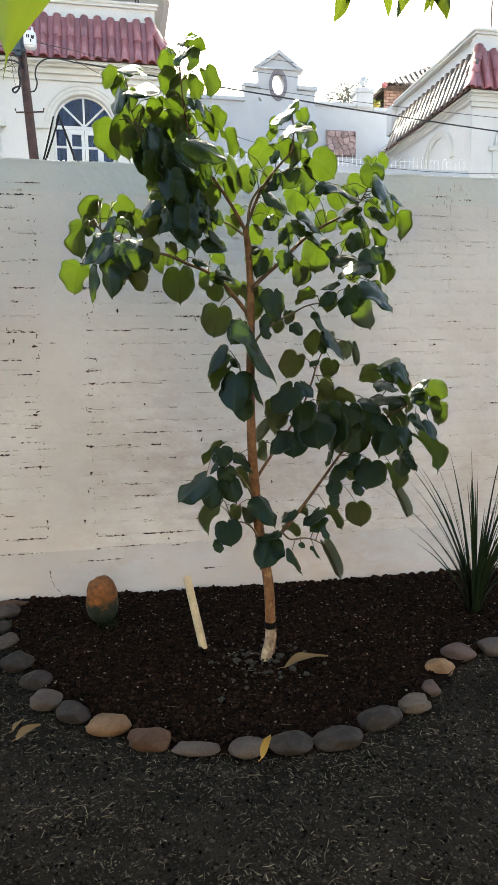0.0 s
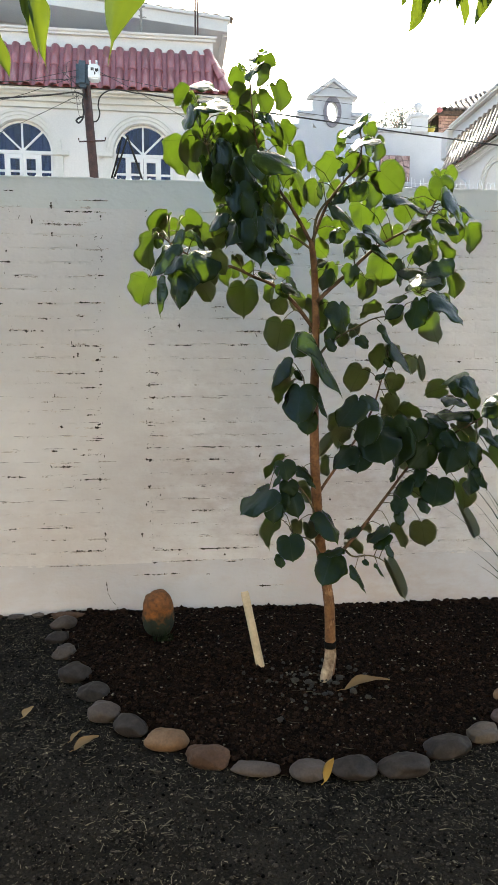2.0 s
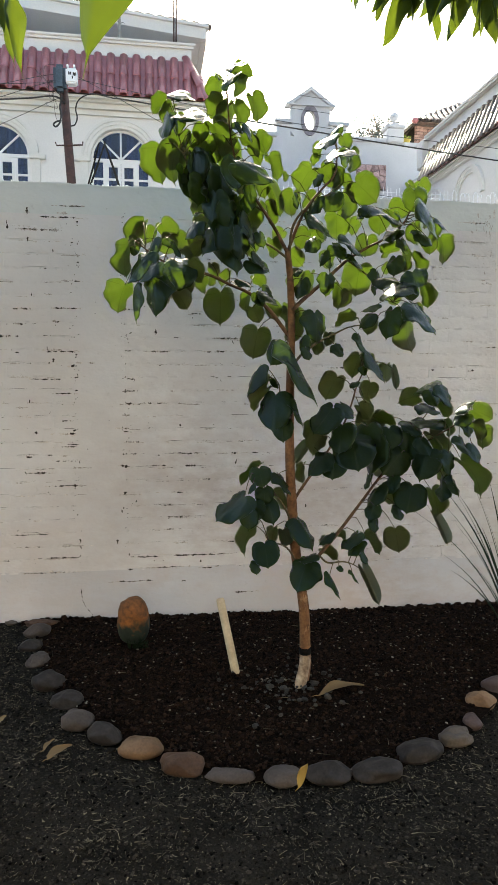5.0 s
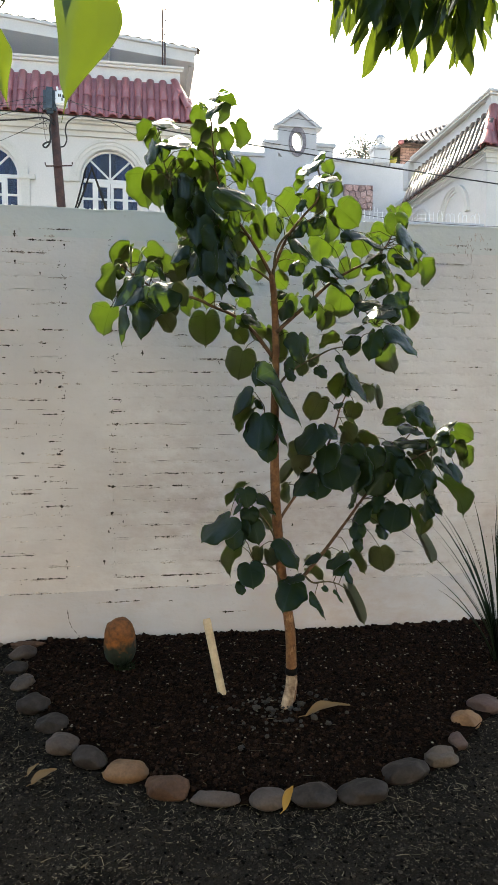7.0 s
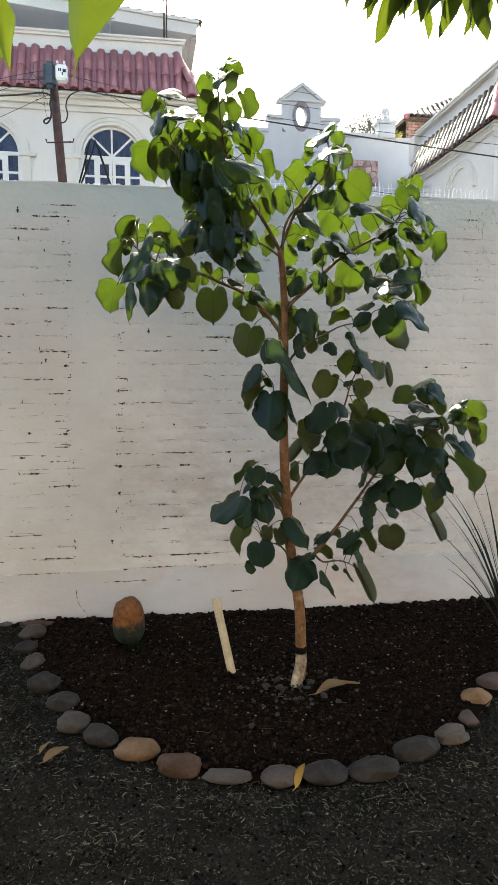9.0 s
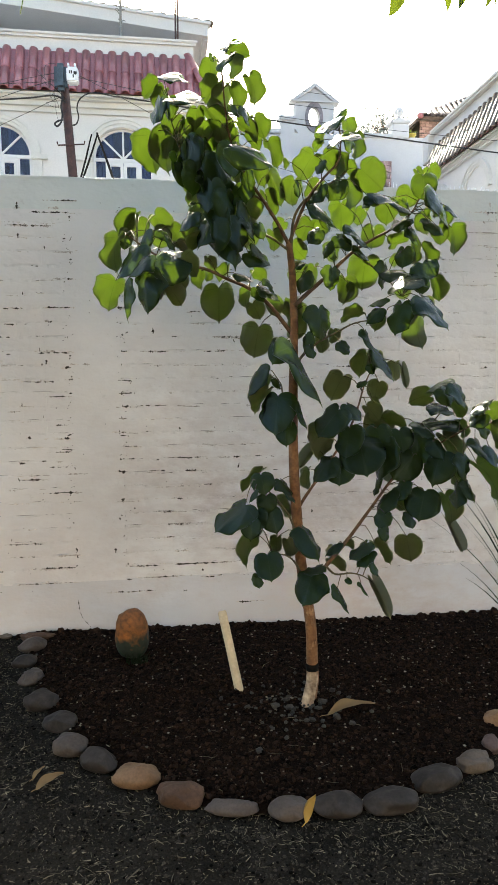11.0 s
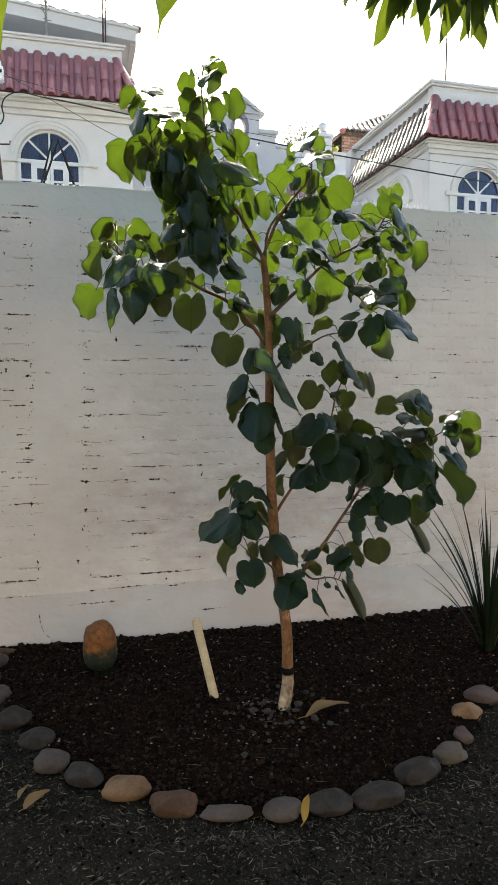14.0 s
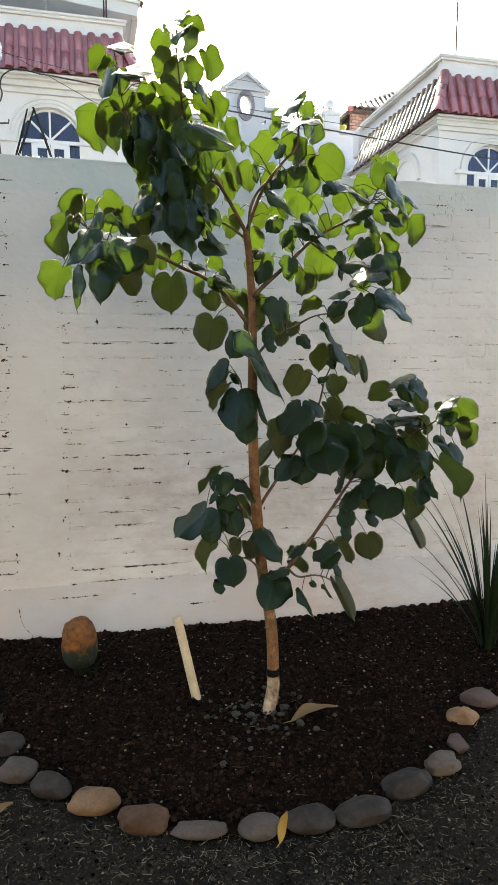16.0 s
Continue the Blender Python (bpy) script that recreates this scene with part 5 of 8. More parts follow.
def bed_joint(bm, p0, p1, z):
    """Smeared filling along a bed joint, here flush with the bricks, there washed back."""
    x, prev = p0, None
    while x < p1:
        x = min(p1, x + (0.011 if -0.5 < x < 4.7 else 0.5))
        row = []
        for k in (-1, 0, 1):
            deep = 4.3008 + 0.0048 * noise.noise(Vector((x * 7, z * 31, 2))) + 0.003 * noise.noise(Vector((x * 38, z * 31 + 0.4 * k, 8)))
            row.append(bm.verts.new((x, deep - 0.0006 * (k == 1), z + k * 0.0082 + 0.0022 * noise.noise(Vector((x * 13, z * 17, k))))))
        if prev:
            for k in (0, 1):
                bm.faces.new((prev[k], row[k], row[k + 1], prev[k + 1]))
        prev = row


def lay_bricks():
    rnd = random.Random(9)
    shapes = brick_meshes()
    rest = bmesh.new()
    joints = bmesh.new()
    for panel, (p0, p1) in enumerate(PANELS):
        for c in range(COURSES):
            z = FIRST + COURSE * c
            zc = z + COURSE / 2 + 0.00375
            x = (p1 - 0.2415 * (0.5 if c % 2 else 1.0) if panel == 0 else p0) - (0 if panel == 0 else (0.12 if c % 2 else 0.0))
            count = int((p1 - p0) / 0.2415) + 2
            for k in range(count):
                x0 = x - 0.2415 * k if panel == 0 else x + 0.2415 * k
                a, b = max(x0, p0), min(x0 + 0.2335, p1)
                if b - a < 0.03:
                    continue
                mid = (a + b) / 2
                m = Matrix.Translation((mid, 4.2995 + rnd.uniform(-0.0016, 0.0012), zc + rnd.uniform(-0.001, 0.001))) @ pose(0, 0, 0, rnd.uniform(-0.4, 0.4), rnd.uniform(-0.4, 0.4), rnd.uniform(-0.2, 0.2)) @ Matrix.Diagonal(((b - a) / 0.2335, 1, 1, 1))
                if 0.80 < mid < 2.75 and len(garden_wall.children) < 310:
                    piece("brick", rnd.choice(shapes), garden_wall, m)
                elif 0.3 < mid < 4.8:
                    rest.from_mesh(rnd.choice(shapes))
                    rest.verts.ensure_lookup_table()
                    bmesh.ops.transform(rest, matrix=m, verts=rest.verts[-shape_size(shapes):])
                else:
                    box(rest, a, b, 4.3, 4.336, z + 0.004, z + COURSE - 0.004)
                # the upright joint beside it
                box(joints, b - 0.004, b + 0.012, 4.2992 + rnd.uniform(0, 0.0026), 4.336, z + 0.004, z + COURSE)
            # the bed joint below the course
            bed_joint(joints, p0, p1, z)
    ob = new("joint_filling", mesh_of(joints, "joint_filling", PAINT))
    ob.parent = garden_wall
    tagged(ob, kind="stuff")
    ob = new("brickwork", mesh_of(rest, "brickwork", PAINT, True))
    ob.parent = garden_wall
    tagged(ob, kind="stuff")


def shape_size(shapes):
    return len(shapes[0].vertices)


wall_core()


CRACKS = [
    [(1.203, 0.182), (1.211, 0.115), (1.232, 0.067), (1.27, 0.022)],
    [(0.40, 2.343), (0.49, 2.349), (0.58, 2.352), (0.64, 2.364), (0.70, 2.347), (0.77, 2.345)],
    [(0.57, 2.305), (0.61, 2.318), (0.662, 2.30), (0.668, 2.258)],
]


def ragged_marks():
    """Ragged dark openings where the filling has fallen out of the joints."""
    rnd = random.Random(41)
    bm, pale = bmesh.new(), bmesh.new()

    def streak(x0, x1, z, upright, weight, bm=bm, face=4.2966, slope=0.0):
        n = max(4, int((x1 - x0) / 0.004))
        k = rnd.uniform(0, 50)
        prev = None
        for i in range(n + 1):
            t = i / n
            a = x0 + (x1 - x0) * t
            c = z + slope * (a - x0) + 0.0016 * noise.noise(Vector((a * 45, k, 0))) + 0.004 * noise.noise(Vector((a * 9, k, 4)))
            h = weight * (0.0019 + 0.0072 * max(-0.34, 0.65 * noise.noise(Vector((a * 42, k, 9))) + 0.6 * noise.noise(Vector((a * 150, k, 2))))) * min(1, 6 * t + 0.25, 6 * (1 - t) + 0.25)
            if h < 0.0004 * weight + 0.0003:
                prev = None
                continue
            p = [(a, c - h * rnd.uniform(0.4, 1.4)), (a, c + h * rnd.uniform(0.4, 1.4))]
            row = [bm.verts.new((q, face, p_) if upright else (p_, face, q)) for p_, q in p]
            if prev:
                bm.faces.new((prev[0], row[0], row[1], prev[1]))
            prev = row

    for x0, x1, z in MARKS_LEFT + MARKS_MIDDLE + MARKS_RIGHT:
        streak(x0, x1 + 0.004, z, False, 1.25 if x1 - x0 < 0.05 else 1.05)
        streak(x0 - rnd.uniform(0, 0.05), x1 + rnd.uniform(0, 0.05), z + rnd.uniform(-0.004, 0.004), False, rnd.uniform(0.8, 1.5), pale, 4.2972)
    for x, z0, z1 in UPRIGHT_MARKS:
        streak(z0, z1, x, True, 1.5)
    for _ in range(60):
        x0 = rnd.uniform(-0.4, 0.80)
        streak(x0, x0 + rnd.choice((0.012, 0.03, 0.06, 0.11)), FIRST + COURSE * rnd.randrange(28) + rnd.uniform(-0.003, 0.003), False, rnd.uniform(0.9, 1.5))
    for _ in range(170):
        x, z = rnd.choice((rnd.uniform(-0.2, 0.85), rnd.uniform(0.85, 2.6), rnd.uniform(1.16, 1.22), rnd.uniform(1.44, 1.5), rnd.uniform(2.2, 4.2))), rnd.uniform(0.2, 2.3)
        n, w, h = 7, rnd.uniform(0.0012, 0.0045), rnd.uniform(0.001, 0.003)
        bm.faces.new([bm.verts.new((x + w * math.cos(6.283 * i / n) * rnd.uniform(0.6, 1.3), 4.2966, z + h * math.sin(6.283 * i / n) * rnd.uniform(0.6, 1.3))) for i in range(n)])
    for _ in range(200):
        x0 = rnd.choice((rnd.uniform(-0.2, 1.12), rnd.uniform(1.47, 4.2), rnd.uniform(1.47, 2.6)))
        streak(x0, x0 + rnd.uniform(0.008, 0.05), FIRST + COURSE * rnd.randrange(28) + rnd.uniform(-0.006, 0.006), False, rnd.uniform(0.35, 0.8), slope=rnd.uniform(-0.12, 0.12))
    for _ in range(60):
        z = rnd.uniform(0.3, 2.3)
        streak(z, z + rnd.uniform(0.01, 0.035), rnd.choice((rnd.uniform(-0.2, 1.15), rnd.uniform(1.48, 3.8))), True, rnd.uniform(0.4, 0.8), slope=rnd.uniform(-0.5, 0.5))
    for edge, way in ((1.205, -1), (1.455, 1)):
        for c in range(28):
            if rnd.random() < 0.5:
                x = edge + way * rnd.uniform(-0.012, 0.012)
                z = FIRST + COURSE * c + rnd.uniform(-0.012, 0.012)
                n = rnd.choice((0.014, 0.024, 0.04, 0.07))
                streak(min(x, x + way * n), max(x, x + way * n), z, False, rnd.uniform(0.8, 1.7), slope=rnd.choice((0, 0, rnd.uniform(-0.6, 0.6))))
            if rnd.random() < 0.35:
                z = FIRST + COURSE * (c + rnd.random())
                streak(z, z + rnd.uniform(0.012, 0.04), edge + rnd.uniform(-0.012, 0.012), True, rnd.uniform(0.6, 1.2), slope=rnd.uniform(-0.5, 0.5))
    # Pale lines: part wear, part painted shading of the courses' faint relief.
    for _ in range(560):
        x0 = rnd.uniform(-0.3, 4.3)
        if 1.2 < x0 < 1.42:
            continue
        streak(x0, x0 + rnd.uniform(0.02, 0.14), FIRST + COURSE * rnd.randrange(28) + rnd.uniform(-0.006, 0.006), False, rnd.uniform(0.5, 1.3), pale, 4.2972)
    for path in CRACKS:
        for (xa, za), (xb, zb) in zip(path, path[1:]):
            if abs(xb - xa) > abs(zb - za):
                (xa, za), (xb, zb) = sorted(((xa, za), (xb, zb)))
                streak(xa, xb, za, False, 0.8, slope=(zb - za) / (xb - xa), face=4.2958)
            else:
                (za, xa), (zb, xb) = sorted(((za, xa), (zb, xb)))
                streak(za, zb, xa, True, 0.8, slope=(xb - xa) / (zb - za), face=4.2958)
    for _ in range(50):
        z = rnd.triangular(1.95, 2.38, 2.3)
        streak(z, z + rnd.uniform(0.01, 0.06), rnd.gauss(3.59, 0.06), True, rnd.uniform(0.5, 1.2), pale, 4.2962, rnd.uniform(-0.6, 0.6))
    ob = new("worn_joints", mesh_of(pale, "worn_joints", STAIN))
    ob.parent = garden_wall
    tagged(ob, "brownish worn lines and painted relief shading along the joints", kind="stuff")
    ob = new("open_joints", mesh_of(bm, "open_joints", JOINT))
    ob.parent = garden_wall
    tagged(ob, "ragged dark gaps in the joints", kind="stuff")


ragged_marks()


def top_crumbs():
    r = np.random.RandomState(19)
    x = np.concatenate([r.uniform(0.3, 4.6, 170), r.normal(1.3, 0.2, 40)])
    size = r.gamma(1.5, 0.0016, len(x)) + 0.0016
    at = np.column_stack([x, 4.302 + r.uniform(0, 0.02, len(x)), 2.424 + r.uniform(-0.002, 0.004, len(x))])
    ob = scatter_lumps("plaster_crumbs", at, size, TOPPAINT, 0.7, 44)
    ob.parent = garden_wall
    tagged(ob, "loose white plaster crumbs along the wall top", kind="stuff")


top_crumbs()


# ---- stones round the bed ----
def river_stone(x, y, length, deep, high, turn, kind, label, seed, angular=0.0):
    bm = bmesh.new()
    bmesh.ops.create_icosphere(bm, subdivisions=4, radius=1.0)
    off = Vector((seed * 3.7, seed * 1.9, seed * 0.7))
    rnd = random.Random(seed * 7)
    flats = [(Vector((rnd.uniform(-1, 1), rnd.uniform(-1, 0.4), rnd.uniform(-0.1, 1))).normalized(), rnd.uniform(0.66, 0.86)) for _ in range(5)]
    for v in bm.verts:
        p = v.co.copy()
        k = 1 + 0.14 * noise.noise(p * 1.1 + off) + 0.05 * noise.noise(p * 2.7 + off) + 0.012 * noise.noise(p * 9 + off)
        if angular:
            k *= 1 - angular * abs(noise.noise(p * 1.8 + off * 2))
        for way, reach in flats:
            over = p.dot(way) - reach
            if over > 0:
                p -= way * over * 0.8
        sx = math.copysign(abs(p.x) ** 0.9, p.x)
        v.co = Vector((sx * length / 2, p.y * deep / 2, p.z * high / 2 + high * 0.27)) * k
    ob = part("stone", bm, STONE[kind], None, "", True)
    ob.matrix_basis = pose(x, y + 0.012, 0.001, 0, 0, turn) @ Matrix.Diagonal((1, 0.88, 0.9, 1))
    return tagged(ob, label, "stone", "stones edging the bed")


STONES = [
    (0.985, 4.225, 0.20, 0.09, 0.05, 4, "brown", "flat brown slab of stone lying against the wall foot", 0.25),
    (0.990, 4.085, 0.135, 0.13, 0.085, 12, "grey", "rounded grey stone edging the planting bed", 0),
    (0.990, 3.885, 0.12, 0.12, 0.075, -10, "dark", "rounded dark grey stone edging the planting bed", 0),
    (1.055, 3.70, 0.125, 0.13, 0.085, 30, "grey", "angular grey stone edging the planting bed", 0.25),
    (1.140, 3.46, 0.15, 0.15, 0.095, 10, "dark", "rounded dark basalt stone edging the planting bed", 0),
    (1.242, 3.272, 0.14, 0.13, 0.08, -25, "dark", "rounded dark stone edging the planting bed", 0),
    (1.300, 3.092, 0.14, 0.13, 0.085, -20, "grey", "smooth grey stone edging the planting bed", 0),
    (1.418, 2.975, 0.15, 0.12, 0.08, -35, "dark", "dark stone edging the planting bed", 0),
    (1.552, 2.858, 0.18, 0.12, 0.085, -14, "tan", "long sand-yellow stone edging the planting bed", 0),
    (1.702, 2.727, 0.168, 0.12, 0.085, -20, "brown", "blotched reddish brown stone edging the planting bed", 0.12),
]
STONES += [
    (1.865, 2.655, 0.178, 0.09, 0.05, -10, "grey", "flat grey stone edging the planting bed", 0.1),
    (2.045, 2.615, 0.132, 0.11, 0.07, 0, "grey", "small brownish grey stone edging the planting bed", 0),
    (2.205, 2.610, 0.160, 0.12, 0.08, -6, "dark", "dark grey stone edging the planting bed", 0),
    (2.375, 2.600, 0.190, 0.12, 0.085, 4, "dark", "broad dark grey stone edging the planting bed", 0),
    (2.570, 2.690, 0.190, 0.13, 0.09, 14, "dark", "broad dark basalt stone edging the planting bed", 0),
    (2.750, 2.765, 0.155, 0.12, 0.075, 12, "light", "pale rough stone edging the planting bed", 0.25),
    (2.865, 2.865, 0.085, 0.09, 0.07, 40, "mauve", "small mauve grey stone edging the planting bed", 0.1),
    (2.980, 3.02, 0.130, 0.12, 0.085, -25, "tan", "round tan stone edging the planting bed", 0),
    (3.125, 3.13, 0.160, 0.13, 0.09, -20, "mauve", "rounded pinkish grey stone edging the planting bed", 0),
    (3.330, 3.15, 0.180, 0.13, 0.085, -8, "grey", "long grey stone edging the planting bed", 0),
]
STONES += [
    (0.70, 4.25, 0.10, 0.06, 0.03, 8, "grey", "small flat grey stone lying at the wall foot", 0.2),
    (0.82, 4.26, 0.07, 0.05, 0.035, -15, "light", "small pale stone lying at the wall foot", 0.2),
    (0.60, 4.26, 0.06, 0.05, 0.03, 20, "brown", "small brown stone lying at the wall foot", 0.2),
]
for i, (x, y, w, d, h, turn, kind, label, ang) in enumerate(STONES):
    river_stone(x, y, w, d, h, turn, kind, label, i + 1, ang)


# ---- things on the bed ----
def painted_marker():
    bm = bmesh.new()
    bmesh.ops.create_icosphere(bm, subdivisions=4, radius=1.0)
    for v in bm.verts:
        p = v.co.copy()
        k = 1 + 0.05 * noise.noise(p * 1.4 + Vector((9, 2, 4))) + 0.02 * noise.noise(p * 4)
        taper = 0.95 if p.z > 0 else 1.0
        v.co = Vector((math.copysign(abs(p.x) ** 0.72, p.x) * 0.083 * taper, p.y * 0.07, math.copysign(abs(p.z) ** 0.72, p.z) * 0.122 + 0.115)) * k
    ob = part("painted_stone", bm, PAINTED, None, "", True)
    ob.matrix_basis = pose(1.507, 3.90, 0.012, 0, 0, -12)
    tagged(ob, "upright oval stone painted orange with dark green foot", "stone")


painted_marker()


def grass_tuft(at, seed):
    rnd = random.Random(seed)
    v, f = [], []
    for k in range(90):
        a, d = rnd.uniform(3.3, 6.2), rnd.uniform(0.0, 0.035)
        foot = Vector((math.cos(a) * d * 1.7, math.sin(a) * d, 0))
        lean = Vector((rnd.gauss(0.1, 0.4), rnd.gauss(-0.15, 0.25), 1)).normalized()
        h, w = rnd.uniform(0.025, 0.085) * (1 - 5 * d), rnd.uniform(0.0011, 0.002)
        droop = Vector((lean.x * 0.5, lean.y * 0.5, -0.25))
        n = len(v)
        for t, s in ((0, 1.0), (0.5, 0.8), (1.0, 0.1)):
            p = foot + lean * (h * t) + droop * (h * t * t * 0.6)
            v += [p + Vector((-w * s, 0, 0)), p + Vector((w * s, 0, 0)), p + Vector((0, w * s, 0))]
        f += [(n + j + i, n + j + (i + 1) % 3, n + j + 3 + (i + 1) % 3, n + j + 3 + i) for j in (0, 3) for i in range(3)]
    ob = new("grass_tuft", from_arrays("grass_tuft", np.array(v), np.array(f), STRAP))
    ob.location = at
    tagged(ob, "small tuft of fine dark green grass at the painted stone", "grass", kind="stuff")


grass_tuft((1.535, 3.822, 0.012), 12)


def stake():
    bm = bmesh.new()
    foot, top = Vector((1.995, 3.44, -0.03)), Vector((1.925, 3.575, 0.335))
    line = [foot.lerp(top, t) for t in (0, 0.03, 0.3, 0.6, 0.97, 1.0)]
    tube(bm, line, [0.018, 0.0195, 0.0195, 0.019, 0.0195, 0.0165], 14, 0.05, 3)
    ob = part("stake", bm, WOOD, None, "", True)
    tagged(ob, "peeled pale wooden stake leaning in the soil", "stake")


stake()


def curled_leaf(name, at, length, width, turn, material, label, curl=0.5, tilt=0.0):
    """A dry lance leaf lying down, one edge rolled up, with its stalk."""
    bm = bmesh.new()
    n, rows = 16, []
    for i in range(n + 1):
        t = i / n
        w = width * (math.sin(math.pi * t ** 0.85) ** 0.9 * (1 - 0.25 * t) + 0.04)
        roll = curl * (0.5 + 0.5 * math.sin(2.5 * t + length * 40))
        row = []
        for k in (-1, -0.6, -0.2, 0.2, 0.6, 1):
            a = roll * 1.6 * max(0, k) + 0.25 * k * k
            row.append(bm.verts.new((length * (t - 0.5), w * 0.5 * k * math.cos(a) + length * 0.07 * math.sin(t * 3.6), 0.006 + length * 0.05 * curl * math.sin(2.8 * t) + w * 0.5 * abs(k) * math.sin(a) + 0.0015 * math.sin(13 * t + 2 * k))))
        rows.append(row)
    low = [[bm.verts.new(v.co - Vector((0, 0, 0.0012))) for v in r] for r in rows]
    for p, q, flip in ((rows, rows[1:], 0), (low, low[1:], 1)):
        for a, b in zip(p, q):
            for k in range(5):
                f = (a[k], b[k], b[k + 1], a[k + 1])
                bm.faces.new(f[::-1] if flip else f)
    tube(bm, [(-length * 0.49, 0, 0.006), (-length * 0.56, 0.002, 0.007), (-length * 0.64, 0.006, 0.004)], [0.0016, 0.0014, 0.0012], 5)
    ob = part(name, bm, material, None, "", True)
    ob.matrix_basis = pose(at[0], at[1], at[2], tilt, 0, turn)
    tagged(ob, label, "leaf", "fallen leaves")


curled_leaf("fallen_leaf", (2.415, 3.185, 0.026), 0.225, 0.06, 16, DEADLEAF, "long curled dry brown leaf on the soil", 1.25)
curled_leaf("fallen_leaf", (2.09, 2.55, 0.06), 0.14, 0.042, 66, YELLOWLEAF, "yellow dry leaf leaning on an edging stone", 1.0, 24)
curled_leaf("fallen_leaf", (1.262, 2.90, 0.006), 0.115, 0.045, 48, DEADLEAF, "dry tan leaf on the grey earth", 0.6)
curled_leaf("fallen_leaf", (1.215, 2.96, 0.004), 0.08, 0.02, 70, DEADLEAF, "small dry leaf on the grey earth", 0.5)
curled_leaf("fallen_leaf", (1.0, 3.16, 0.006), 0.085, 0.036, 75, DEADLEAF, "crumpled dry leaf on the grey earth", 0.7)


def strap_plant(at, seed):
    rnd = random.Random(seed)
    plant = empty("grass_plant", at, "tall clump of dark green strap-leaved grass beside the wall", "plant")
    for k in range(64):
        a = rnd.uniform(0, 6.28)
        lean = abs(rnd.gauss(0.0, 0.33)) + 0.05
        h = rnd.uniform(0.55, 1.02) * (1 - 0.25 * lean)
        if k % 6 == 0:
            h *= 0.6
        w = rnd.uniform(0.0045, 0.009)
        d = Vector((math.cos(a), math.sin(a) * 0.8, 0))
        foot = d * rnd.uniform(0.0, 0.045)
        side = Vector((-d.y, d.x, 0)).normalized()
        side = (side * math.cos(rnd.uniform(-0.9, 0.9)) + d * 0.3).normalized()
        bm = bmesh.new()
        n, rows = 9, []
        for i in range(n + 1):
            t = i / n
            p = foot + d * (lean * h * (0.55 * t + 0.75 * t * t)) + Vector((0, 0, h * (t - 0.22 * lean * t**3)))
            ww = w * (1 - t**3) * (0.75 + 0.5 * math.sin(math.pi * min(t * 1.4, 1)) * 0.5) + 0.0004
            fold = d * (-0.35 * ww)
            rows.append([bm.verts.new(p - side * ww), bm.verts.new(p + fold), bm.verts.new(p + side * ww)])
        for p, q in zip(rows, rows[1:]):
            for s in (0, 1):
                bm.faces.new((p[s], p[s + 1], q[s + 1], q[s]))
        part("blade", bm, STRAP, plant, "", True)


strap_plant((3.47, 3.60, 0.015), 6)


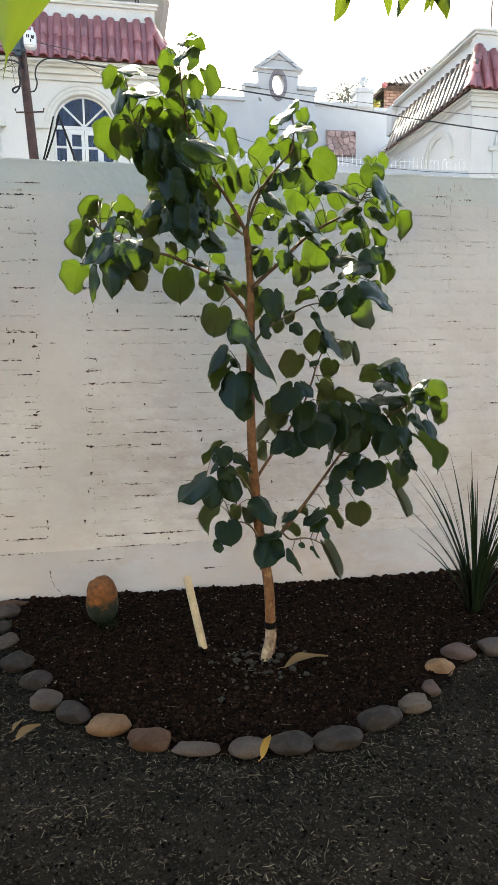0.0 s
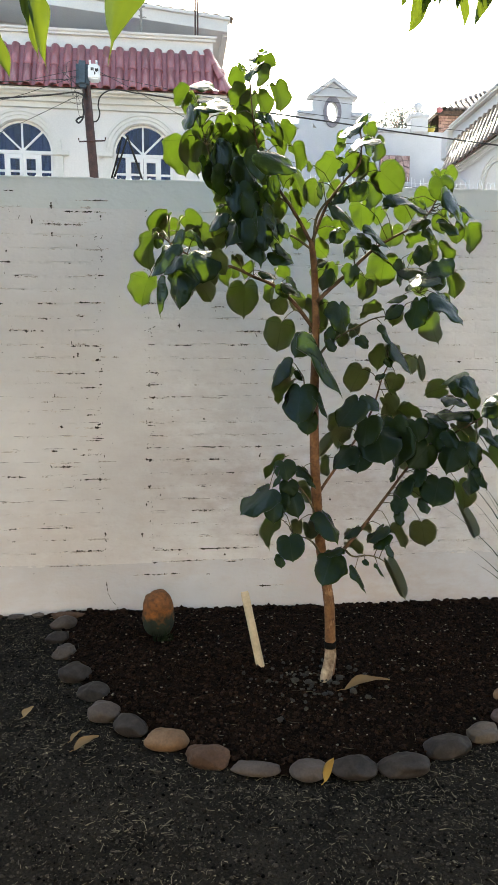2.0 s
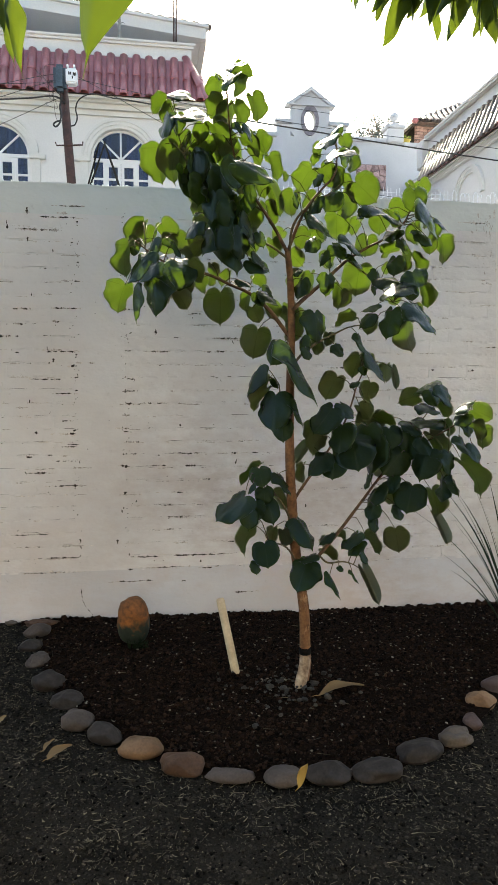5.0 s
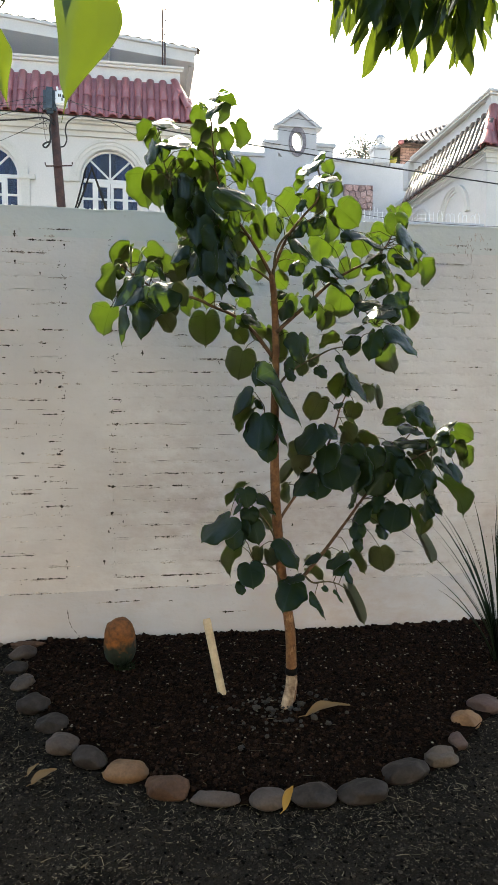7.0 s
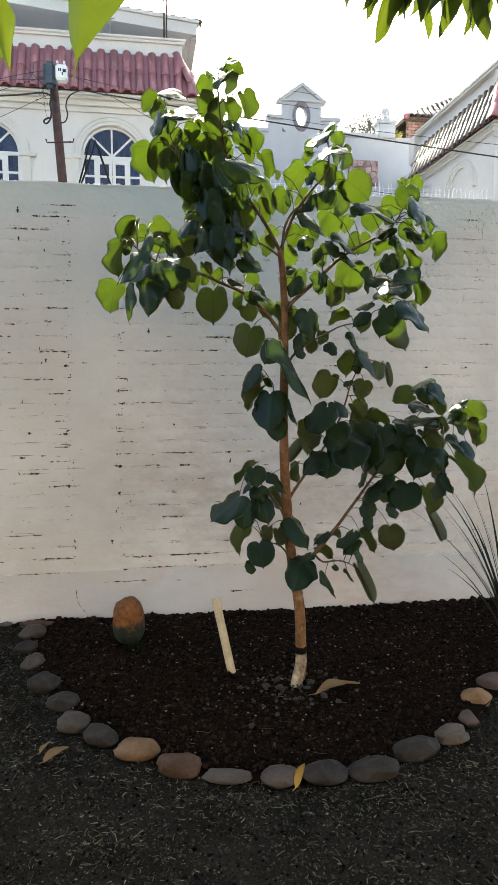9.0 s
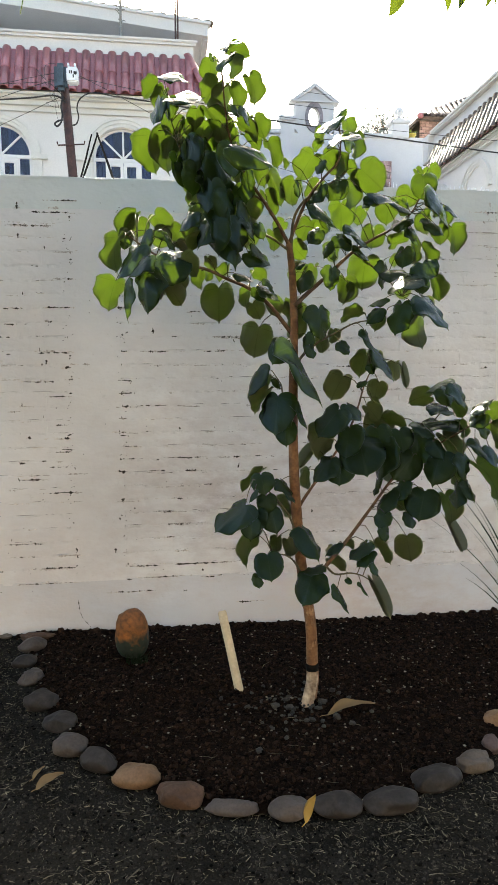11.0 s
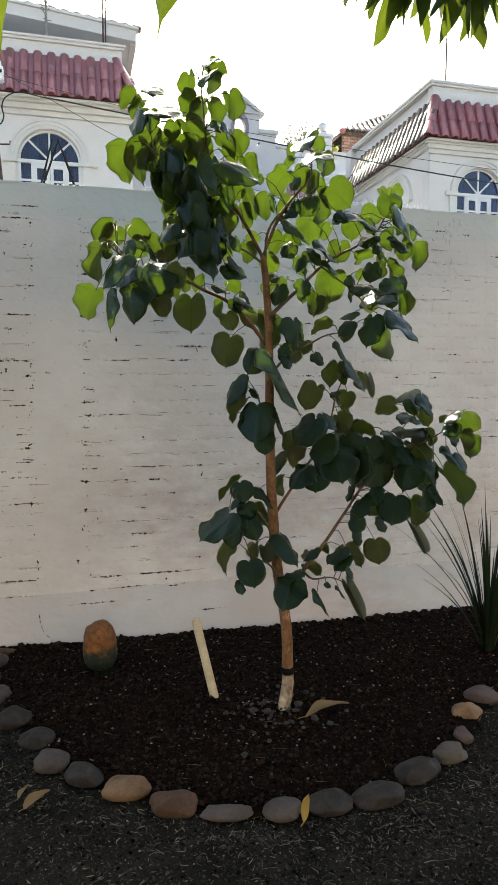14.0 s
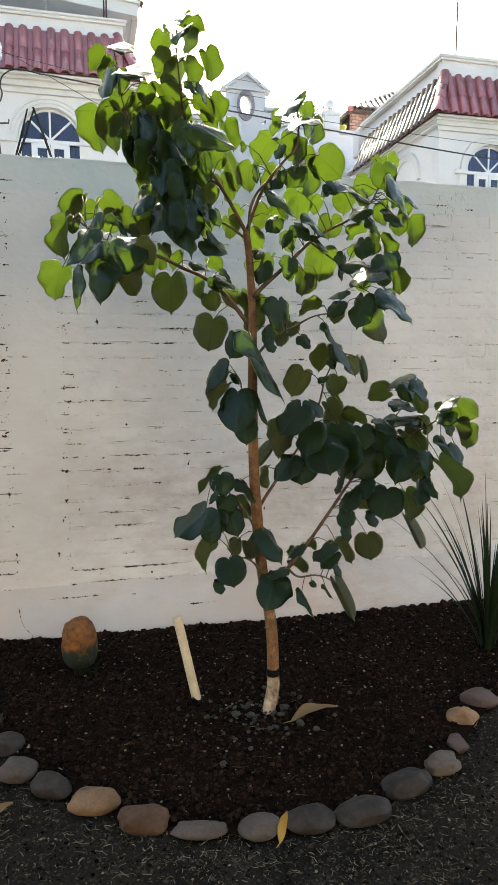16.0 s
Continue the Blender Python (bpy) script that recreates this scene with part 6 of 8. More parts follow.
# ---- the young tree ----
def heart_mesh(k, fold, bend, wave, tip=1.0):
    """A broad heart-shaped blade of unit size, its tip towards +y and its upper side towards +z: a dark glossy upper skin over a dull olive lower one.
    fold: degrees by which each half turns up from the midrib; bend: degrees by which the blade droops from base to tip."""
    rnd = random.Random(k)
    edge = [(0.0, 0.0), (0.085, -0.11), (0.24, -0.155), (0.41, -0.085), (0.525, 0.10), (0.55, 0.34), (0.51, 0.56), (0.395, 0.745), (0.235, 0.87), (0.06, 0.94), (0.0, 0.96 + 0.07 * tip)]
    mid = [0.0, 0.015, 0.04, 0.09, 0.20, 0.35, 0.53, 0.70, 0.82, 0.90, 0.96 + 0.07 * tip]
    fine = smooth_line([(*e, m) for e, m in zip(edge, mid)], 2)
    edge, mid = [(p[0], p[1]) for p in fine], [p[2] for p in fine]
    halves = {s: radians(fold * (1 + rnd.uniform(-0.22, 0.22)) + rnd.uniform(-6, 6)) for s in (-1, 1)}
    arc = radians(bend)
    curl = rnd.uniform(-0.5, 0.5)
    bm = bmesh.new()

    def put(x, y):
        s, r = (1 if x > 0 else -1), abs(x)
        a = halves[s] * (1 - 0.25 * y)
        soft = math.sqrt(r * r + 0.0009) - 0.03
        z = math.sin(a) * soft + wave * r * (math.sin(6 * y + 4 * s * r + k) + 0.5 * math.sin(13 * y + 7 * x + 2 * k)) + 0.05 * r * math.cos(9 * math.atan2(x, y + 0.05)) + curl * max(0, r - 0.3) ** 2 * 1.6
        x = s * r * math.cos(a)
        turn_ = arc * max(0, y - 0.05)
        if abs(arc) > 0.01:
            rad = 1 / arc
            return bm.verts.new((x, math.sin(turn_) * (rad + z) + min(y, 0.05) - 0.47, math.cos(turn_) * (rad + z) - rad))
        return bm.verts.new((x, y - 0.47, z))

    spine = [put(0, y) for y in mid]
    for s in (-1, 1):
        cols = [spine]
        for t in (0.25, 0.5, 0.75, 1.0):
            cols.append([put(s * x * t * (1 + (rnd.uniform(-0.03, 0.03) if t == 1 else 0)), m + (y - m) * t) if 0 < i < len(mid) - 1 else None for i, ((x, y), m) in enumerate(zip(edge, mid))])
        for a, b in zip(cols, cols[1:]):
            for i in range(len(mid) - 1):
                f = list(dict.fromkeys((a[i] or spine[i], b[i] or spine[i], b[i + 1] or spine[i + 1], a[i + 1] or spine[i + 1])))
                if len(f) > 2:
                    bm.faces.new(f if s > 0 else f[::-1])
    bmesh.ops.triangulate(bm, faces=list(bm.faces))
    bm.normal_update()
    top, rim = list(bm.faces), [e for e in bm.edges if len(e.link_faces) == 1]
    below = {v: bm.verts.new(v.co - v.normal * 0.006) for v in list(bm.verts)}
    for f in top:
        bm.faces.new([below[v] for v in reversed(f.verts)]).material_index = 1
    for e in rim:
        p, q = e.verts
        bm.faces.new((p, q, below[q], below[p])).material_index = 1
    bmesh.ops.recalc_face_normals(bm, faces=bm.faces)
    me = bpy.data.meshes.new("leaf")
    bm.to_mesh(me)
    bm.free()
    me.materials.append(LEAF)
    me.materials.append(LEAFBACK)
    me.polygons.foreach_set("use_smooth", [True] * len(me.polygons))
    return me


# blades by how far they are folded: flat, then tented down by three degrees, then cupped up by three degrees
HEARTS = [[heart_mesh(20 * g + i, fold * (0.8 + 0.13 * i), bend_ * (0.5 if g == 1 else 1), 0.10 + 0.03 * (i % 3), 0.7 + 0.3 * (i % 4)) for i, bend_ in enumerate((18, 45, 5, 60, 30))] for g, fold in enumerate((-6, -18, -46, -68, 16, 44, 66))]
tree = empty("young_tree", (2.262, 3.31, 0.02), "young slender tree with broad heart-shaped green leaves and tan trunk", "tree")
pick = random.Random(17)
limb_points = []


def limb(name, points):
    line = smooth_line(points, 4)
    limb_points.extend(Vector(p[:3]) for p in line)
    bm = bmesh.new()
    tube(bm, [Vector(p[:3]) - tree.location for p in line], [p[3] * (1 if name == "trunk" else 0.82) for p in line], 12 if name == "trunk" else 8, 0.10, len(line))
    part(name, bm, BARK if name == "trunk" else BRANCH if points[0][3] > 0.008 else TWIG, tree, "", True)


def add_leaves(leaves):
    """Leaves by place, size, turn and fold, each with a bowed stalk from the nearest limb."""
    for x, y, z, size, rx, ry, rz, fold, narrow in leaves:
        m = pose(x, y, z, rx, ry, rz) @ Matrix.Diagonal((size * narrow * pick.uniform(0.95, 1.05), size, size, 1))
        leaf = piece("leaf", pick.choice(HEARTS[fold]), tree, Matrix.Translation(-tree.location) @ m)
        base = m @ Vector((0, -0.47, 0))
        near = min(limb_points, key=lambda p: (p - base).length + 0.3 * max(0, p.z - base.z))
        bow = (near + base) / 2 + Vector((0, 0, 0.22 * (near - base).length))
        back = m.inverted()
        bm = bmesh.new()
        tube(bm, [back @ p for p in (near, near.lerp(bow, 0.8), base.lerp(bow, 0.5), base)], [r / size for r in (0.0022, 0.0019, 0.0016, 0.0014)], 5)
        part("stalk", bm, TWIG, leaf, "", True)


# trunk
limb("trunk", [(2.261, 3.31, -0.025, 0.03), (2.285, 3.325, 0.089, 0.027), (2.283, 3.32, 0.165, 0.025), (2.27, 3.3, 0.373, 0.023), (2.23, 3.29, 0.608, 0.0225), (2.201, 3.28, 0.912, 0.021), (2.193, 3.28, 1.158, 0.019), (2.203, 3.322, 1.401, 0.018), (2.217, 3.379, 1.602, 0.0165), (2.221, 3.428, 1.806, 0.015), (2.208, 3.432, 1.936, 0.013)])
# left arm
limb("branch", [(2.219, 3.387, 1.552, 0.011), (2.126, 3.413, 1.678, 0.01), (2.036, 3.412, 1.75, 0.009), (1.947, 3.389, 1.782, 0.008), (1.839, 3.274, 1.805, 0.007), (1.723, 3.262, 1.817, 0.0055), (1.609, 3.275, 1.885, 0.004), (1.553, 3.229, 1.919, 0.003)])
# upper left
limb("branch", [(2.21, 3.43, 1.926, 0.01), (2.16, 3.431, 2.016, 0.009), (2.094, 3.376, 2.088, 0.008), (2.028, 3.344, 2.161, 0.007), (1.982, 3.365, 2.247, 0.006), (1.955, 3.346, 2.322, 0.005), (1.939, 3.305, 2.365, 0.004), (1.926, 3.275, 2.445, 0.0035), (1.919, 3.287, 2.55, 0.003)])
# upper left side
limb("branch", [(2.094, 3.376, 2.088, 0.006), (2.043, 3.364, 2.108, 0.0055), (1.971, 3.375, 2.096, 0.005), (1.876, 3.4, 2.134, 0.004), (1.78, 3.418, 2.254, 0.003), (1.73, 3.349, 2.369, 0.0025)])
# left low side
limb("branch", [(2.21, 3.427, 1.905, 0.007), (2.131, 3.444, 1.962, 0.006), (2.049, 3.403, 1.971, 0.005), (1.97, 3.366, 1.938, 0.004), (1.92, 3.36, 1.96, 0.003)])
# upper middle
limb("branch", [(2.208, 3.432, 1.936, 0.009), (2.249, 3.431, 2.044, 0.008), (2.292, 3.417, 2.13, 0.007), (2.358, 3.423, 2.209, 0.006), (2.416, 3.43, 2.276, 0.005), (2.429, 3.45, 2.37, 0.004), (2.43, 3.485, 2.457, 0.003)])
# upper middle stem
limb("branch", [(2.215, 3.427, 1.906, 0.008), (2.225, 3.429, 2.03, 0.007), (2.265, 3.415, 2.103, 0.006), (2.333, 3.431, 2.158, 0.005), (2.417, 3.451, 2.206, 0.004)])
# right arm
limb("branch", [(2.22, 3.384, 1.677, 0.012), (2.283, 3.429, 1.733, 0.011), (2.39, 3.478, 1.822, 0.01), (2.516, 3.554, 1.931, 0.009), (2.618, 3.57, 1.994, 0.007), (2.677, 3.506, 2.023, 0.006), (2.739, 3.45, 2.077, 0.005), (2.773, 3.457, 2.131, 0.004), (2.799, 3.47, 2.186, 0.003)])
# right arm side
limb("branch", [(2.516, 3.554, 1.931, 0.006), (2.596, 3.583, 1.89, 0.005), (2.645, 3.48, 1.81, 0.004), (2.666, 3.348, 1.717, 0.003)])
# right spur
limb("branch", [(2.212, 3.339, 1.427, 0.008), (2.254, 3.353, 1.481, 0.007), (2.32, 3.36, 1.532, 0.006), (2.399, 3.367, 1.572, 0.005), (2.477, 3.371, 1.609, 0.004), (2.576, 3.351, 1.623, 0.003)])
# middle right
limb("branch", [(2.204, 3.281, 0.837, 0.009), (2.246, 3.3, 0.895, 0.008), (2.295, 3.307, 0.96, 0.007), (2.359, 3.295, 1.056, 0.006), (2.415, 3.273, 1.156, 0.0055), (2.458, 3.277, 1.254, 0.005), (2.503, 3.333, 1.347, 0.004), (2.541, 3.355, 1.415, 0.003)])
# lower right
limb("branch", [(2.215, 3.211, 0.568, 0.011), (2.264, 3.207, 0.58, 0.0105), (2.327, 3.211, 0.646, 0.01), (2.403, 3.214, 0.733, 0.009), (2.508, 3.253, 0.846, 0.008), (2.62, 3.285, 0.97, 0.007), (2.711, 3.26, 1.055, 0.006), (2.795, 3.212, 1.121, 0.005), (2.827, 3.087, 1.18, 0.004), (2.872, 3.004, 1.242, 0.003)])
# lower right side
limb("branch", [(2.711, 3.26, 1.055, 0.005), (2.751, 3.264, 1.155, 0.004), (2.805, 3.27, 1.23, 0.003), (2.854, 3.235, 1.293, 0.0025)])
# low right
limb("branch", [(2.313, 3.207, 0.627, 0.006), (2.337, 3.156, 0.61, 0.005), (2.39, 3.126, 0.621, 0.004), (2.445, 3.146, 0.601, 0.003), (2.491, 3.167, 0.568, 0.002)])
# low left
limb("branch", [(2.202, 3.27, 0.764, 0.006), (2.167, 3.279, 0.839, 0.005), (2.118, 3.285, 0.901, 0.004), (2.068, 3.281, 0.953, 0.003), (2.029, 3.274, 0.992, 0.0025)])
# low left side
limb("branch", [(2.211, 3.212, 0.605, 0.006), (2.182, 3.217, 0.654, 0.005), (2.143, 3.216, 0.681, 0.004), (2.096, 3.198, 0.688, 0.003)])
# side twig
limb("branch", [(2.196, 3.292, 1.292, 0.005), (2.156, 3.297, 1.316, 0.004), (2.148, 3.324, 1.365, 0.003), (2.107, 3.447, 1.403, 0.0025)])

# leaves
add_leaves([(1.885, 3.377, 2.574, 0.084, -58, -15, 22, 4, 1), (1.93, 3.203, 2.548, 0.082, 36, 47, -95, 1, 1), (1.882, 3.238, 2.562, 0.03, -80, 20, -131, 1, 1), (1.996, 3.347, 2.64, 0.086, -3, -9, -82, 4, 1), (1.979, 3.351, 2.582, 0.084, -63, 25, -59, 4, 1), (2.042, 3.241, 2.461, 0.1, -45, 2, -55, 4, 1), (1.883, 3.37, 2.498, 0.095, -35, 2, 49, 4, 1), (1.927, 3.393, 2.475, 0.103, -58, -18, 45, 4, 1), (1.976, 3.295, 2.45, 0.093, -46, 1, -52, 4, 1), (1.958, 3.165, 2.35, 0.049, -56, 28, -130, 1, 1), (1.65, 3.424, 2.516, 0.083, -27, 5, 60, 4, 1)])
add_leaves([(1.745, 3.232, 2.493, 0.105, 5, 31, -99, 0, 1), (1.684, 3.415, 2.481, 0.081, -42, -1, 49, 4, 1), (1.78, 3.231, 2.421, 0.143, 9, 31, -95, 0, 1), (1.672, 3.292, 2.385, 0.097, -77, -16, 122, 1, 1), (1.712, 3.253, 2.38, 0.079, -88, -13, 133, 1, 1), (1.648, 3.569, 2.32, 0.157, -67, -21, 53, 4, 1), (1.701, 3.554, 2.334, 0.172, -50, -7, 51, 4, 1), (1.732, 3.442, 2.393, 0.087, -53, 28, 15, 4, 1), (1.794, 3.446, 2.387, 0.064, -60, 12, -38, 4, 1), (1.831, 3.421, 2.413, 0.075, -59, -9, 19, 4, 1), (1.922, 3.403, 2.393, 0.147, -38, -3, -60, 4, 1)])
add_leaves([(1.856, 3.474, 2.38, 0.095, -55, 8, 17, 4, 1), (1.951, 3.442, 2.357, 0.101, -49, -1, -48, 4, 1), (2.031, 3.319, 2.345, 0.11, -23, 0, -76, 4, 1), (2.069, 3.286, 2.341, 0.088, -43, 1, -61, 4, 1), (1.975, 2.895, 2.105, 0.147, -42, 51, -140, 1, 0.62), (2.134, 3.39, 2.277, 0.108, -56, 14, -67, 4, 1), (2.183, 3.388, 2.24, 0.04, -54, 6, -60, 4, 1), (2.053, 3.388, 2.321, 0.086, -31, -9, -66, 4, 1), (1.999, 3.156, 2.328, 0.067, -67, 15, -118, 1, 1), (1.749, 3.385, 2.211, 0.094, -90, 4, -114, 1, 1), (1.783, 3.36, 2.231, 0.154, -92, -4, 113, 1, 1)])
add_leaves([(1.854, 3.375, 2.226, 0.172, -90, 5, -139, 1, 1), (1.932, 3.333, 2.155, 0.132, -89, 5, -146, 1, 1), (1.96, 3.336, 2.092, 0.093, -79, -11, 124, 1, 1), (1.96, 3.316, 1.933, 0.228, -85, 3, -139, 1, 1), (1.859, 3.275, 1.959, 0.164, -66, -14, 116, 1, 1), (2.032, 3.314, 1.985, 0.147, -73, 5, -116, 1, 1), (1.864, 3.328, 2.111, 0.1, -71, 9, -115, 1, 1), (1.8, 3.512, 2.181, 0.068, -47, 17, 34, 4, 1), (1.816, 3.474, 2.109, 0.066, -53, 2, 39, 4, 1), (1.82, 3.324, 2.067, 0.072, 8, -27, 92, 0, 1), (1.777, 3.284, 1.983, 0.093, -52, -22, 117, 1, 1)])
add_leaves([(1.805, 3.409, 1.978, 0.1, -46, 7, 48, 4, 1), (1.814, 3.355, 1.915, 0.089, -44, 8, 49, 4, 1), (2.066, 3.335, 1.857, 0.101, -34, 35, -129, 1, 1), (2.084, 3.361, 1.875, 0.098, -53, 8, -118, 1, 1), (2.055, 3.466, 2.08, 0.105, -53, -1, -54, 4, 1), (2.134, 3.481, 2.104, 0.107, -57, 11, -69, 4, 1), (2.152, 3.432, 2.153, 0.135, -59, -15, -27, 6, 0.66), (2.22, 3.47, 2.153, 0.107, -56, -1, 29, 4, 1), (2.081, 3.413, 2.204, 0.104, -52, 3, -56, 4, 1), (2.087, 3.385, 1.974, 0.066, -71, 18, -145, 1, 1), (2.182, 3.519, 2.021, 0.062, -41, 24, 34, 4, 1)])
add_leaves([(2.163, 3.507, 1.963, 0.085, -62, 1, -47, 4, 1), (2.038, 3.483, 1.974, 0.114, -61, 3, -50, 4, 1), (1.902, 3.364, 2.164, 0.122, -86, 7, -137, 1, 1), (1.783, 3.376, 2.178, 0.095, -77, 15, -134, 1, 1), (1.535, 3.444, 2.01, 0.121, -30, 0, 69, 4, 1), (1.584, 3.473, 2.007, 0.097, -31, 22, 9, 0, 1), (1.692, 3.45, 2.013, 0.092, -43, -32, -40, 4, 1), (1.747, 3.42, 1.955, 0.089, -50, -9, -48, 4, 1), (1.542, 3.385, 1.932, 0.069, -55, 9, 39, 4, 1), (1.501, 3.209, 1.845, 0.134, -61, -10, 63, 4, 1), (1.546, 3.183, 1.87, 0.035, -85, -5, 156, 1, 1)])
add_leaves([(1.559, 3.092, 1.798, 0.139, -54, -15, 119, 1, 1), (1.607, 3.196, 1.886, 0.088, -66, -10, 118, 1, 1), (1.612, 3.359, 1.894, 0.047, -55, 6, 41, 4, 1), (1.686, 3.248, 1.92, 0.046, -54, 27, -130, 1, 1), (1.721, 3.212, 1.889, 0.072, -61, 7, -112, 1, 1), (1.76, 3.323, 1.882, 0.071, -51, 0, -59, 4, 1), (1.686, 3.436, 1.952, 0.086, -43, -43, -20, 0, 1), (1.696, 3.032, 1.773, 0.131, -35, -48, 125, 1, 1), (1.762, 3.18, 1.824, 0.057, -19, 29, -113, 1, 1), (1.598, 3.035, 1.773, 0.1, -45, -16, 114, 1, 1), (1.617, 3.041, 1.681, 0.143, -85, 3, 127, 1, 1)])
add_leaves([(1.484, 3.296, 1.705, 0.119, -60, 4, 47, 4, 1), (1.534, 3.177, 1.665, 0.137, -79, 4, 104, 1, 1), (1.666, 3.08, 1.718, 0.082, -46, -29, -5, 0, 1), (1.727, 3.062, 1.674, 0.077, -58, -27, -29, 4, 1), (1.747, 3.082, 1.729, 0.061, -55, -21, -36, 4, 1), (1.78, 3.045, 1.777, 0.085, -38, -24, -55, 4, 1), (1.824, 3.376, 1.778, 0.077, -60, -5, 53, 4, 1), (1.664, 3.087, 1.677, 0.036, -50, -19, -44, 4, 1), (1.933, 3.643, 1.709, 0.153, -72, -3, 8, 4, 1), (1.876, 3.375, 1.834, 0.064, -62, 3, -50, 4, 1), (1.871, 3.4, 1.795, 0.045, -68, 5, -40, 4, 1)])
add_leaves([(1.933, 3.439, 1.814, 0.078, -54, 1, 47, 4, 1), (2.004, 3.303, 1.779, 0.073, -24, 22, -118, 1, 1), (2.095, 3.49, 1.816, 0.071, -37, -19, -64, 4, 1), (2.115, 3.34, 1.752, 0.064, -52, 7, -120, 1, 1), (2.119, 3.356, 1.724, 0.099, -39, 14, -122, 1, 1), (2.038, 3.538, 1.727, 0.082, -68, -7, 44, 4, 1), (2.073, 3.35, 1.717, 0.064, -67, 19, -151, 1, 1), (2.085, 3.527, 1.67, 0.077, -63, -20, -32, 4, 1), (2.155, 3.474, 1.682, 0.078, -66, -25, -25, 4, 1), (2.23, 3.467, 1.612, 0.151, -76, 10, -63, 4, 1), (2.1, 3.653, 1.546, 0.141, -72, 9, 3, 4, 1)])
add_leaves([(2.235, 3.454, 1.679, 0.085, -55, -11, -57, 4, 1), (2.244, 3.367, 1.841, 0.041, 28, 46, -99, 1, 1), (2.266, 3.514, 1.92, 0.082, -51, -33, -43, 4, 1), (2.257, 3.515, 1.827, 0.091, -49, 13, 34, 4, 1), (2.253, 3.376, 1.768, 0.088, -76, -4, 114, 1, 1), (2.333, 3.556, 1.815, 0.109, -68, -9, 38, 4, 1), (2.426, 3.559, 1.926, 0.079, -68, -8, 19, 4, 1), (2.354, 3.41, 1.909, 0.071, -66, -13, 110, 1, 1), (2.408, 3.451, 1.904, 0.064, -73, 7, -136, 1, 1), (2.388, 3.41, 1.792, 0.094, -86, -2, -152, 1, 1), (2.476, 3.496, 1.755, 0.113, -68, 1, -48, 4, 1)])
add_leaves([(2.477, 3.462, 1.744, 0.083, -75, 15, -82, 4, 1), (2.316, 3.309, 1.6, 0.13, -76, 2, -148, 1, 1), (2.154, 3.399, 1.491, 0.111, -67, -23, 143, 1, 1), (2.224, 3.174, 1.401, 0.257, -61, -2, -124, 1, 1), (2.247, 3.308, 1.519, 0.082, -79, 3, 118, 1, 1), (2.348, 3.421, 1.52, 0.067, -64, -18, -44, 4, 1), (2.265, 3.26, 1.485, 0.055, -70, 8, -153, 1, 1), (2.402, 3.434, 1.556, 0.06, -74, 5, -50, 4, 1), (2.402, 3.266, 1.501, 0.061, -53, 22, -148, 1, 1), (2.488, 3.482, 1.648, 0.1, -12, 11, 57, 4, 1), (2.528, 3.31, 1.637, 0.084, -46, -29, 110, 1, 1)])
add_leaves([(2.593, 3.432, 1.616, 0.074, -66, 11, 10, 4, 1), (2.559, 3.35, 1.7, 0.08, -14, -20, 88, 1, 1), (2.603, 3.232, 1.615, 0.127, -72, -8, 119, 1, 1), (2.713, 3.316, 1.57, 0.144, -75, -9, 32, 4, 1), (2.75, 3.301, 1.665, 0.077, -69, -3, -46, 4, 1), (2.807, 3.315, 1.743, 0.098, -60, -6, -65, 4, 1), (2.692, 3.203, 1.738, 0.06, -75, 8, 158, 0, 1), (2.718, 3.24, 1.8, 0.105, -51, 13, 158, 0, 1), (2.635, 3.208, 1.767, 0.134, 19, 32, -136, 0, 1), (2.709, 3.092, 1.633, 0.158, -43, 10, -134, 1, 1), (2.699, 3.424, 1.748, 0.072, -67, -10, -39, 4, 1)])
add_leaves([(2.653, 3.375, 1.818, 0.11, -6, 31, -125, 1, 1), (2.579, 3.595, 1.845, 0.141, -68, 6, -7, 4, 1), (2.619, 3.422, 1.807, 0.107, -85, -3, -128, 1, 1), (2.539, 3.524, 1.988, 0.132, -51, 13, -129, 1, 1), (2.544, 3.488, 1.912, 0.087, -53, 14, -133, 1, 1), (2.641, 3.658, 2.015, 0.1, -67, 6, -17, 4, 1), (2.471, 3.496, 1.962, 0.098, -39, 30, -136, 1, 1), (2.722, 3.525, 1.979, 0.09, 25, -26, -113, 4, 1), (2.686, 3.39, 1.879, 0.083, -84, -4, 128, 1, 1), (2.826, 3.462, 1.902, 0.114, -52, 3, -81, 4, 1), (2.774, 3.477, 1.914, 0.096, -70, 13, -78, 4, 1)])
add_leaves([(2.715, 3.561, 1.898, 0.058, -66, -6, 24, 4, 1), (2.774, 3.394, 2.171, 0.103, -79, 6, 160, 0, 1), (2.862, 3.513, 2.261, 0.069, -55, -21, -44, 4, 1), (2.807, 3.533, 2.272, 0.044, -43, -17, -65, 4, 1), (2.819, 3.315, 2.069, 0.166, -66, 8, -132, 1, 1), (2.961, 3.481, 1.979, 0.121, -59, 4, -75, 4, 1), (2.874, 3.457, 1.99, 0.078, -63, 2, -58, 4, 1), (2.796, 3.324, 1.999, 0.1, -45, 22, -140, 1, 1), (2.864, 3.303, 2.048, 0.066, -52, 14, -136, 1, 1), (2.763, 3.562, 2.173, 0.092, -43, 20, -13, 0, 1), (2.691, 3.417, 2.097, 0.055, -87, 15, 172, 1, 1)])
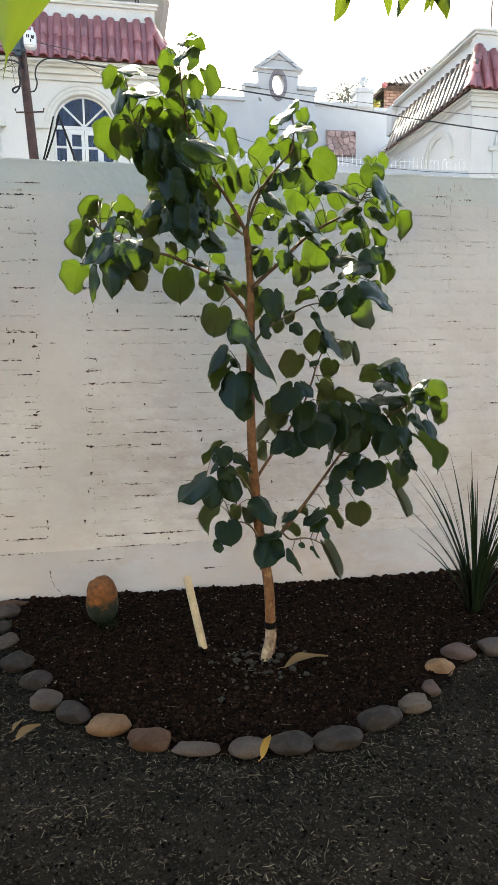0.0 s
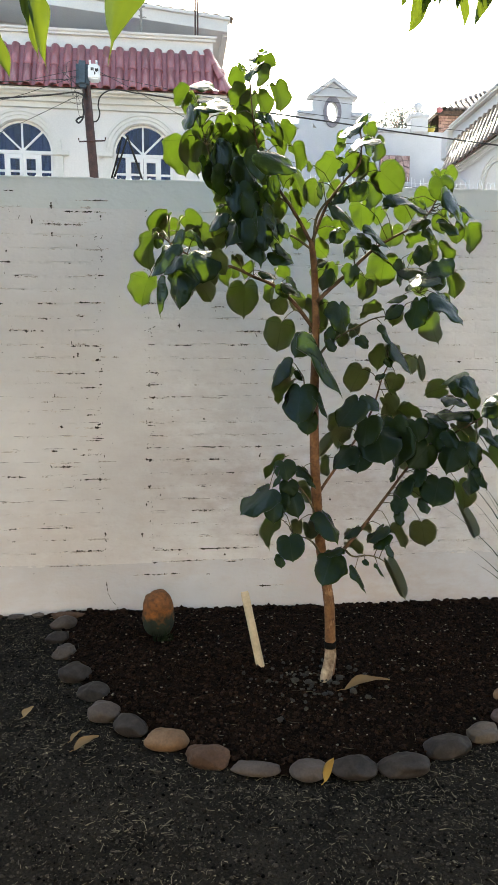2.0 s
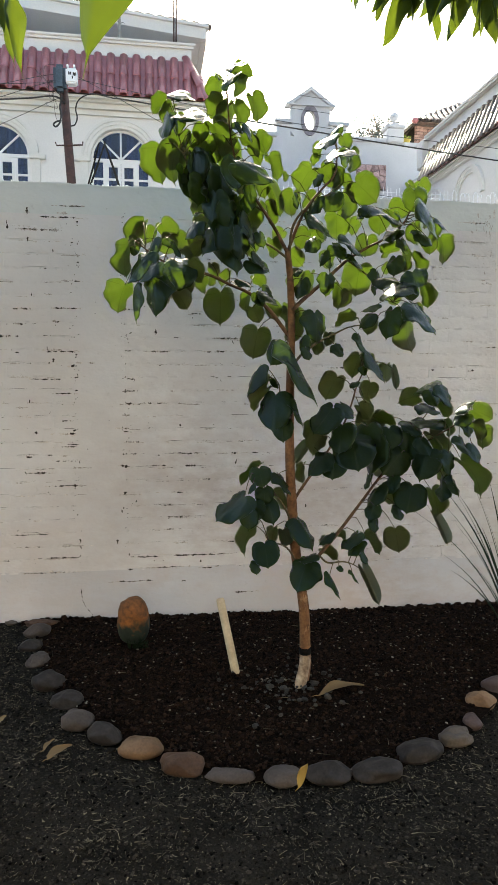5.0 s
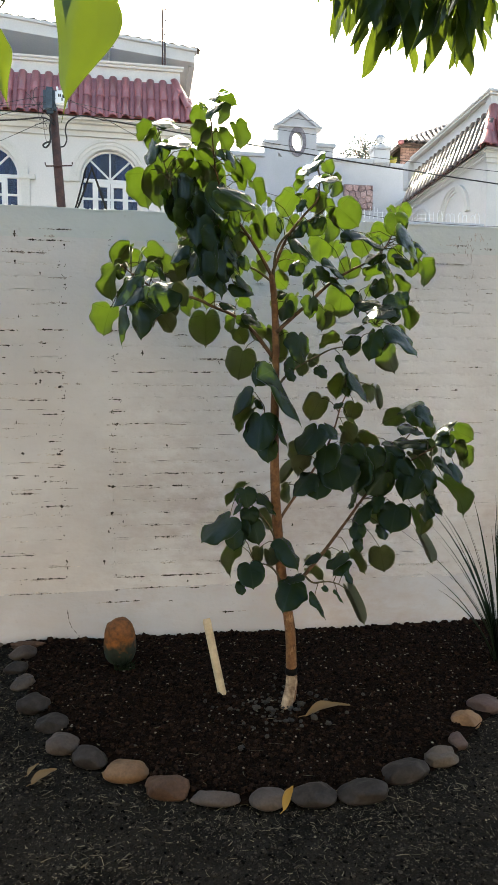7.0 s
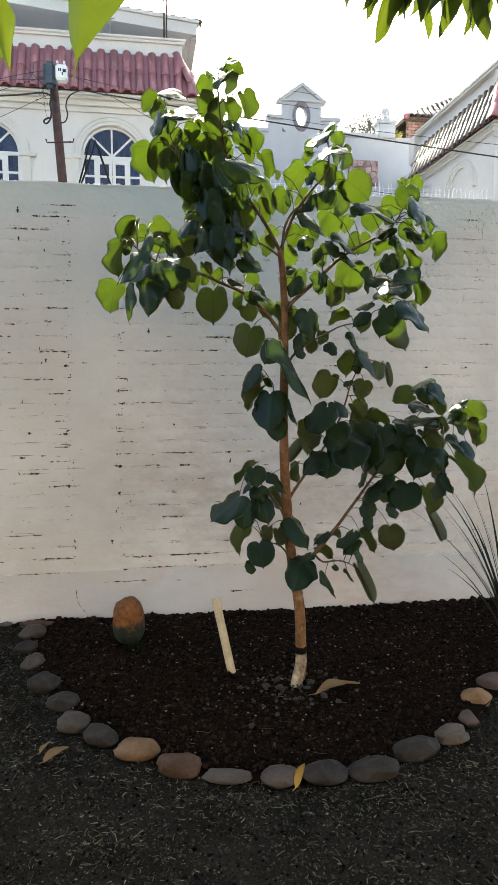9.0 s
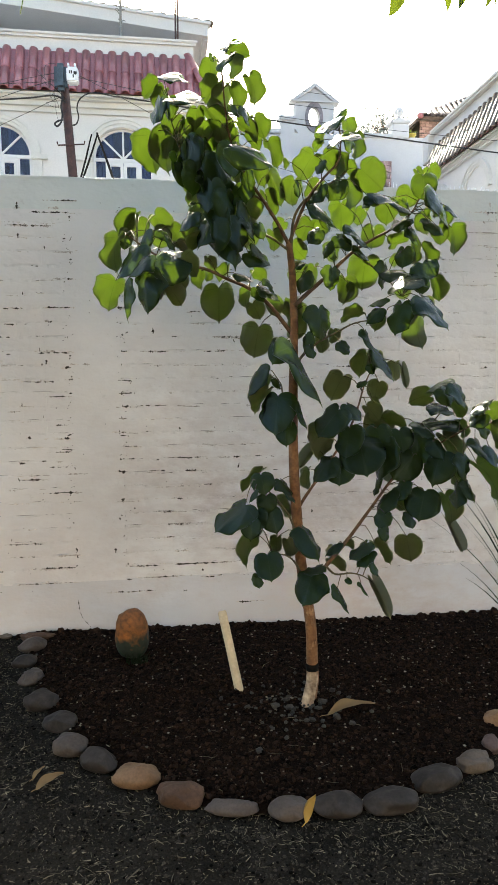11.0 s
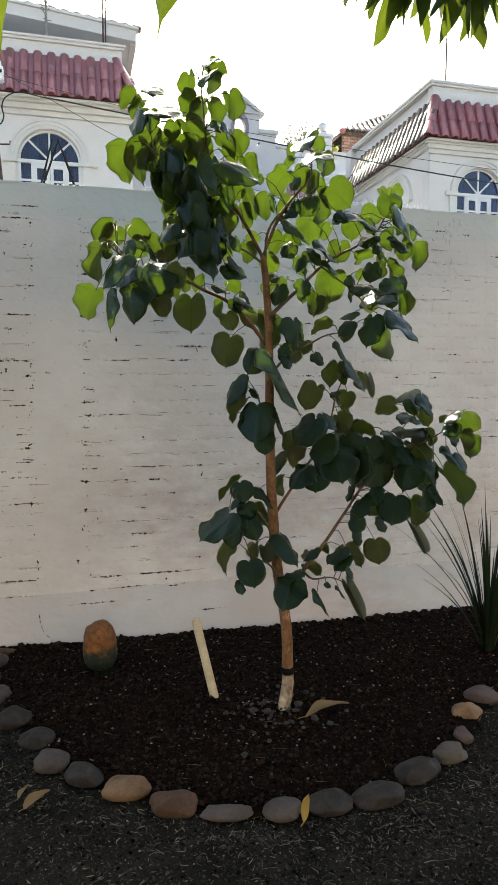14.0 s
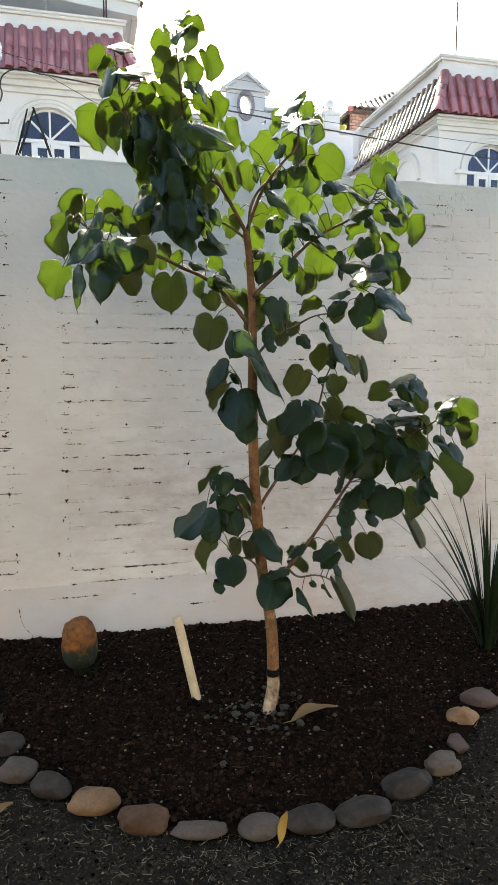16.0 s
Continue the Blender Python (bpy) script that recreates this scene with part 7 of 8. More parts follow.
add_leaves([(2.655, 3.37, 2.092, 0.164, -34, 15, -126, 1, 1), (2.547, 3.45, 2.122, 0.07, -43, -25, 99, 1, 1), (2.559, 3.404, 2.116, 0.063, -48, 41, -150, 1, 1), (2.683, 3.582, 2.111, 0.106, -64, -2, -1, 4, 1), (2.674, 3.414, 2.028, 0.088, -28, -38, 97, 1, 1), (2.817, 3.509, 2.047, 0.093, -64, -10, 27, 4, 1), (2.727, 3.37, 1.964, 0.076, -60, 14, -140, 1, 1), (2.826, 3.472, 2.087, 0.039, -67, -15, 35, 4, 1), (2.886, 3.451, 2.06, 0.088, -61, 8, -73, 4, 1), (2.868, 3.482, 2.1, 0.059, -58, 4, -69, 4, 1), (2.583, 3.504, 2.23, 0.133, -45, -37, -50, 4, 1)])
add_leaves([(2.416, 3.339, 2.352, 0.131, 24, 34, -120, 0, 1), (2.348, 3.343, 2.391, 0.115, -24, 12, 146, 0, 1), (2.411, 3.401, 2.453, 0.066, 65, 47, -83, 1, 1), (2.503, 3.56, 2.453, 0.073, -47, -2, -60, 4, 1), (2.527, 3.513, 2.364, 0.1, -57, 13, -68, 4, 1), (2.454, 3.382, 2.328, 0.075, -88, 8, -140, 1, 1), (2.351, 3.489, 2.392, 0.069, -62, -20, 44, 4, 1), (2.329, 3.46, 2.342, 0.05, -36, 6, 41, 4, 1), (2.277, 3.445, 2.254, 0.116, -42, 15, 32, 4, 1), (2.408, 3.512, 2.287, 0.109, -41, -16, -59, 4, 1), (2.307, 3.326, 2.213, 0.055, -70, -22, 119, 1, 1)])
add_leaves([(2.444, 3.501, 2.268, 0.114, -64, 19, -76, 4, 1), (2.497, 3.529, 2.272, 0.07, -48, -1, -65, 4, 1), (2.336, 3.526, 2.172, 0.098, -52, 3, 30, 4, 1), (2.311, 3.398, 2.128, 0.091, -59, -19, 106, 1, 1), (2.397, 3.419, 2.152, 0.093, -72, -27, 130, 1, 1), (2.527, 3.597, 2.19, 0.121, -52, 2, -65, 4, 1), (2.231, 3.337, 2.126, 0.062, -86, 4, -126, 1, 1), (2.359, 3.414, 2.05, 0.145, -46, 14, -124, 1, 1), (2.496, 3.669, 2.109, 0.122, -66, 8, -37, 4, 1), (2.3, 3.542, 2.016, 0.097, -51, 6, 34, 4, 1), (2.371, 3.453, 2.034, 0.08, -75, 12, -143, 1, 1)])
add_leaves([(2.306, 3.401, 1.96, 0.071, -63, -34, 130, 1, 1), (2.377, 3.555, 2.028, 0.074, -63, -1, -39, 4, 1), (2.586, 3.673, 2.111, 0.08, -51, 4, 28, 4, 1), (2.5, 3.255, 1.528, 0.089, -64, 3, -137, 1, 1), (2.519, 3.403, 1.438, 0.111, -68, 4, 25, 4, 1), (2.576, 3.422, 1.455, 0.074, -68, 7, 17, 4, 1), (2.518, 3.28, 1.414, 0.041, -67, 13, -164, 1, 1), (2.587, 3.296, 1.43, 0.142, -57, -1, -129, 1, 1), (2.676, 3.461, 1.408, 0.083, -73, -1, 24, 4, 1), (2.739, 3.496, 1.385, 0.104, -75, -11, -32, 6, 0.5), (2.386, 3.331, 1.343, 0.114, -66, 21, 12, 4, 1)])
add_leaves([(2.607, 3.483, 1.327, 0.087, -61, 13, -13, 0, 1), (2.477, 3.274, 1.365, 0.045, 24, 30, -108, 1, 1), (2.586, 3.412, 1.268, 0.069, -48, -4, -88, 4, 1), (2.023, 3.268, 1.378, 0.133, -55, -4, 109, 1, 1), (2.094, 3.409, 1.355, 0.092, -45, 16, 49, 4, 1), (2.062, 3.317, 1.297, 0.117, -49, 8, 55, 4, 1), (2.107, 3.191, 1.241, 0.152, -73, 2, 139, 1, 1), (2.147, 3.214, 1.162, 0.091, -74, 5, 148, 1, 1), (2.214, 3.19, 1.235, 0.106, -68, -8, -125, 1, 1), (2.196, 3.343, 1.2, 0.084, -80, 5, -78, 4, 1), (2.131, 3.274, 1.362, 0.046, -53, 10, -135, 1, 1)])
add_leaves([(2.311, 3.175, 1.21, 0.136, -53, -20, 123, 1, 1), (2.415, 3.179, 1.248, 0.086, -46, 15, -142, 1, 1), (2.556, 3.369, 1.234, 0.082, -60, -34, -49, 4, 1), (2.588, 3.394, 1.169, 0.131, -76, 8, 12, 4, 1), (2.649, 3.349, 1.196, 0.103, -18, -22, -92, 4, 1), (2.458, 3.196, 1.069, 0.164, -45, 11, 166, 0, 1), (2.322, 3.354, 1.095, 0.103, -52, 24, 36, 4, 1), (2.273, 3.391, 1.047, 0.109, -77, 35, -4, 6, 0.75), (2.304, 3.25, 1.017, 0.12, -45, -11, 111, 1, 1), (2.262, 3.37, 0.961, 0.09, -72, 4, 50, 4, 1), (2.369, 3.213, 1.01, 0.115, -48, 0, 158, 0, 1)])
add_leaves([(2.619, 3.207, 1.13, 0.093, -63, 9, 166, 0, 1), (2.623, 3.19, 1.023, 0.125, -69, -38, 154, 1, 1), (2.545, 3.228, 1.047, 0.159, -77, 15, 96, 1, 1), (2.528, 3.247, 0.935, 0.068, -70, 15, 93, 1, 1), (2.743, 3.302, 1.137, 0.084, -69, -42, -39, 4, 1), (2.743, 3.127, 1.101, 0.082, -49, 18, -157, 1, 1), (2.828, 3.179, 1.108, 0.129, -50, -23, -78, 4, 1), (2.849, 3.229, 0.991, 0.125, -70, -4, -87, 4, 1), (2.677, 3.122, 0.887, 0.134, -44, -10, 156, 0, 1), (2.887, 3.304, 0.831, 0.125, -66, -20, -69, 4, 1), (2.812, 3.117, 0.919, 0.111, -69, 12, 101, 1, 1)])
add_leaves([(2.601, 3.175, 0.933, 0.088, -53, -7, 112, 1, 1), (2.734, 3.135, 1.023, 0.134, -64, -9, 131, 1, 1), (2.794, 3.005, 1.043, 0.093, -71, -11, -150, 1, 1), (2.62, 3.338, 1.005, 0.125, -70, -13, -63, 4, 1), (2.801, 3.294, 1.358, 0.11, -20, -13, 85, 1, 1), (2.802, 3.481, 1.297, 0.101, -4, 52, 53, 4, 1), (2.796, 3.182, 1.305, 0.079, -56, 20, -162, 1, 1), (2.829, 3.126, 1.312, 0.101, -54, 2, -142, 1, 1), (2.778, 3.173, 1.261, 0.099, -14, 12, -130, 1, 1), (2.783, 3.203, 1.207, 0.157, 1, -13, 79, 1, 1), (2.872, 3.242, 1.251, 0.084, -60, -15, -71, 4, 1)])
add_leaves([(2.857, 3.148, 1.176, 0.072, -58, -10, -84, 4, 1), (2.71, 3.181, 1.18, 0.098, -29, 11, -135, 1, 1), (2.767, 2.831, 1.287, 0.077, 35, 19, -117, 1, 1), (2.838, 2.837, 1.253, 0.078, -57, -63, -52, 4, 1), (2.894, 3.123, 1.25, 0.039, -50, 27, 21, 4, 1), (2.752, 2.838, 1.232, 0.066, -45, -24, 105, 1, 1), (2.827, 2.918, 1.185, 0.057, -72, -6, -158, 1, 1), (2.83, 2.856, 1.185, 0.077, -65, -8, -80, 4, 1), (2.85, 2.858, 1.161, 0.083, -80, 1, -72, 4, 1), (2.793, 2.887, 1.128, 0.081, -52, 4, -150, 1, 1), (2.95, 3.076, 0.991, 0.173, -42, -21, -90, 4, 1)])
add_leaves([(2.849, 2.901, 1.094, 0.079, -60, -1, -153, 1, 1), (2.856, 3.066, 0.942, 0.083, -49, -5, -141, 1, 1), (2.963, 3.418, 0.68, 0.16, -85, -31, -31, 6, 0.5), (2.028, 3.339, 0.968, 0.126, -42, 12, 62, 4, 1), (2.056, 3.203, 0.973, 0.085, -50, 11, 174, 0, 1), (2.005, 3.175, 0.931, 0.053, -48, 3, 109, 1, 1), (2.163, 3.212, 0.942, 0.107, -44, -7, -122, 1, 1), (1.91, 3.047, 0.877, 0.151, -34, -13, 115, 1, 1), (1.999, 3.12, 0.811, 0.082, -66, -7, -173, 1, 1), (2.069, 3.183, 0.893, 0.075, -60, 2, 174, 0, 1), (2.097, 3.176, 0.829, 0.101, -60, 9, -165, 1, 1)])
add_leaves([(2.16, 3.328, 0.846, 0.099, -57, -17, -71, 4, 1), (1.993, 3.243, 0.713, 0.142, -49, 16, 61, 4, 1), (2.122, 3.293, 0.704, 0.067, -82, 12, 27, 4, 1), (2.182, 3.276, 0.692, 0.077, -80, -20, -39, 4, 1), (2.056, 3.061, 0.679, 0.106, -47, 8, 173, 0, 1), (2.019, 3.071, 0.624, 0.052, -62, -9, -158, 1, 1), (2.247, 3.157, 0.742, 0.141, -44, -1, -135, 1, 1), (2.318, 3.152, 0.719, 0.075, -29, -4, 100, 1, 1), (2.368, 3.236, 0.626, 0.081, -47, -36, -69, 4, 1), (2.219, 3.137, 0.562, 0.132, -54, -3, 135, 1, 1), (2.245, 3.145, 0.639, 0.075, -15, -6, 96, 1, 1)])
add_leaves([(2.418, 3.122, 0.711, 0.097, -36, -2, 101, 1, 1), (2.431, 3.097, 0.688, 0.084, -35, -5, 103, 1, 1), (2.581, 3.303, 0.648, 0.112, -56, -19, -82, 4, 1), (2.492, 3.127, 0.64, 0.072, -56, -14, -136, 1, 1), (2.726, 3.377, 0.644, 0.117, -75, -10, -23, 0, 1), (2.652, 3.167, 0.812, 0.065, -60, -4, -156, 1, 1), (2.67, 3.303, 0.841, 0.062, -24, -46, -83, 4, 1), (2.534, 3.195, 0.885, 0.12, -47, -1, 102, 1, 1), (2.523, 3.153, 0.821, 0.07, -60, -4, 130, 1, 1), (2.548, 3.167, 0.763, 0.067, -64, -11, -151, 1, 1), (2.333, 3.023, 0.55, 0.109, -54, -21, -124, 1, 1)])
# Ends with hidden leaves behind the upper left, added to shade the front.
add_leaves([(2.531, 3.164, 0.499, 0.166, -91, -27, -23, 6, 0.5), (2.432, 3.077, 0.567, 0.06, -51, -18, -128, 1, 1), (2.361, 3.044, 0.616, 0.028, -35, 19, -146, 1, 1), (2.346, 3.27, 0.675, 0.047, -66, 23, 32, 4, 1), (2.424, 3.244, 0.707, 0.048, -39, -43, -70, 4, 1), (1.798, 3.562, 2.405, 0.103, -60, -7, 12, 4, 1), (1.876, 3.534, 2.371, 0.113, -60, 7, -21, 4, 1), (1.952, 3.513, 2.345, 0.114, -59, 4, -24, 4, 1), (1.838, 3.642, 2.329, 0.119, -61, -7, 20, 4, 1), (1.922, 3.608, 2.287, 0.118, -62, 5, -22, 4, 1), (2.002, 3.579, 2.271, 0.118, -64, -12, 20, 4, 1)])
# More hidden shading leaves, then the dark ones set before them.
add_leaves([(1.752, 3.592, 2.352, 0.105, -65, -17, 30, 4, 1), (2.049, 3.546, 2.234, 0.107, -64, -12, 20, 4, 1), (1.877, 3.645, 2.17, 0.123, -63, -3, 13, 4, 1), (1.96, 3.609, 2.14, 0.121, -64, 5, -23, 4, 1), (2.036, 3.596, 2.128, 0.122, -66, 10, -36, 4, 1), (1.913, 3.594, 2.078, 0.111, -65, -4, 11, 4, 1), (2.002, 3.601, 2.034, 0.113, -65, -2, -17, 4, 1), (1.848, 3.56, 2.05, 0.099, -67, -9, 21, 4, 1), (1.794, 3.32, 2.226, 0.127, -90, -5, 125, 1, 1), (1.953, 3.223, 2.192, 0.118, -90, 7, -151, 1, 1), (1.864, 3.264, 2.072, 0.114, -86, -7, 136, 1, 1)])
add_leaves([(1.906, 3.285, 2.165, 0.125, -91, 4, -148, 1, 1), (1.98, 3.244, 1.923, 0.125, -85, 2, -139, 1, 1), (1.878, 3.231, 1.912, 0.12, -87, -1, 132, 1, 1), (1.93, 3.236, 2.032, 0.106, -89, 3, -148, 1, 1), (1.823, 3.31, 2.145, 0.118, -90, 4, -135, 1, 1), (1.993, 3.246, 2.099, 0.108, -89, -4, 121, 1, 1), (2.523, 3.248, 1.122, 0.125, -71, 2, 136, 1, 1), (2.404, 3.237, 1.124, 0.125, -71, 3, 128, 1, 1), (2.7, 3.228, 1.092, 0.136, -74, 10, 118, 1, 1), (2.339, 3.374, 1.131, 0.117, -78, 3, 23, 4, 1), (2.089, 3.231, 1.239, 0.109, -74, 3, 142, 1, 1)])
add_leaves([(2.024, 3.174, 0.833, 0.086, -65, 1, 153, 1, 1), (1.953, 3.186, 2.59, 0.079, 6, 33, -118, 0, 1)])

foot = smooth_line([(2.232, 3.25, -0.03, 0.030), (2.252, 3.272, 0.03, 0.0285), (2.279, 3.308, 0.10, 0.0275), (2.283, 3.32, 0.163, 0.0262), (2.279, 3.310, 0.26, 0.0258), (2.270, 3.300, 0.373, 0.0246), (2.252, 3.294, 0.48, 0.0238), (2.236, 3.290, 0.57, 0.0215)], 5)
for name, material, run, label in (("trunk_foot", PALEBARK, foot[:17], "pale flaking bark at the trunk's foot"), ("lower_trunk", MIDBARK, foot[16:], "light brown bark of the lower trunk")):
    bm = bmesh.new()
    tube(bm, [Vector(p[:3]) - tree.location for p in run], [p[3] * 0.9 for p in run], 14, 0.12, 5)
    part(name, bm, material, tree, label, True)
bm = bmesh.new()
tube(bm, [Vector(p) - tree.location for p in ((2.2835, 3.32, 0.148), (2.283, 3.32, 0.163), (2.282, 3.319, 0.180))], [0.0262, 0.0272, 0.0258], 14, 0.1, 2)
part("band", bm, BAND, tree, "black band tied round the trunk", True)


# ---- hanging leaves of the tree overhead ----
def lance_mesh(k, wave, fold, bend):
    """A long lance-shaped leaf of unit length that hangs from its stalk at the origin down to its tip."""
    bm = bmesh.new()
    n, rows = 16, []
    for i in range(n + 1):
        t = i / n
        w = 0.112 * math.sin(math.pi * min(t / 0.88, 1.0) ** 0.8) ** 0.85 + 0.012 * (1 - t) + 0.001
        twist = 0.9 * math.sin(k * 1.7) * t * t
        row = []
        for s in (-1, -0.5, 0, 0.5, 1):
            z = fold * abs(s) * w + wave * math.sin(11 * t + k + 1.5 * s) * abs(s) * 5 * w + bend * t * t
            x = s * w * (1 + 0.16 * math.sin(9.5 * t + k + 2.1 * s))
            row.append(bm.verts.new((x * math.cos(twist) + z * math.sin(twist) + 0.045 * math.sin(3.4 * t + k) + 0.05 * math.cos(k) * t**3, x * math.sin(twist) - z * math.cos(twist), -t)))
        rows.append(row)
    for a, b in zip(rows, rows[1:]):
        for s in range(4):
            bm.faces.new((a[s], a[s + 1], b[s + 1], b[s]))
    me = bpy.data.meshes.new("leaf")
    bm.to_mesh(me)
    bm.free()
    me.materials.append(MANGO)
    me.polygons.foreach_set("use_smooth", [True] * len(me.polygons))
    return me


LANCES = [lance_mesh(k, 0.05 + 0.012 * (k % 3), fold, bend) for k, fold, bend in ((1, 0.4, 0.06), (2, 0.7, -0.05), (3, 0.2, 0.12), (4, 1.0, 0.0), (5, 0.5, 0.15), (6, 0.3, -0.1), (7, 0.8, 0.08))]


# Only the hanging twigs show from the path; trunk and crown are added.
overhead = empty("shade_tree", (0.2, -1.6, 0), "large shade tree with long drooping leaves overhanging the yard", "tree")
bm = bmesh.new()
tube(bm, smooth_line([(0, 0, -0.1), (0.02, 0.02, 0.6), (0.0, 0.08, 1.4), (0.05, 0.15, 2.3)], 4), [0.19 - 0.005 * i for i in range(13)], 14, 0.12, 2)
part("trunk", bm, BARK, overhead, "", True)


def bough(pts, r0, r1):
    bm = bmesh.new()
    line = smooth_line(pts, 5)
    n = len(line)
    tube(bm, [Vector(p) - overhead.location for p in line], [r0 + (r1 - r0) * i / (n - 1) for i in range(n)], 9, 0.1, n)
    part("bough", bm, BARK, overhead, "", True)


bough([(0.25, -1.45, 2.2), (0.9, -0.3, 3.0), (1.9, 1.2, 3.35), (2.8, 2.3, 3.25), (3.2, 2.75, 3.02)], 0.10, 0.008)
bough([(1.9, 1.2, 3.35), (2.4, 2.1, 3.3), (2.9, 2.75, 3.0)], 0.04, 0.008)
bough([(0.9, -0.3, 3.0), (0.9, 0.8, 3.25), (0.95, 1.8, 3.05), (1.0, 2.47, 2.66)], 0.05, 0.008)
bough([(0.9, 0.8, 3.25), (1.2, 1.2, 2.7), (1.42, 1.44, 2.16)], 0.03, 0.007)
bough([(0.22, -1.45, 2.1), (-0.8, -1.0, 3.2), (-1.8, 0.0, 3.7), (-2.2, 1.6, 4.0)], 0.10, 0.02)
bough([(0.22, -1.5, 2.2), (1.4, -1.8, 3.3), (2.8, -1.4, 3.8), (4.2, 0.0, 4.1)], 0.10, 0.02)
bough([(0.2, -1.6, 2.2), (-0.2, -2.6, 3.4), (0.0, -3.6, 4.2)], 0.09, 0.02)


def crown():
    """Unseen leaf sprays above and behind the path, packed to dim the sky, as one mesh of bent blades."""
    r = np.random.RandomState(31)
    verts, faces, n = [], [], 0
    shape = [(0.0, 0.0, 0.0), (-0.11, 0.35, 0.03), (0.11, 0.35, 0.03), (-0.10, 0.68, 0.03), (0.10, 0.68, 0.03), (0.0, 1.0, 0.0), (0.0, 0.35, 0.0), (0.0, 0.68, 0.0)]
    quads = [(0, 6, 1, 1), (0, 2, 6, 6), (1, 6, 7, 3), (6, 2, 4, 7), (3, 7, 5, 5), (7, 4, 5, 5)]
    shape = np.array(shape)
    sprays = 0
    while sprays < 2600:
        c = np.array((r.uniform(-3.6, 6.4), r.uniform(-5.0, 2.7), r.uniform(2.5, 5.0)))
        d = math.hypot(c[0] - 1.58, c[1] - 0.6)
        if c[1] > 0.2 and c[2] < max(1.86 + 0.62 * d, 1.6 + 0.74 * d):
            continue
        if c[1] <= 0.2 and c[2] < 2.6:
            continue
        sprays += 1
        k = 8
        size = r.uniform(0.17, 0.27, (k, 1, 1))
        a, b, g = r.normal(-65, 22, k), r.normal(0, 25, k), r.uniform(0, 360, k)
        m = np.array([pose(0, 0, 0, *v).to_3x3() for v in zip(a, b, g)])
        p = (shape[None] * size) @ m.transpose(0, 2, 1) + (c + r.normal(0, 0.10, (k, 3)))[:, None]
        verts.append(p.reshape(-1, 3))
        for _ in range(k):
            faces += [tuple(dict.fromkeys(n + i for i in q)) for q in quads]
            n += 8
    me = bpy.data.meshes.new("crown")
    me.from_pydata((np.concatenate(verts) - np.array(overhead.location)).tolist(), [], faces)
    me.materials.append(MANGO)
    ob = new("crown", me)
    ob.parent = overhead
    tagged(ob, "unseen dense crown of long drooping green leaves, added to dim the sky", kind="stuff")


crown()


def hanging_branch(line, leaves, dense=0):
    """A leafy twig of the shade tree: tip x, y, z, length, sway in the picture's plane, turn, breadth of each leaf."""
    rnd = random.Random(len(leaves) + 3)
    pts = smooth_line(line, 4)
    bm = bmesh.new()
    o = overhead.location
    tube(bm, [Vector(p) - o for p in pts], [0.007 - 0.004 * i / len(pts) for i in range(len(pts))], 7)
    todo = []
    more = [(x + rnd.uniform(-0.05, 0.05), y + rnd.uniform(-0.07, 0.07), z + rnd.uniform(0.03, 0.14), n * rnd.uniform(0.8, 1.05), s + rnd.uniform(-14, 14), rnd.uniform(-70, 70), w) for x, y, z, n, s, _, w in leaves for _k in range(dense)]
    for x, y, z, length, sway, turn, broad in list(leaves) + more:
        tip = Vector((x, y, z))
        m = pose(0, 0, 0, rnd.uniform(-8, 8), sway, 0) @ pose(0, 0, 0, 0, 0, turn)
        base = tip + (m @ Vector((0, 0, length)))
        todo.append(Matrix.Translation(base - o) @ m @ Matrix.Diagonal((length * broad, length, length, 1)))
        near = Vector(min(pts, key=lambda p: (Vector(p) - base).length))
        tube(bm, [p - o for p in (near, (near + base) / 2 + Vector((0, 0, 0.01)), base)], [0.002, 0.0018, 0.0016], 5)
    twig = part("twig", bm, TWIG, overhead, "", True)
    for m in todo:
        piece("leaf", rnd.choice(LANCES), twig, m)


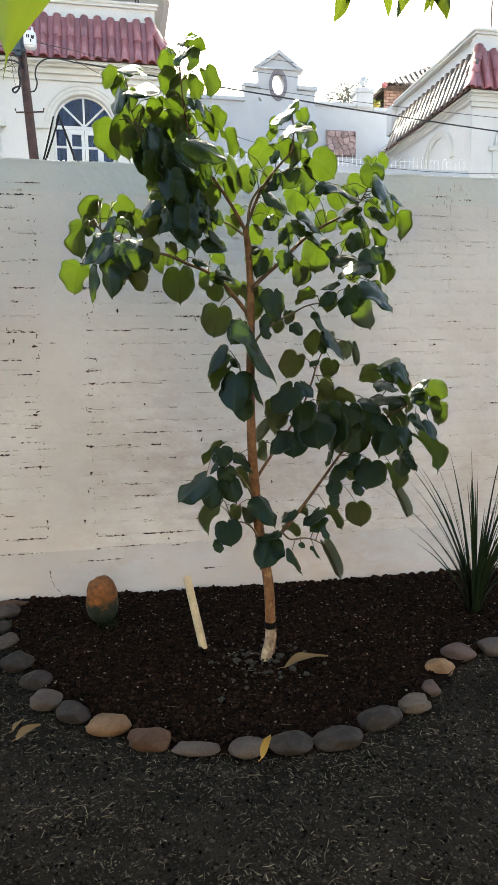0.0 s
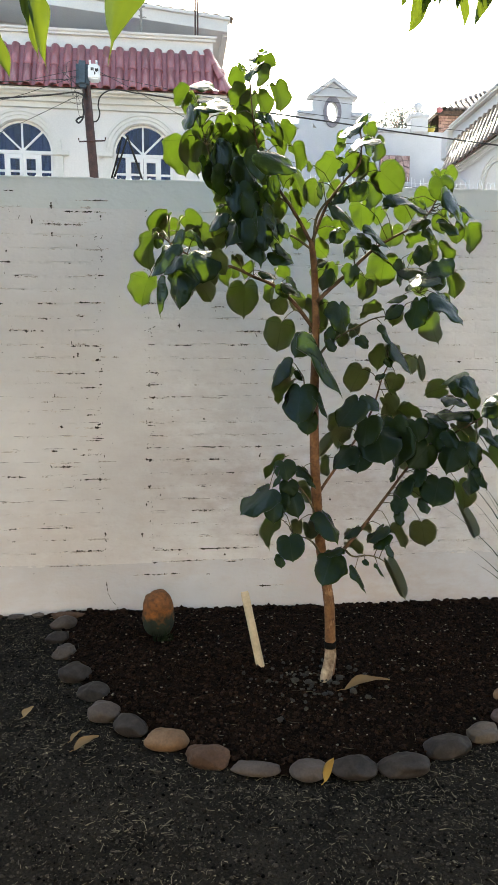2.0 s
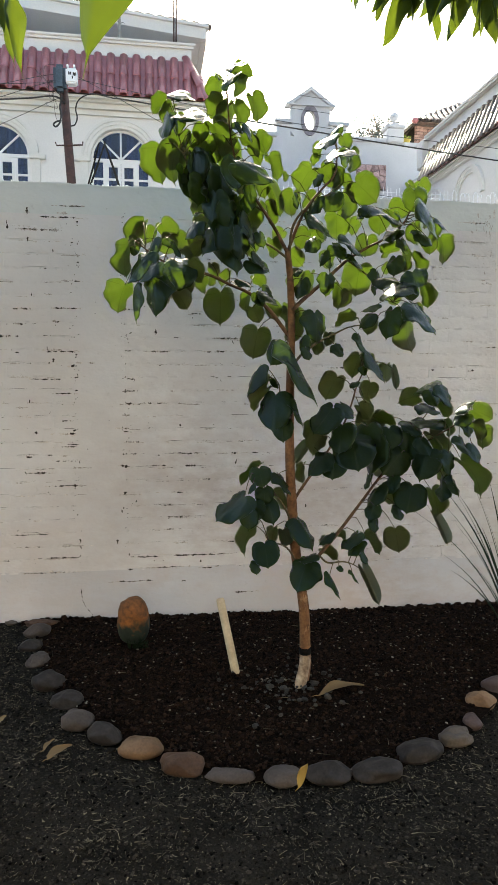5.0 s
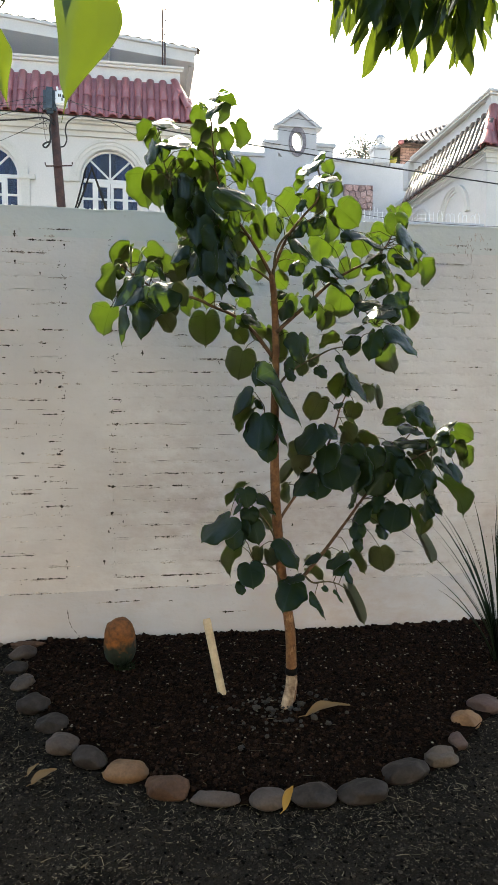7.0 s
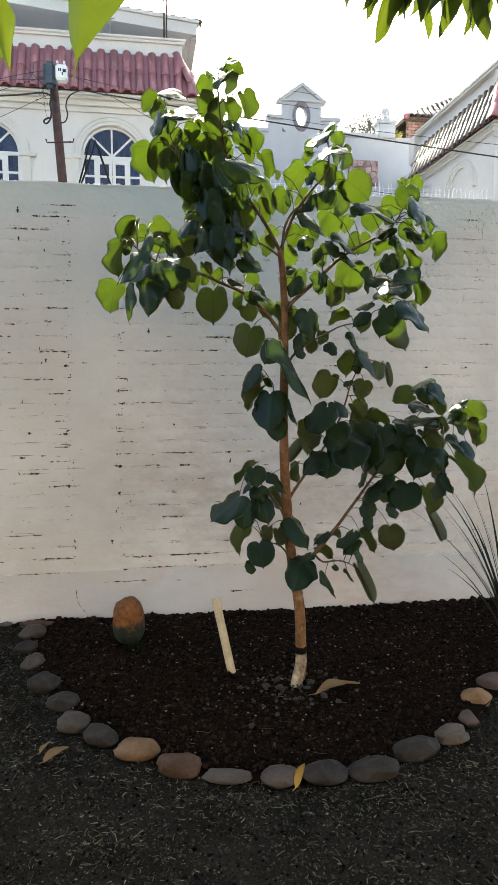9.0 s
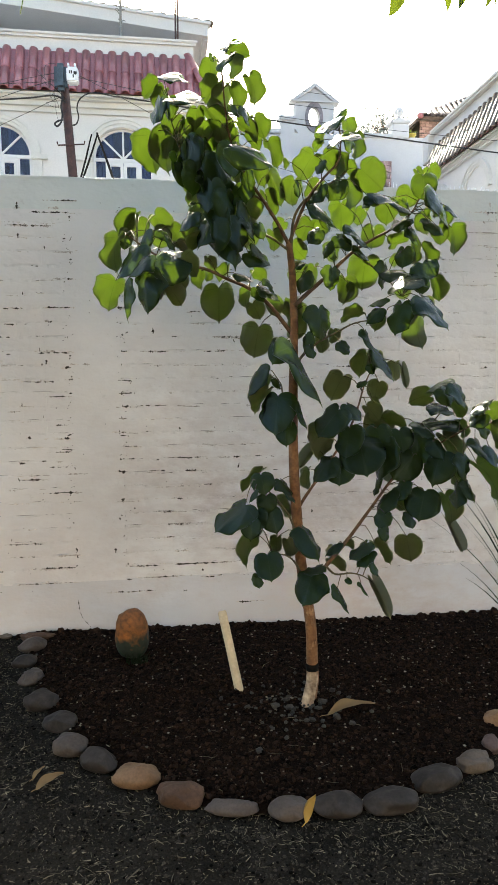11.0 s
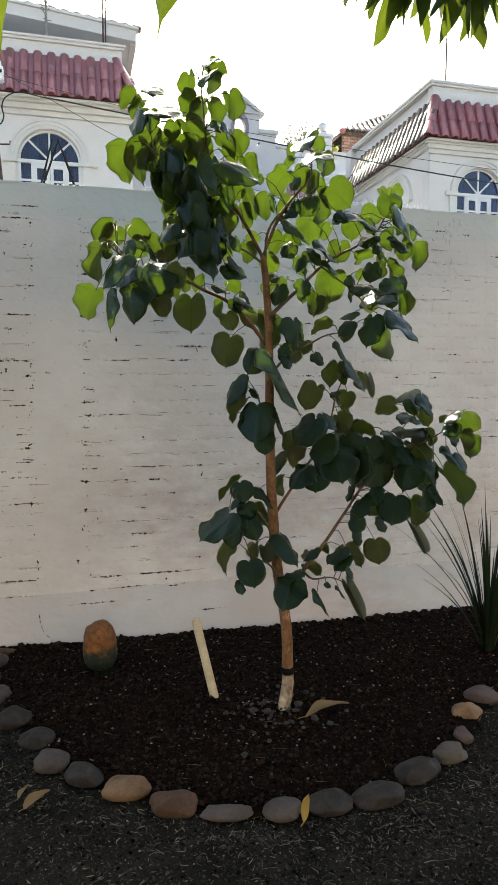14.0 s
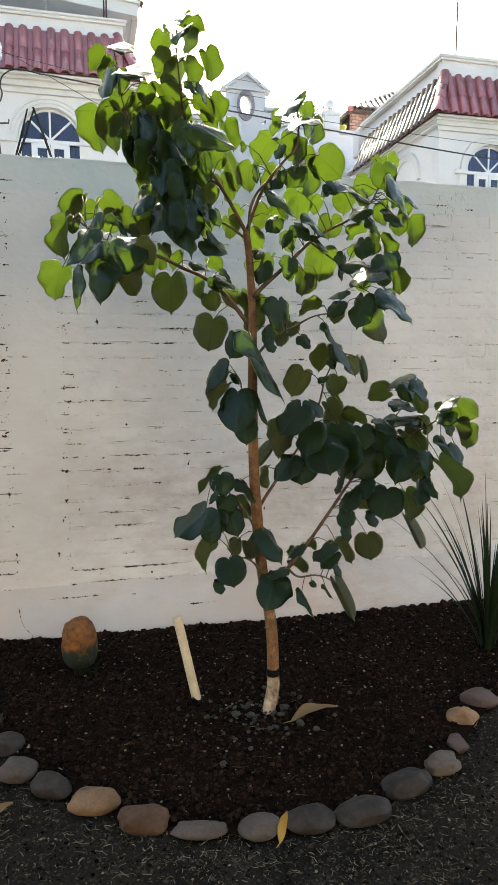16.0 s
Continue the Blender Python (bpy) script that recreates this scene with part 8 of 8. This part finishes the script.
hanging_branch([(2.9, 2.75, 3.0), (2.7, 2.72, 2.95), (2.5, 2.70, 2.86), (2.36, 2.69, 2.80), (2.28, 2.68, 2.76)],
    [(2.231, 2.640, 2.535, 0.160, 12, 20, 0.90), (2.280, 2.700, 2.624, 0.150, 15, 60, 0.90), (2.327, 2.760, 2.601, 0.180, 8, -30, 0.90), (2.319, 2.670, 2.483, 0.200, 18, 40, 0.90), (2.361, 2.730, 2.450, 0.250, 25, 5, 1.25), (2.371, 2.640, 2.547, 0.200, 10, -50, 1.00), (2.459, 2.700, 2.503, 0.220, -2, 30, 0.80), (2.496, 2.760, 2.588, 0.180, 5, 70, 0.80), (2.489, 2.670, 2.504, 0.200, 12, -20, 1.00), (2.443, 2.760, 2.671, 0.180, 5, 0, 1.10), (2.487, 2.640, 2.575, 0.200, -8, -10, 1.10)], 4)
hanging_branch([(3.2, 2.75, 3.02), (2.95, 2.72, 2.98), (2.75, 2.70, 2.90), (2.6, 2.69, 2.84)],
    [(2.568, 2.730, 2.476, 0.230, -14, 15, 1.10), (2.549, 2.640, 2.431, 0.230, 18, -40, 1.00), (2.631, 2.700, 2.536, 0.220, 10, 30, 1.00), (2.693, 2.760, 2.647, 0.200, 0, -60, 1.10), (2.680, 2.670, 2.470, 0.220, -3, 25, 0.80), (2.746, 2.730, 2.465, 0.240, 5, -35, 1.00), (2.747, 2.640, 2.562, 0.200, -10, 10, 1.00), (2.816, 2.700, 2.557, 0.220, -18, 30, 1.10), (2.868, 2.760, 2.653, 0.180, -10, -30, 1.00), (2.589, 2.670, 2.609, 0.200, -5, 0, 1.20), (2.762, 2.730, 2.656, 0.200, 8, 20, 1.20), (2.850, 2.700, 2.676, 0.180, 0, 50, 1.10)], 4)
hanging_branch([(1.0, 2.47, 2.66), (1.12, 2.46, 2.56), (1.2, 2.45, 2.5), (1.27, 2.44, 2.46)],
    [(1.290, 2.420, 2.168, 0.220, -12, 20, 0.90), (1.257, 2.450, 2.199, 0.200, -10, -40, 0.80), (1.142, 2.480, 2.134, 0.240, -8, 15, 1.00), (1.116, 2.420, 2.104, 0.240, 0, -20, 1.00), (1.151, 2.450, 2.269, 0.200, 8, -30, 1.30), (1.209, 2.480, 2.302, 0.140, 5, 40, 0.90), (1.246, 2.420, 2.266, 0.160, -10, 10, 1.00)])
hanging_branch([(1.42, 1.44, 2.16), (1.48, 1.45, 2.10), (1.53, 1.45, 2.06)],
    [(1.524, 1.460, 1.764, 0.260, 4, 28, 1.4), (1.530, 1.440, 1.892, 0.160, -4, 50, 0.81)])

lay_bricks()
